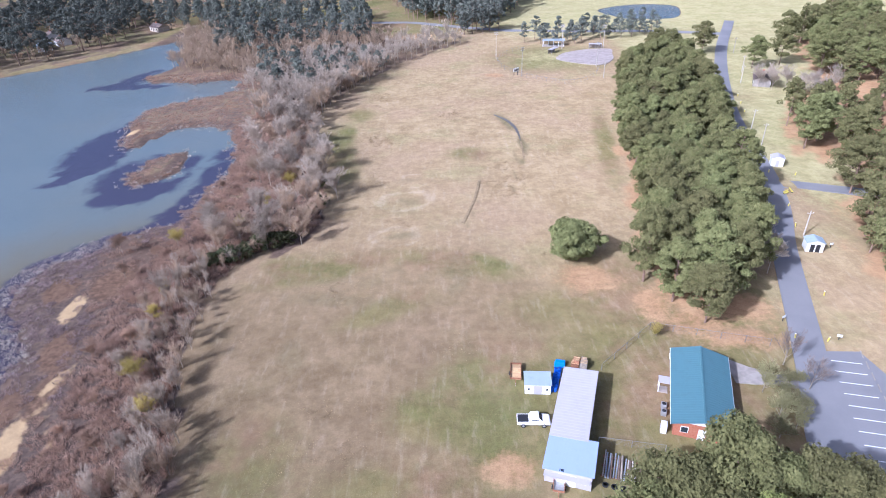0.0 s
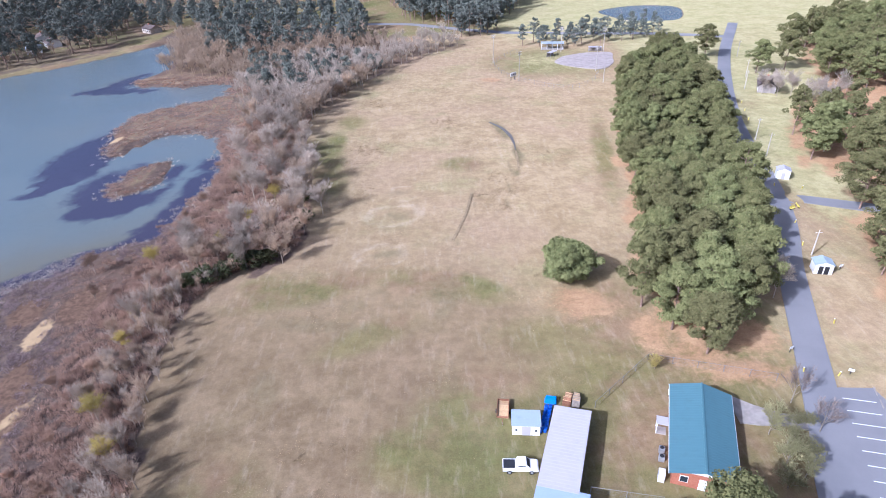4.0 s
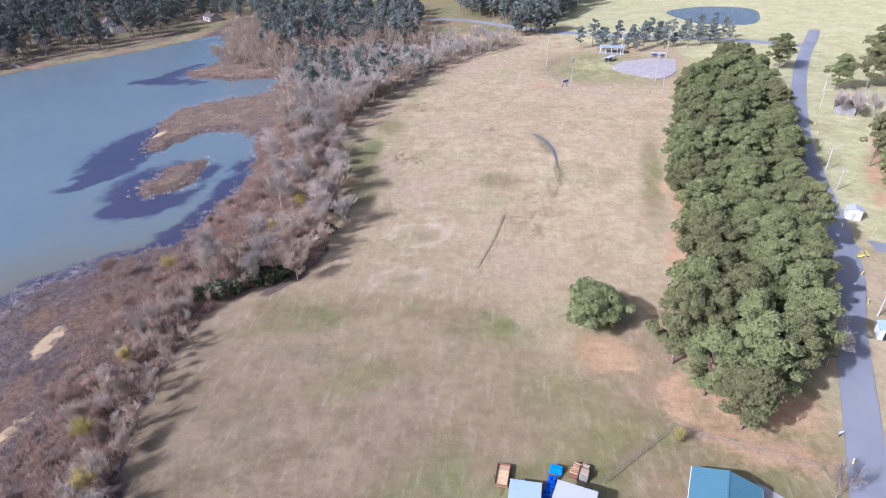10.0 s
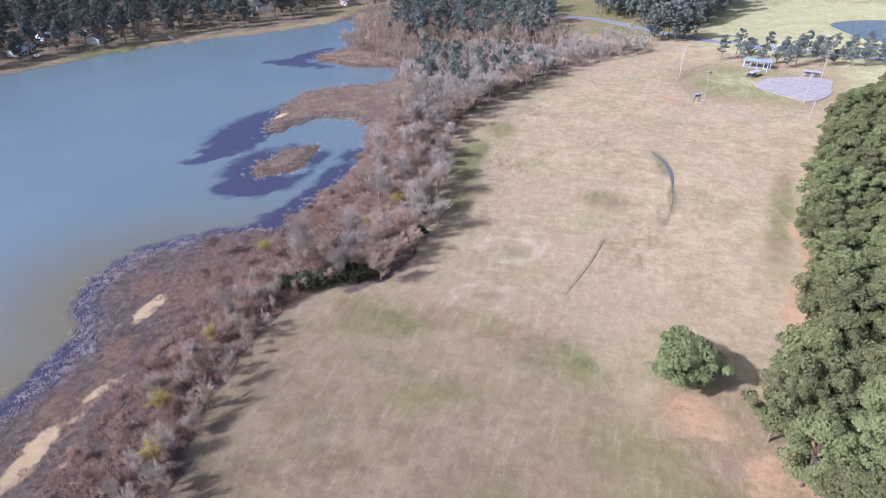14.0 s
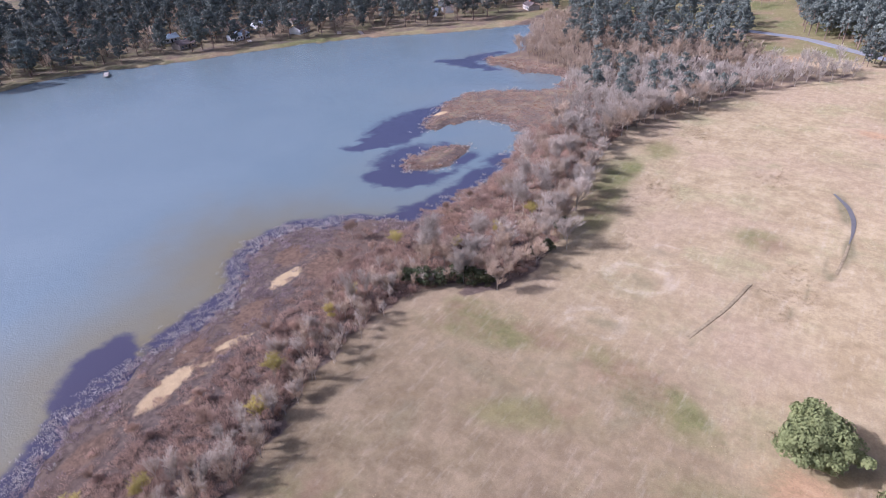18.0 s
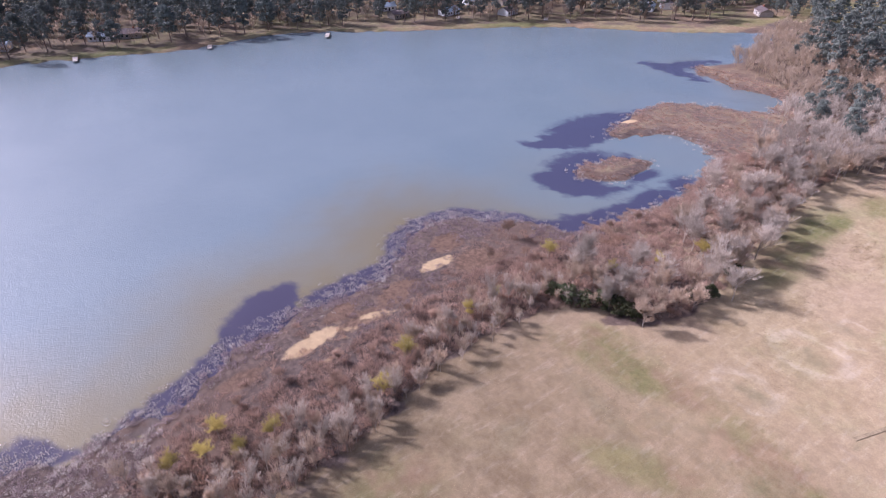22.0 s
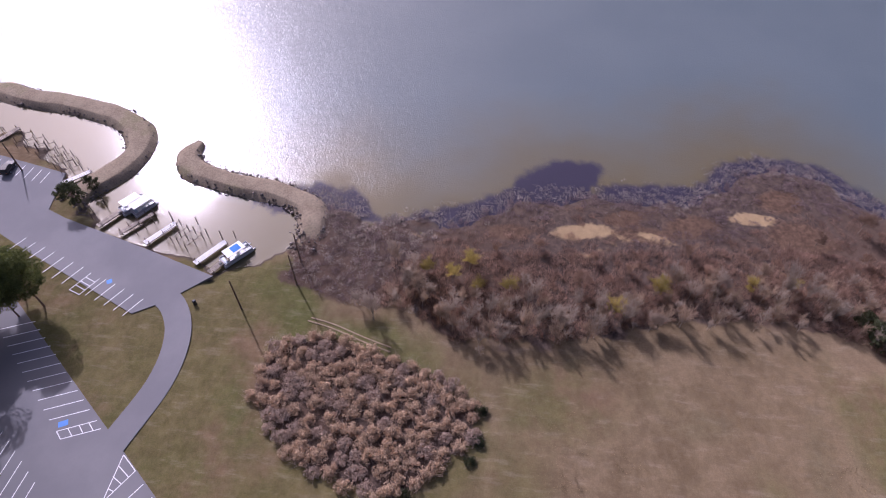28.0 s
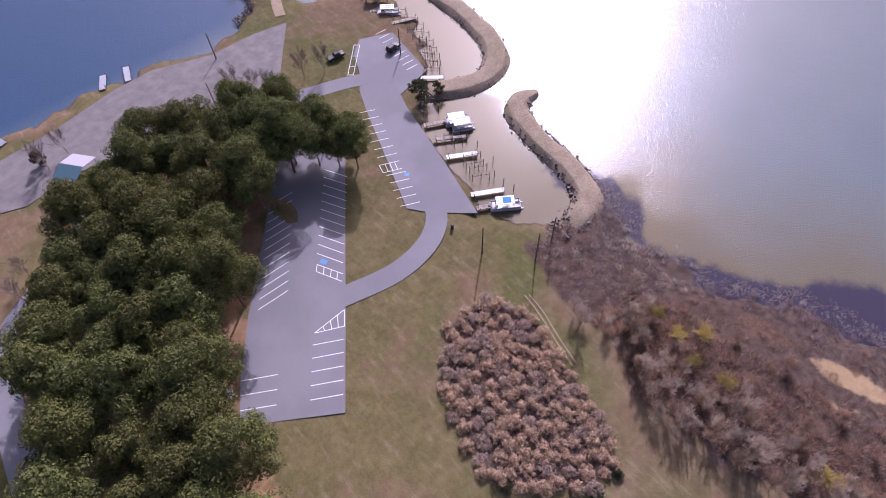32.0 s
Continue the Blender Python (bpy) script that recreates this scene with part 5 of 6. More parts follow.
for y in (-0.65, 0.65):
    boxed("post", (-0.6, y - 0.06, -0.1, -0.48, y + 0.06, 2.2), WHITE_PAINT, porch)
boxed("step", (-0.6, -0.7, -0.1, 0.9, 0.7, 0.25), CONCRETE, porch)
cab = empty("utility_cabinet", house.matrix_world @ pose(-0.9, 0.6, 0), "white utility cabinet at the house corner", "cabinet")
boxed("body", (-0.45, -0.55, -0.1, 0.4, 0.55, 1.6), WHITE_PAINT, cab, bevel=0.04)
boxed("door", (-0.48, -0.45, 0.1, -0.455, 0.45, 1.5), WHITE_METAL, cab)
chim = empty("propane_tank", house.matrix_world @ pose(0.3, L + 1.0, 0), "small white gas tank behind the brick house", "tank")
rodded("body", (0, -0.5, 0.45), (0, 0.5, 0.45), 0.38, WHITE_PAINT, chim, sides=16)
for y in (-0.35, 0.35):
    boxed("leg", (-0.25, y - 0.05, -0.1, 0.25, y + 0.05, 0.15), STEEL, chim)

# garden shed
shed = empty("garden_shed", pose(12.1, 68.0, 0, 0, 0, -6), "white garden shed with a grey-blue metal roof", "shed")
boxed("wall", (0, 0, -0.1, 4.1, 2.9, 2.0), WHITE_PAINT, shed)
sheet_roof("roof", -0.15, -0.15, 4.25, 3.1, 2.06, 2.1, "y", GREY_ROOF, shed, 9)
boxed("door", (1.4, -0.04, 0, 2.7, -0.005, 1.8), WHITE_METAL, shed)
for x in (0.6, 3.5):
    window_part(shed, x, -0.005, 0.8, 0.45, 0.6, "x")
rng = np.random.RandomState(12)
drum = empty("plastic_drum", pose(0, 0, 0), "bright blue plastic drum beside the shed", "drum")
bm = bmesh.new()
rod(bm, (0, 0, 0), (0, 0, 0.9), 0.29, None, 14)
part("body", bm, BARREL_BLUE, drum)
for z in (0.28, 0.6, 0.88):
    rodded("hoop", (0, 0, z - 0.02), (0, 0, z + 0.02), 0.31, BARREL_BLUE, drum, sides=14)
first = True
for i in range(7):
    for j in range(2):
        m = pose(16.45 + j * 0.64 + 0.26 * i + rng.uniform(-0.06, 0.06), 68.3 + i * 0.72 + rng.uniform(-0.06, 0.06), 0)
        if first:
            drum.matrix_world, first = m, False
        else:
            copy_thing(drum, m)
        tagged(drum, group="drums beside the shed")
tarp = empty("tarpaulin_stack", pose(19.0, 74.2, 0, 0, 0, -15), "stack of dark blue tarpaulin bundles", "tarpaulin")
for k in range(3):
    boxed("folded_tarpaulin", (-1.0 + 0.1 * k, -0.5 + 0.05 * k, 0.3 * k - 0.05, 0.9 - 0.05 * k, 0.5, 0.3 * k + 0.29), CANVAS_BLUE, tarp, bevel=0.06)


def trailer(m, w, l, deck_mat, label, sides=0.35):
    t = empty("utility_trailer", m, label, "trailer")
    boxed("deck", (-w / 2, -l / 2, 0.48, w / 2, l / 2, 0.56), deck_mat, t)
    for x in (-w / 2, w / 2):
        boxed("side_rail", (x - 0.04, -l / 2, 0.565, x + 0.04, l / 2, 0.56 + sides), RUST, t)
    for y in (-l / 2, l / 2):
        boxed("end_rail", (-w / 2 + 0.05, y - 0.04, 0.565, w / 2 - 0.05, y + 0.04, 0.56 + sides), RUST, t)
    for k in range(1, 6):
        y = -l / 2 + l * k / 6
        boxed("plank", (-w / 2 + 0.06, y - l / 13, 0.563, w / 2 - 0.06, y + l / 13, 0.60), deck_mat, t)
    for x in (-w / 2 - 0.14, w / 2 + 0.14):
        wh = rodded("wheel", (x - 0.1, -0.2, 0.3), (x + 0.1, -0.2, 0.3), 0.32, RUBBER, t, sides=16)
        rodded("rim", (x - 0.112, -0.2, 0.3), (x + 0.112, -0.2, 0.3), 0.17, STEEL, wh, sides=12)
    rodded("drawbar", (0, -l / 2, 0.45), (0, -l / 2 - 1.2, 0.4), 0.05, RUST, t)
    rodded("jack", (0, -l / 2 - 1.0, -0.02), (0, -l / 2 - 1.0, 0.6), 0.04, STEEL, t)
    return t


trailer(pose(11.2, 72.6, 0, 0, 0, -8), 1.8, 3.6, WOOD_WARM, "rusty utility trailer with a new timber deck")
trailer(pose(14.2, 50.4, 0, 0, 0, -14), 1.5, 2.2, STEEL, "small white mesh-floored trailer before the workshop")
crate = empty("crate_stack", pose(22.4, 74.0, 0, 0, 0, -20), "stack of weathered wooden crates behind the workshop", "crates")
for k, (x, y, z, w, d, h) in enumerate(((-0.8, -0.6, 0, 1.3, 1.2, 1.0), (0.6, -0.5, 0, 1.2, 1.2, 1.4), (-0.7, 0.7, 0, 1.2, 1.1, 0.7), (0.5, 0.8, 0, 1.0, 1.0, 0.9), (-0.6, -0.5, 1.0, 0.9, 0.9, 0.6))):
    c = boxed("crate", (x - w / 2, y - d / 2, z - 0.02, x + w / 2, y + d / 2, z + h), WOOD if k % 2 else RUST, crate, bevel=0.03)
    for s in (-0.3, 0.0, 0.3):
        boxed("slat", (x - w / 2 + 0.03, y + s * d - 0.08, z + h + 0.002, x + w / 2 - 0.03, y + s * d + 0.08, z + h + 0.03), WOOD_WARM, c)

# racks of pipes and timbers
rng = np.random.RandomState(14)
rack = empty("timber_rack", pose(20.3, 51.3, 0, 0, 0, -20), "rack of weathered poles and pale pipes beside the workshop", "rack")
for k in range(15):
    x = 0.35 * k
    rodded("pole", (x, 0.2 + rng.uniform(-0.2, 0.3), 0.55), (x + rng.uniform(-0.1, 0.1), 4.6 - 0.07 * k + rng.uniform(-0.4, 0.2), 0.75), rng.uniform(0.09, 0.16),
           (POLE_PALE, WOOD, STEEL, POLE_WOOD)[rng.randint(4)], rack, sides=8)
for y in (0.6, 2.4, 4.0):
    boxed("beam", (-0.3, y - 0.09, 0.2, 5.2, y + 0.09, 0.36), RUST, rack)
    for x in (-0.1, 2.5, 5.0):
        boxed("post", (x - 0.07, y - 0.07, -0.1, x + 0.07, y + 0.07, 0.2), RUST, rack)
for x in (0.5, 1.7, 2.9):
    bn = empty("tyre", rack.matrix_world @ pose(x, -0.7, 0.0), "old black tyre on the grass beside the rack", "tyre", "tyres beside the rack")
    bm = bmesh.new()
    bmesh.ops.create_cone(bm, cap_ends=False, segments=20, radius1=0.42, radius2=0.42, depth=0.24, matrix=Matrix.Translation((0, 0, 0.12)))
    bmesh.ops.create_cone(bm, cap_ends=False, segments=20, radius1=0.24, radius2=0.24, depth=0.24, matrix=Matrix.Translation((0, 0, 0.12)))
    bmesh.ops.bridge_loops(bm, edges=[e for e in bm.edges if e.is_boundary and all(v.co.z > 0.2 for v in e.verts)])
    bmesh.ops.bridge_loops(bm, edges=[e for e in bm.edges if e.is_boundary and all(v.co.z < 0.05 for v in e.verts)])
    part("tread", bm, RUBBER, bn)


def car(m, body_mat, label, category="car", length=4.9, pickup=False, roof_mat=None):
    """A car that points along its own +x."""
    t = empty("car" if not pickup else "pickup_truck", m, label, category)
    h = length / 2
    prof = [(-h, 0.45), (-h, 0.95), (-h + 0.1, 1.02), (-h + 0.3, 1.72), (h - 2.2, 1.76), (h - 1.5, 1.08), (h - 0.25, 0.98), (h, 0.78), (h, 0.45)]
    if pickup:
        prof = [(-h, 0.5), (-h, 1.05), (-0.6, 1.07), (-0.45, 1.75), (0.75, 1.78), (1.35, 1.12), (h - 0.2, 1.02), (h, 0.85), (h, 0.5)]
    bm = bmesh.new()
    L_, R_ = [], []
    for x, z in prof:
        w = 0.92 if z < 1.3 else 0.74
        L_.append(bm.verts.new((x, -w, z)))
        R_.append(bm.verts.new((x, w, z)))
    n = len(prof)
    bm.faces.new(L_)
    bm.faces.new(R_[::-1])
    for i in range(n):
        j = (i + 1) % n
        bm.faces.new((L_[i], R_[i], R_[j], L_[j]))
    bmesh.ops.triangulate(bm, faces=[f for f in bm.faces if len(f.verts) > 4])
    bmesh.ops.bevel(bm, geom=[e for e in bm.edges if e.calc_face_angle(0) > 0.5], offset=0.05, segments=2, affect="EDGES")
    part("body", bm, body_mat, t)
    x0, x1 = (-0.35, 0.7) if pickup else (-h + 0.45, h - 2.25)
    boxed("side_window", (x0, -0.835, 1.22, x1, -0.80, 1.6), GLASS_DARK, t)
    boxed("side_window", (x0, 0.80, 1.22, x1, 0.835, 1.6), GLASS_DARK, t)
    a = (0.78, 1.74, 1.30, 1.16) if pickup else (h - 2.16, 1.73, h - 1.56, 1.13)
    bm = bmesh.new()
    q = [bm.verts.new(p) for p in ((a[0] + 0.02, -0.66, a[1] + 0.01), (a[0] + 0.02, 0.66, a[1] + 0.01), (a[2] + 0.03, 0.76, a[3] + 0.01), (a[2] + 0.03, -0.76, a[3] + 0.01))]
    g = bm.faces.new(q)
    bmesh.ops.solidify(bm, geom=[g], thickness=-0.02)
    part("windscreen", bm, GLASS_DARK, t)
    if pickup:
        boxed("bed_floor", (-h + 0.1, -0.75, 1.055, -0.75, 0.75, 1.08), DARK, t)
    for x in (-h + 0.95, h - 0.95):
        for y in (-0.86, 0.86):
            wh = rodded("wheel", (x, y - 0.11, 0.36), (x, y + 0.11, 0.36), 0.36, RUBBER, t, sides=18)
            rodded("rim", (x, y - 0.12, 0.36), (x, y + 0.12, 0.36), 0.2, STEEL, wh, sides=12)
    for y in (-0.65, 0.65):
        boxed("headlight", (h - 0.03, y - 0.16, 0.72, h + 0.02, y + 0.16, 0.86), WHITE_METAL, t)
        boxed("tail_light", (-h - 0.02, y - 0.12, 0.75, -h + 0.02, y + 0.12, 0.98), BRICK_MAT, t)
    return t


CAR_WHITE = paint("white_car_paint", (0.80, 0.80, 0.80), 0.25, dirt=0.05)
CAR_BLACK = paint("black_car_paint", (0.02, 0.022, 0.028), 0.25, dirt=0.05)
car(pose(12.5, 61.9, 0, 0, 0, -4), CAR_WHITE, "white pickup parked on the grass by the workshop", "pickup", 5.0, True)
car(pose(-69.9, -65.9, 0.145, 0, 0, 190), CAR_BLACK, "black car parked in a marina stall", "car", 4.4)
car(pose(-56.6, -73.9, 0.0, 0, 0, 175), CAR_BLACK, "dark pickup parked on the grass beside the lot", "pickup", 5.0, True)


# ---------------- fences, posts, poles ----------------
def wire_fence(line, h, label, post_mat, gap=3.0, wires=5):
    f = tagged(new("wire_fence"), label, "fence")
    pts = smooth_line(line, gap) if len(line) > 2 else np.array([np.array(line[0]) + (np.array(line[1]) - np.array(line[0])) * t for t in np.linspace(0, 1, max(2, int(np.hypot(*(np.array(line[1]) - np.array(line[0]))) / gap)))])
    for x, y in pts:
        rodded("post", (x, y, -0.2), (x, y, h), 0.045, post_mat, f, sides=6)
    for (ax, ay), (bx, by) in zip(pts[:-1], pts[1:]):
        rodded("rail", (ax, ay, h - 0.03), (bx, by, h - 0.03), 0.03, post_mat, f, sides=4)
    bm = bmesh.new()
    for (ax, ay), (bx, by) in zip(pts[:-1], pts[1:]):
        for k in range(wires):
            z = h * (k + 0.5) / wires
            rod(bm, (ax, ay, z), (bx, by, z), 0.007, None, 3)
    part("mesh", bm, FENCE_GREY, f)
    return f


wire_fence([(25.6, 72.5), (37.1, 82.7)], 1.5, "grey chain-link fence crossing the lawn", FENCE_GREY)
wire_fence([(37.1, 82.7), (56.1, 76.7)], 1.5, "grey chain-link fence behind the brick house", FENCE_GREY)
wire_fence([(21.4, 57.6), (30.5, 55.6)], 1.3, "wire fence between workshop and brick house", FENCE_GREY)
wire_fence([(43, 304), (36, 296), (31.2, 287), (29.7, 279), (31.5, 267), (36, 257), (43, 248), (50, 242), (57, 239.6), (67, 248), (73, 262)], 1.8, "grey outfield fence round the ball field", FENCE_GREY, 4.0)
wire_fence([(24, -64), (31, -56), (38, -49), (42, -40)], 1.4, "wire fence beside the lane", WOOD)


def utility_pole(x, y, h, mat, label, lean=0.0, arm=True, turn=0.0):
    t = empty("utility_pole", pose(x, y, 0, 0, lean, turn), label, "pole")
    rodded("pole", (0, 0, -0.5), (0, 0, h), 0.17, mat, t, r1=0.11, sides=10)
    if arm:
        boxed("crossarm", (-0.7, -0.05, h - 0.7, 0.7, 0.05, h - 0.58), WOOD, t)
        for k in (-0.6, 0.0, 0.6):
            rodded("insulator", (k, 0, h - 0.58), (k, 0, h - 0.44), 0.05, WHITE_PAINT, t)
    return t


for x, y, h, l in ((81.9, 112.8, 6.2, 0), (101.1, 178.6, 7.0, 0), (98.3, 165.9, 7.0, 0), (128.9, 245.4, 7, 0), (121.3, 229.9, 7, 0), (140.1, 278.2, 7, 0)):
    utility_pole(x, y, h, POLE_PALE, "pale weathered utility pole beside the road", l)
for x, y, h in ((-40.5, -1.8, 8.5), (-47.1, 6.8, 9), (-52.5, 6.1, 8.5)):
    utility_pole(x, y, h, POLE_WOOD, "dark timber utility pole near the marina", 0, False)
for x, y, h in ((-33, -96.6, 8), (-23.3, -79.4, 7.5), (-70, -63, 8), (22, -66, 7)):
    utility_pole(x, y, h, POLE_WOOD, "dark timber lamp pole beside the paved yard", 0, False)
YELLOW = paint("yellow_paint", (0.70, 0.58, 0.10), 0.6)
for x, y in ((61.3, 78.2), (66.4, 77.1), (73.4, 90.2), (82.2, 116.8), (85.6, 126.5), (90.7, 146.2), (96.6, 143.8), (93, 154.2), (94.8, 158), (107, 196), (110, 205), (113, 214)):
    b = empty("marker_post", pose(x, y, 0, 0, 8, (x * 37) % 360), "short yellow roadside marker post", "post", "marker posts by the road")
    boxed("post", (-0.09, -0.09, -0.2, 0.09, 0.09, 1.0), YELLOW, b, bevel=0.02)
    boxed("cap", (-0.1, -0.1, 1.0, 0.1, 0.1, 1.06), WHITE_PAINT, b)
for x, y, a in ((61.7, 83.2, 20), (68.4, 77.3, -30), (84.5, 107, 10)):
    b = empty("park_sign", pose(x, y, 0, 0, 0, a), "small pale sign board on a dark post", "sign", "signs by the road")
    boxed("post", (-0.05, -0.05, -0.2, 0.05, 0.05, 1.3), DARK, b)
    boxed("board", (-0.4, -0.03, 0.75, 0.4, 0.03, 1.25), WHITE_PAINT, b, m=pose(0, -0.07, 0))
for x, y, a in ((88.6, 133.2, 25), (90.4, 134.2, 80)):
    b = empty("park_bench", pose(x, y, 0, 0, 0, a), "yellow painted park bench", "bench", "yellow benches at the junction")
    boxed("seat", (-0.9, -0.25, 0.42, 0.9, 0.2, 0.48), YELLOW, b)
    boxed("backrest", (-0.9, 0.22, 0.55, 0.9, 0.27, 0.95), YELLOW, b)
    for s in (-0.75, 0.75):
        boxed("leg", (s - 0.05, -0.2, -0.1, s + 0.05, 0.27, 0.42), DARK, b)


def hut(x, y, turn, w, d, h, label, roof_mat, doors=1):
    t = empty("hut", pose(x, y, 0, 0, 0, turn), label, "hut")
    boxed("wall", (-w / 2, -d / 2, -0.1, w / 2, d / 2, h), WHITE_PAINT, t)
    sheet_roof("roof", -w / 2 - 0.2, -d / 2 - 0.2, 0, d / 2 + 0.2, h + 0.05, h + 0.75, "x", roof_mat, t, 6)
    sheet_roof("roof", 0, -d / 2 - 0.2, w / 2 + 0.2, d / 2 + 0.2, h + 0.75, h + 0.05, "x", roof_mat, t, 6)
    for y in (-d / 2, d / 2 - 0.04):
        bm = bmesh.new()
        a = [bm.verts.new(p) for p in ((-w / 2, y, h), (w / 2, y, h), (0, y, h + 0.7), (-w / 2, y + 0.04, h), (w / 2, y + 0.04, h), (0, y + 0.04, h + 0.7))]
        for f in ((0, 1, 2), (5, 4, 3), (0, 3, 4, 1), (1, 4, 5, 2), (2, 5, 3, 0)):
            bm.faces.new([a[i] for i in f])
        part("gable", bm, WHITE_PAINT, t)
    for k in range(doors):
        x0 = (k - (doors - 1) / 2) * 1.1
        boxed("door", (x0 - 0.42, -d / 2 - 0.03, 0, x0 + 0.42, -d / 2 - 0.004, 1.85), DARK if doors > 1 else WHITE_METAL, t)
    return t


hut(80.4, 106.8, -14, 3.4, 2.6, 2.2, "small white toilet hut with dark doors", GREY_ROOF, 2)
hut(95.2, 151.2, -20, 3.2, 2.6, 2.4, "small white hut with a pale roof on red litter", WHITE_METAL, 1)

# ---------------- ball field ----------------
slab("infield", [tuple(p) for p in smooth_line([(57.8, 281.2), (61, 289), (64.6, 293), (76, 297.5), (87, 296), (85.5, 286), (83, 276), (75.7, 267.3), (65.2, 272.4)], 2.0, True)], CLAY, -0.2, 0.15, "pale clay infield of the ball field", "infield")
for i, (x, y, h) in enumerate(((29.7, 286.6, 12.5), (37.6, 254.9, 12), (71, 246.4, 6.5), (72.5, 264.9, 10.5), (64.3, 301.5, 11.5), (83.5, 295.8, 11.5))):
    p = empty("floodlight_pole", pose(x, y, 0, 0, 0, 40 * i), "tall pale floodlight pole at the ball field", "light pole", "floodlight poles round the ball field")
    rodded("pole", (0, 0, -0.5), (0, 0, h), 0.17, POLE_PALE, p, r1=0.10, sides=10)
    for z in (h - 0.3, h - 1.2):
        boxed("crossarm", (-0.9, -0.05, z - 0.05, 0.9, 0.05, z + 0.05), STEEL, p)
        for k in (-0.75, -0.25, 0.25, 0.75):
            boxed("lamp", (k - 0.18, -0.26, z + 0.055, k + 0.18, 0.1, z + 0.36), POLE_PALE, p, bevel=0.05)
board = empty("scoreboard", pose(35.4, 256.6, 0, 0, 0, 35), "white scoreboard on two posts at the outfield fence", "scoreboard")
boxed("panel", (-1.5, -0.1, 1.6, 1.5, 0.1, 3.2), WHITE_PAINT, board)
for x in (-1.1, 1.1):
    boxed("post", (x - 0.08, 0.105, -0.2, x + 0.08, 0.26, 3.0), DARK, board)
for k in range(3):
    boxed("number_panel", (-1.2 + 0.9 * k, -0.13, 2.0, -0.6 + 0.9 * k, -0.102, 2.7), DARK, board)
pav = empty("picnic_pavilion", pose(61.4, 309.0, 0, 0, 0, -12), "open pavilion with a grey metal roof by the ball field", "pavilion")
sheet_roof("roof", -5.6, -2.6, 5.6, 2.6, 2.9, 3.0, "y", GREY_ROOF, pav, 16)
for x in (-5.2, -2.6, 0, 2.6, 5.2):
    for y in (-2.3, 2.3):
        boxed("post", (x - 0.08, y - 0.08, -0.2, x + 0.08, y + 0.08, 2.9), WHITE_PAINT, pav)
boxed("floor_slab", (-5.6, -2.6, -0.2, 5.6, 2.6, 0.14), CONCRETE, pav)
for k, (x, y, a) in enumerate(((80.5, 299.5, -12), (58.5, 294, 50))):
    d = empty("dugout", pose(x, y, 0, 0, 0, a), "low white-roofed dugout beside the infield", "dugout", "dugouts")
    boxed("roof", (-3.2, -1.1, 2.1, 3.2, 1.1, 2.2), WHITE_METAL, d)
    boxed("back_wall", (-3.1, 0.9, -0.1, 3.1, 1.0, 2.1), CONCRETE, d)
    for x2 in (-3.0, 0, 3.0):
        boxed("post", (x2 - 0.06, -1.0, -0.1, x2 + 0.06, -0.88, 2.1), STEEL, d)
    boxed("bench", (-2.8, 0.3, 0.4, 2.8, 0.7, 0.46), WOOD, d)
ribbon("road", smooth_line([(-60, 398), (-25, 392), (-9, 386.5), (15, 368.7), (33.6, 357), (48, 350), (78, 342), (120, 332), (152, 318)], 4.0), 5.5, ASPHALT, -0.3, 0.15, "distant grey asphalt road", "road")


# ---------------- far houses ----------------
def cottage(x, y, turn, wall, roof_mat, label, w=11.0, d=7.5):
    t = empty("cottage", pose(x, y, 0, 0, 0, turn), label, "house", "houses on the far shore")
    boxed("wall", (-w / 2, -d / 2, -0.2, w / 2, d / 2, 2.7), wall, t)
    for s in (-1, 1):
        bm = bmesh.new()
        a = [bm.verts.new(p) for p in ((-w / 2 - 0.4, 0, 4.6), (w / 2 + 0.4, 0, 4.6), (w / 2 + 0.4, s * (d / 2 + 0.4), 2.6), (-w / 2 - 0.4, s * (d / 2 + 0.4), 2.6))]
        g = bm.faces.new(a)
        bmesh.ops.solidify(bm, geom=[g], thickness=0.12)
        part("roof", bm, roof_mat, t)
    for x2 in (-w / 2, w / 2 - 0.08):
        bm = bmesh.new()
        a = [bm.verts.new(p) for p in ((x2, -d / 2, 2.7), (x2, d / 2, 2.7), (x2, 0, 4.45), (x2 + 0.08, -d / 2, 2.7), (x2 + 0.08, d / 2, 2.7), (x2 + 0.08, 0, 4.45))]
        for f in ((0, 1, 2), (5, 4, 3), (0, 3, 4, 1), (1, 4, 5, 2), (2, 5, 3, 0)):
            bm.faces.new([a[i] for i in f])
        part("gable", bm, wall, t)
    for k in (-3.6, -1.4, 3.2):
        for s in (-1, 1):
            window_part(t, k, s * d / 2, 0.9, 1.3, 1.2, "x")
    for s in (-1, 1):
        boxed("door", (0.4, s * (d / 2 + 0.02) - 0.02, 0, 1.4, s * (d / 2 + 0.02) + 0.02, 2.05), DARK, t)
    boxed("chimney", (2.0, -0.4, 3.6, 2.7, 0.4, 5.3), BRICK_MAT, t)
    return t


for k, (x, y, a) in enumerate(HOUSES):
    if k % 3 == 0:
        cottage(x, y, a + 70, WHITE_PAINT, GREY_ROOF, "white cottage with a grey roof on the far shore")
    elif k % 3 == 1:
        cottage(x, y, a + 70, WOOD, SHINGLE, "grey-brown timber cottage with a shingle roof on the far shore")
    else:
        cottage(x, y, a + 70, WHITE_PAINT, SHINGLE, "white cottage with a brown shingle roof on the far shore")
cottage(128, 227, 65, CONCRETE, SHINGLE, "pale house half hidden by bare trees", 8, 6)


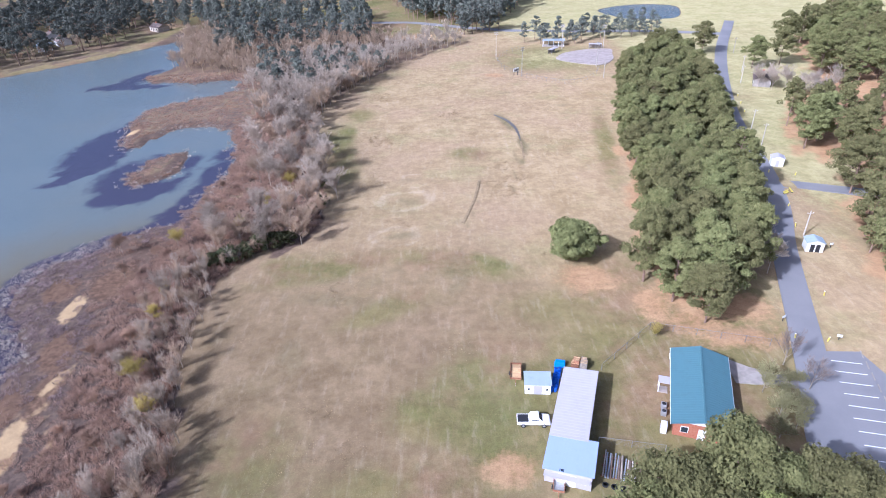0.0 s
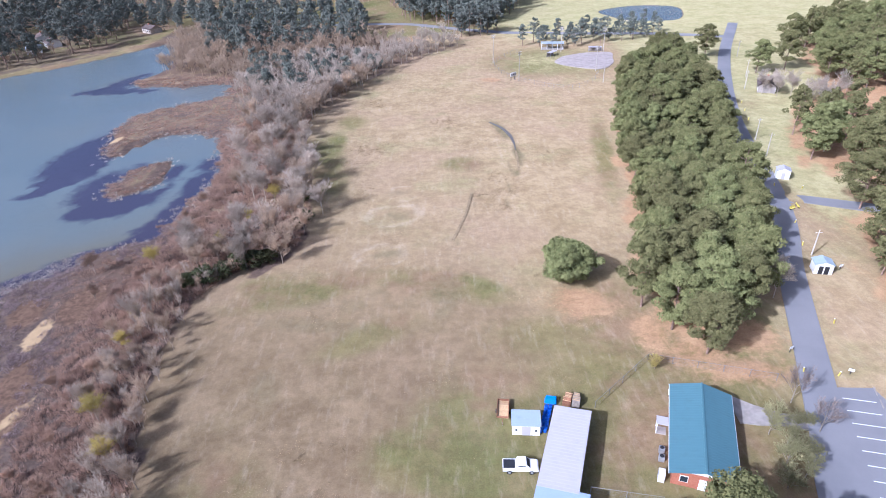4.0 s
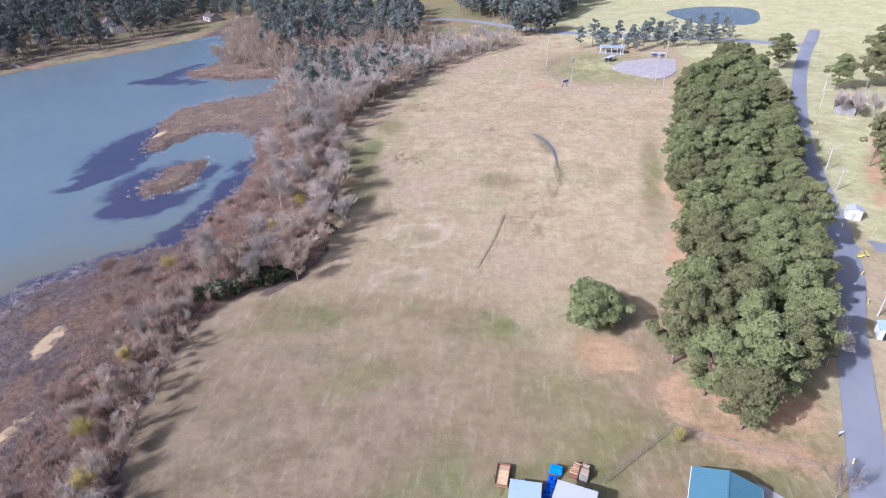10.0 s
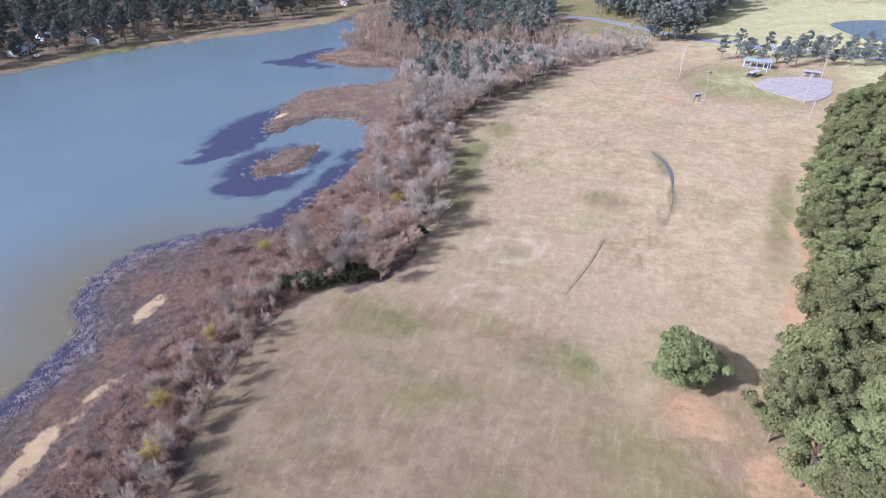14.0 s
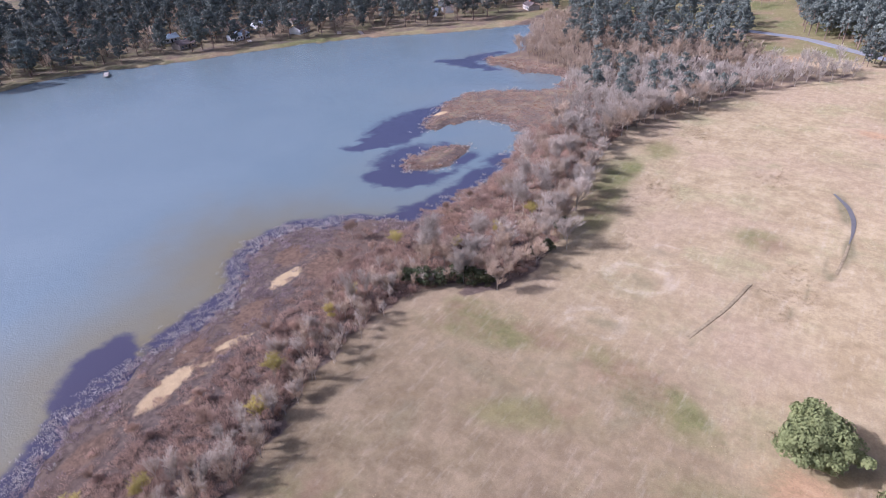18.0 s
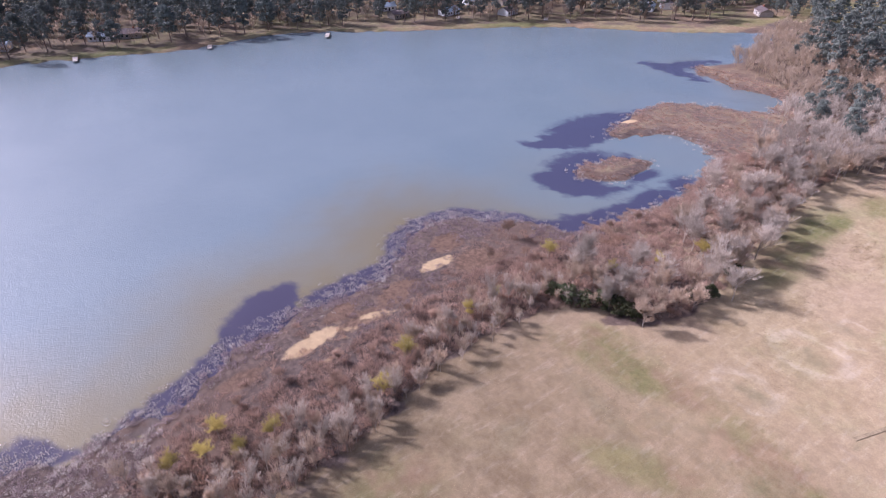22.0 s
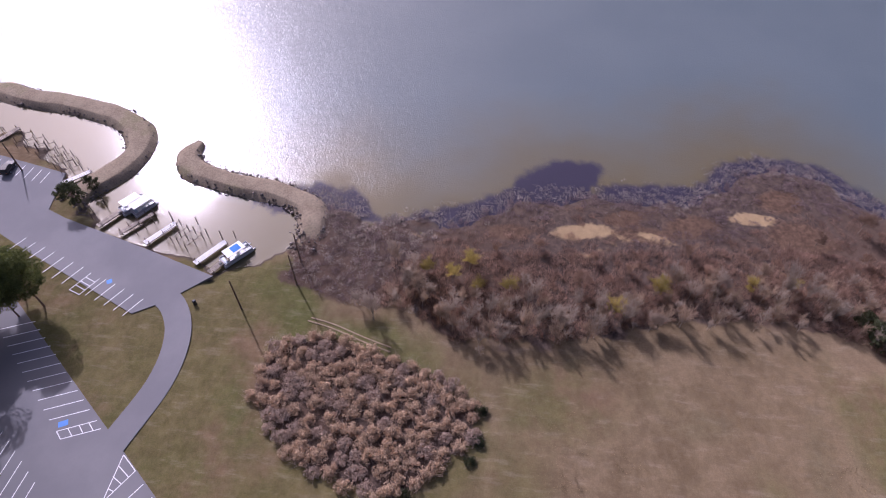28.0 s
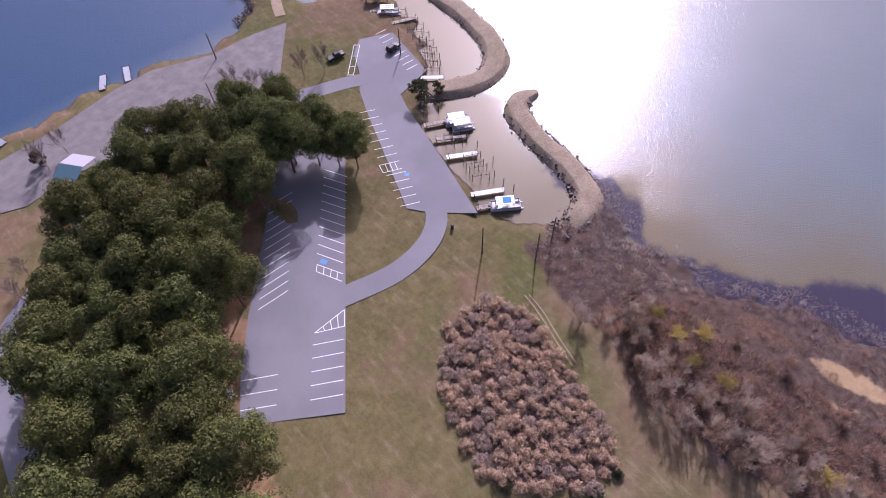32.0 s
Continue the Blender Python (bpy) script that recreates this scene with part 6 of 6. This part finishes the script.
# ================= marina =================
def berm(name, line, label, half=3.3, top=0.85):
    """A bank swept along a line, with a flat gravel top and sloping sides."""
    ln = smooth_line(line, 1.5)
    tan = np.gradient(ln, axis=0)
    tan /= np.linalg.norm(tan, axis=1)[:, None]
    nr = np.stack([-tan[:, 1], tan[:, 0]], 1)
    prof = [(-half - 2.2, -2.6), (-half, -0.85), (-half + 1.3, top - 0.1), (-half + 1.8, top), (half - 1.8, top), (half - 1.3, top - 0.1), (half, -0.85), (half + 2.2, -2.6)]
    n, k = len(ln), len(prof)
    V = []
    for i in range(n):
        taper = min(1.0, 0.35 + 0.22 * (n - 1 - i))
        for o, z in prof:
            w = o * taper * (1 + 0.07 * math.sin(i * 0.7 + o))
            V.append((ln[i][0] + nr[i][0] * w, ln[i][1] + nr[i][1] * w, z - (1 - taper) * 0.9 - max(0.0, 0.34 * (4 - i)) + 0.06 * math.sin(i * 1.3 + o * 2)))
    F = [(i * k + j, i * k + j + 1, (i + 1) * k + j + 1, (i + 1) * k + j) for i in range(n - 1) for j in range(k - 1)]
    F.append(tuple((n - 1) * k + j for j in range(k)))
    ob = mesh_obj(name, V, F, GRAVEL_TOP, smooth=True)
    tagged(ob, label, "breakwater", kind="structure")
    return ln, nr


def rocks_along(lines, seed, label, half=3.3):
    base = bmesh.new()
    bmesh.ops.create_icosphere(base, subdivisions=1, radius=1.0)
    tri = np.array([[v.index for v in f.verts] for f in base.faces])
    co = np.array([v.co[:] for v in base.verts])
    base.free()
    rg = np.random.RandomState(seed)
    VV, FF, n = [], [], 0
    for ln, nr in lines:
        for i in range(len(ln) - 3):
            for s in (-1, 1):
                for k in range(15):
                    o = s * (half - rg.uniform(-0.3, 1.7)) * min(1.0, 0.35 + 0.22 * (len(ln) - 1 - i))
                    r = rg.uniform(0.14, 0.36)
                    t = (half - abs(o)) / 1.5
                    c = np.array([ln[i][0] + nr[i][0] * o + rg.normal(scale=0.5), ln[i][1] + nr[i][1] * o + rg.normal(scale=0.5), -0.95 + 1.35 * min(1, max(0, t))])
                    sh_ = co * rg.uniform(0.6, 1.2, 3) * r * (1 + 0.25 * rg.normal(size=(len(co), 1)))
                    VV.append(sh_ + c)
                    FF.append(tri + n)
                    n += len(co)
    ob = new("riprap", tri_mesh("riprap", np.concatenate(VV), np.concatenate(FF), ROCK))
    tagged(ob, label, "rocks", kind="stuff")


B1 = berm("breakwater", [(-56, 6), (-63, 5.5), (-68.5, 2.5), (-71.6, -6), (-73, -16), (-76, -25.5), (-80.5, -28.6), (-85, -27.5)], "curved earth breakwater with a gravel top")
B2 = berm("breakwater", [(-62, -47.5), (-68, -45.5), (-75, -41.5), (-82, -41), (-88, -45), (-92.5, -53), (-95.3, -66), (-96.6, -79), (-100, -89)], "curved earth breakwater with a gravel top", 3.6)
B3 = berm("breakwater", [(-79, -89), (-84, -90.5), (-90, -92.5), (-97, -95)], "short earth breakwater at the marina mouth", 3.0)
rocks_along((B1, B2, B3), 17, "brown riprap rocks along the breakwaters")
ln = smooth_line([(-46, -108), (-53, -112), (-54.5, -120), (-53.5, -132), (-55, -144)], 1.5)
nr = np.stack([np.ones(len(ln)) * 0.0, np.ones(len(ln)) * -0.4], 1)
rocks_along(((ln, nr),), 18, "brown riprap rocks round the point")


def dock(a, b, width, label, mat=None, posts=True):
    a, b = np.array(a, float), np.array(b, float)
    d = b - a
    l = float(np.hypot(*d))
    t = empty("dock", pose(a[0], a[1], 0, 0, 0, math.degrees(math.atan2(d[1], d[0]))), label, "dock", "docks in the marina")
    n = int(l / 0.5)
    for k in range(n):
        boxed("plank", (l * k / n, -width / 2, 0.02, l * (k + 1) / n - 0.03, width / 2, 0.09), mat or WOOD, t)
    for s in (-1, 1):
        boxed("stringer", (0, s * (width / 2 - 0.12) - 0.05, -0.16, l, s * (width / 2 - 0.12) + 0.05, 0.018), WOOD, t)
    if posts:
        for x in np.linspace(0.6, l - 0.2, max(2, int(l / 2.5))):
            for s in (-1, 1):
                rodded("piling", (x, s * (width / 2 + 0.08), -2.5), (x, s * (width / 2 + 0.08), 0.7), 0.08, POLE_WOOD, t, sides=6)
    return t


WHITE_PLANK = paint("white_dock_board", (0.78, 0.76, 0.72), 0.7)
for a, b, w, m in (((-49.6, -14.5), (-55.9, -10.5), 1.3, WHITE_PLANK), ((-53.3, -26.5), (-59.4, -22.6), 1.3, WHITE_PLANK), ((-56.5, -38.1), (-61.8, -35.2), 1.2, WOOD), ((-55, -32.8), (-61.6, -28.2), 1.0, WOOD),
                   ((-67.6, -52.0), (-72.0, -47.9), 1.2, WHITE_PLANK), ((-47.8, -10.9), (-51.8, -8.6), 1.2, WOOD), ((-77.2, -75.6), (-84.2, -72.7), 1.3, WOOD), ((-76, -84.3), (-79.8, -84.0), 1.2, WOOD)):
    dock(a, b, w, "weathered grey plank dock on pilings" if m is WOOD else "white boarded dock on pilings", m)
for a, b in (((-5, -106.5), (-7.5, -112)), ((-11.5, -105), (-13.5, -111)), ((21, -104), (23, -110))):
    dock(a, b, 1.6, "grey floating dock at the boat ramp", STEEL)


def slip(x, y, turn, n=3):
    """Bare boat-slip frame: piles joined by bars."""
    t = empty("boat_slip", pose(x, y, 0, 0, 0, turn), "empty boat slip of dark piles and cross bars", "boat slip", "empty boat slips")
    for i in range(n):
        for s in (0, 2.6):
            rodded("piling", (i * 2.0, s, -2.5), (i * 2.0, s, 1.4), 0.075, POLE_WOOD, t, sides=6)
        rodded("crossbar", (i * 2.0, 0, 0.55), (i * 2.0, 2.6, 0.55), 0.045, POLE_WOOD, t, sides=5)
    for s in (0, 2.6):
        rodded("rail", (0, s, 0.7), ((n - 1) * 2.0, s, 0.7), 0.05, POLE_WOOD, t, sides=5)


for x, y, a in ((-54.6, -21.3, 150), (-53.0, -17.6, 150), (-55.8, -29.4, 148), (-72.2, -56.5, 125), (-73.8, -59.4, 125), (-75.2, -62.4, 125), (-76.8, -66, 125), (-78, -69.5, 130), (-70.4, -53.8, 130), (-79, -77, 150)):
    slip(x, y, a)
for x, y in ((-57.3, -15), (-57.2, -12), (-57.5, -9.2), (-61.4, -28.3), (-61, -24.3), (-60.2, -18.3), (-58.6, -40.5), (-60.5, -41.5), (-62.5, -39.5)):
    p = empty("mooring_pile", pose(x, y, 0), "lone dark timber mooring pile in the marina", "piling", "mooring piles")
    rodded("pile", (0, 0, -3.0), (0, 0, 1.6), 0.09, POLE_WOOD, p, sides=7)


def pontoon_boat(x, y, turn, canopy, label, length=7.2, scale=1.0):
    t = empty("pontoon_boat", pose(x, y, WATER_Z + 0.02, 0, 0, turn) @ Matrix.Scale(scale, 4), label, "boat", "boats in the marina")
    h = length / 2
    for s in (-0.85, 0.85):
        bm = bmesh.new()
        rod(bm, (-h, s, 0.1), (h - 0.9, s, 0.1), 0.33, None, 14)
        rod(bm, (h - 0.9, s, 0.1), (h, s, 0.22), 0.33, 0.06, 14)
        part("pontoon", bm, STEEL, t)
    boxed("deck", (-h + 0.1, -1.25, 0.44, h - 0.5, 1.25, 0.54), WHITE_PAINT, t, bevel=0.03)
    for s in (-1.2, 1.2):
        boxed("side_panel", (-h + 0.3, s - 0.03, 0.56, h - 0.7, s + 0.03, 1.15), WHITE_METAL, t)
    for xx in (-h + 0.3, h - 0.7):
        boxed("end_panel", (xx - 0.03, -1.15, 0.56, xx + 0.03, 1.15, 1.1), WHITE_METAL, t)
    for xx, yy, w, d in ((-h + 0.8, 0.0, 0.7, 2.0), (h - 1.5, -0.8, 1.3, 0.6), (h - 1.5, 0.8, 1.3, 0.6), (-0.4, -0.85, 1.2, 0.55)):
        st = boxed("seat", (xx - w / 2, yy - d / 2, 0.545, xx + w / 2, yy + d / 2, 0.95), WHITE_PAINT, t, bevel=0.06)
        boxed("cushion", (xx - w / 2 + 0.05, yy - d / 2 + 0.05, 0.952, xx + w / 2 - 0.05, yy + d / 2 - 0.05, 1.02), GREY_ROOF, st, bevel=0.03)
    boxed("console", (0.1, 0.45, 0.545, 0.7, 1.05, 1.35), WHITE_PAINT, t, bevel=0.05)
    bm = bmesh.new()
    box(bm, -2.4, -1.2, 2.28, 1.6, 1.2, 2.36, bevel=0.03)
    roof = part("canopy", bm, WHITE_PAINT, t, "flat white canopy")
    boxed("panel", (-0.9, -0.8, 2.362, 0.9, 0.8, 2.39), canopy, roof, "stretched coloured cloth")
    for xx in (-2.2, 1.4):
        for s in (-1.15, 1.15):
            rodded("canopy_pole", (xx * 0.6, s, 1.1), (xx, s, 2.3), 0.025, STEEL, t, sides=6)
    boxed("outboard_motor", (-h - 0.45, -0.22, 0.2, -h + 0.08, 0.22, 1.0), DARK, t, bevel=0.06)
    return t


pontoon_boat(-53.2, -7.2, 143, CANVAS_BLUE, "white pontoon boat with a blue panel on its canopy")
pontoon_boat(-63.6, -33.7, 148, WHITE_PAINT, "white pontoon boat with a white canopy", 6.4)
pontoon_boat(-63.2, -31.4, 150, GREY_ROOF, "grey pontoon boat moored beside another", 5.6)
pontoon_boat(-80.2, -80.6, 140, BLUE_METAL, "pale blue cabin pontoon boat", 7.0)
pontoon_boat(-81, -95.2, 120, WHITE_PAINT, "white pontoon boat at the far dock", 5.5)
bh = empty("boat_house", pose(-81.3, -87.2, WATER_Z, 0, 0, 140), "open boat house with a white metal roof", "boat house")
boxed("roof", (-3.4, -1.9, 2.9, 3.4, 1.9, 3.0), WHITE_METAL, bh)
for x in (-3.1, 0, 3.1):
    for s in (-1.7, 1.7):
        rodded("post", (x, s, -2.0), (x, s, 2.9), 0.09, POLE_WOOD, bh, sides=7)
bin_ = empty("litter_bin", pose(-40.4, -10.6, 0), "dark litter bin beside the connecting lane", "litter bin")
rodded("body", (0, 0, -0.05), (0, 0, 0.95), 0.34, DARK, bin_, sides=14)
rodded("lid", (0, 0, 0.95), (0, 0, 1.1), 0.37, DARK, bin_, r1=0.2, sides=14)
bk = empty("white_crate", pose(13, -10.5, 0, 0, 0, 50), "white plastic storage box on red pine litter", "box")
boxed("body", (-0.8, -0.4, -0.05, 0.8, 0.4, 0.55), WHITE_PAINT, bk, bevel=0.05)
boxed("lid", (-0.84, -0.44, 0.552, 0.84, 0.44, 0.64), WHITE_METAL, bk, bevel=0.03)
pv = empty("ramp_pavilion", pose(11.6, -80.5, 0, 0, 0, 35), "small pavilion with a green and white roof by the ramp yard", "pavilion")
sheet_roof("roof", -4.2, -3, 0, 3, 2.7, 3.9, "x", WHITE_METAL, pv, 10, "white metal roof slope")
sheet_roof("roof", 0, -3, 4.2, 3, 3.9, 2.7, "x", TEAL_METAL, pv, 10, "teal metal roof slope")
for x in (-3.8, 3.8):
    for y in (-2.6, 2.6):
        boxed("post", (x - 0.1, y - 0.1, -0.1, x + 0.1, y + 0.1, 2.75), WHITE_PAINT, pv)
for a, b in (((-281, 251), (-276, 248)), ((-248, 292), (-243, 287)), ((-238, 299), (-230, 293)), ((-304, 110), (-297, 108)), ((-320, 50), (-312, 49)), ((-318, 8), (-311, 6)), ((-290, 170), (-283, 166))):
    dock(a, b, 2.2, "dark private pier on the far shore", WOOD)


# ================= painted lines =================
def stripe(parent, a, b, z, w=0.15, mat=None):
    a, b = np.array(a, float), np.array(b, float)
    d = (b - a) / np.hypot(*(b - a))
    n = np.array([-d[1], d[0]]) * w / 2
    q = [a + n, a - n, b - n, b + n]
    V = [(p[0], p[1], z + 0.006) for p in q] + [(p[0], p[1], z - 0.02) for p in q]
    return mesh_obj("parking_line", V, [(0, 1, 2, 3), (0, 4, 5, 1), (1, 5, 6, 2), (2, 6, 7, 3), (3, 7, 4, 0)], mat or LINE_WHITE, parent)


lots = [o for o in bpy.data.objects if o.name.startswith("parking_lot")]
lot_e, lot_s, lot_m = lots[0], lots[1], lots[2]


def rank(parent, a0, b0, a1, b1, n, z):
    """n lines from (a0, b0) to (a1, b1) in even steps."""
    for k in range(n):
        t = k / (n - 1)
        stripe(parent, np.array(a0) + (np.array(a1) - np.array(a0)) * t, np.array(b0) + (np.array(b1) - np.array(b0)) * t, z)


rank(lot_s, (3.2, 0.0), (-1.7, 3.1), (-3.2, -8.4), (-8.2, -5.4), 5, 0.14)
for a, b in (((-4.9, -10.2), (-9.9, -7.5)), ((-9.9, -7.5), (-12.0, -10.4)), ((-4.9, -10.2), (-12.0, -10.4)), ((-6.6, -9.3), (-6.9, -10.25)), ((-7.8, -8.7), (-8.6, -10.3)), ((-8.9, -8.1), (-10.3, -10.35))):
    stripe(lot_s, a, b, 0.14)
for a, b in (((-13.1, -21.3), (-15.5, -15.9)), ((-14.2, -22.6), (-16.7, -17.2)), ((-13.1, -21.3), (-14.2, -22.6)), ((-13.8, -19.8), (-14.9, -21.1)), ((-14.5, -18.4), (-15.6, -19.6)), ((-15.1, -17), (-16.2, -18.3))):
    stripe(lot_s, a, b, 0.14)
stripe(lot_s, (-15.2, -22.9), (-15.9, -21.6), 0.14, 1.0, LINE_BLUE)
rank(lot_s, (-15.8, -24.8), (-18.3, -19.3), (-30.5, -43.0), (-33.0, -37.5), 11, 0.14)
rank(lot_s, (0.2, -21.8), (-6.4, -21.5), (-15.5, -42.5), (-21.4, -42.3), 12, 0.14)
rank(lot_s, (10.3, -11.4), (4.7, -7.9), (13.2, -6.7), (8.0, -3.3), 3, 0.14)
rank(lot_m, (-47.4, -52.6), (-51.4, -50.6), (-41.6, -37.4), (-45.8, -35.4), 7, 0.145)
rank(lot_m, (-39.6, -31.6), (-43.6, -29.6), (-36.2, -22.6), (-40.1, -20.6), 5, 0.145)
for a, b in (((-40.4, -35.2), (-44.6, -33.2)), ((-39.6, -32.8), (-43.6, -30.9)), ((-40.4, -35.2), (-39.6, -32.8)), ((-41.6, -34.6), (-40.7, -32.3)), ((-42.6, -34.1), (-41.7, -31.8)), ((-43.6, -33.7), (-42.7, -31.3))):
    stripe(lot_m, a, b, 0.145)
stripe(lot_m, (-43.6, -29.0), (-42.8, -28.4), 0.145, 1.0, LINE_BLUE)
rank(lot_m, (-66.8, -56.8), (-70.4, -56.6), (-70.6, -74.6), (-74.0, -74.4), 9, 0.145)
for a, b in (((-63.4, -75.0), (-54.5, -66.0)), ((-64.5, -73.9), (-55.6, -65.0)), ((-63.4, -75.0), (-64.5, -73.9)), ((-54.5, -66.0), (-55.6, -65.0)), ((-60, -71.6), (-61.1, -70.5)), ((-57, -68.5), (-58.1, -67.4))):
    stripe(lot_m, a, b, 0.145)
rank(lot_e, (64.1, 72.2), (68.6, 71.0), (57.0, 50.0), (62.0, 48.6), 10, 0.148)
for k in range(9):
    a = np.array((69.9, 73.2)) + (np.array((63.5, 50.0)) - np.array((69.9, 73.2))) * k / 9
    b = empty("wheel_stop", pose(a[0], a[1], 0.15, 0, 0, 72), "pale concrete wheel stop at the end of a stall", "wheel stop", "wheel stops along the strip")
    boxed("bar", (-0.9, -0.09, -0.02, 0.9, 0.09, 0.13), CONCRETE, b, bevel=0.03)
for a in (0.0, 0.9):
    ribbon("wheel_track", smooth_line([(-39.5 - a * 0.8, 11 + a * 0.5), (-38.4 - a, 16), (-36.4 - a, 22), (-35 - a, 27)], 1.0), 0.26, WORN, -0.15, 0.11, "pale tyre track worn in the grass", "track")
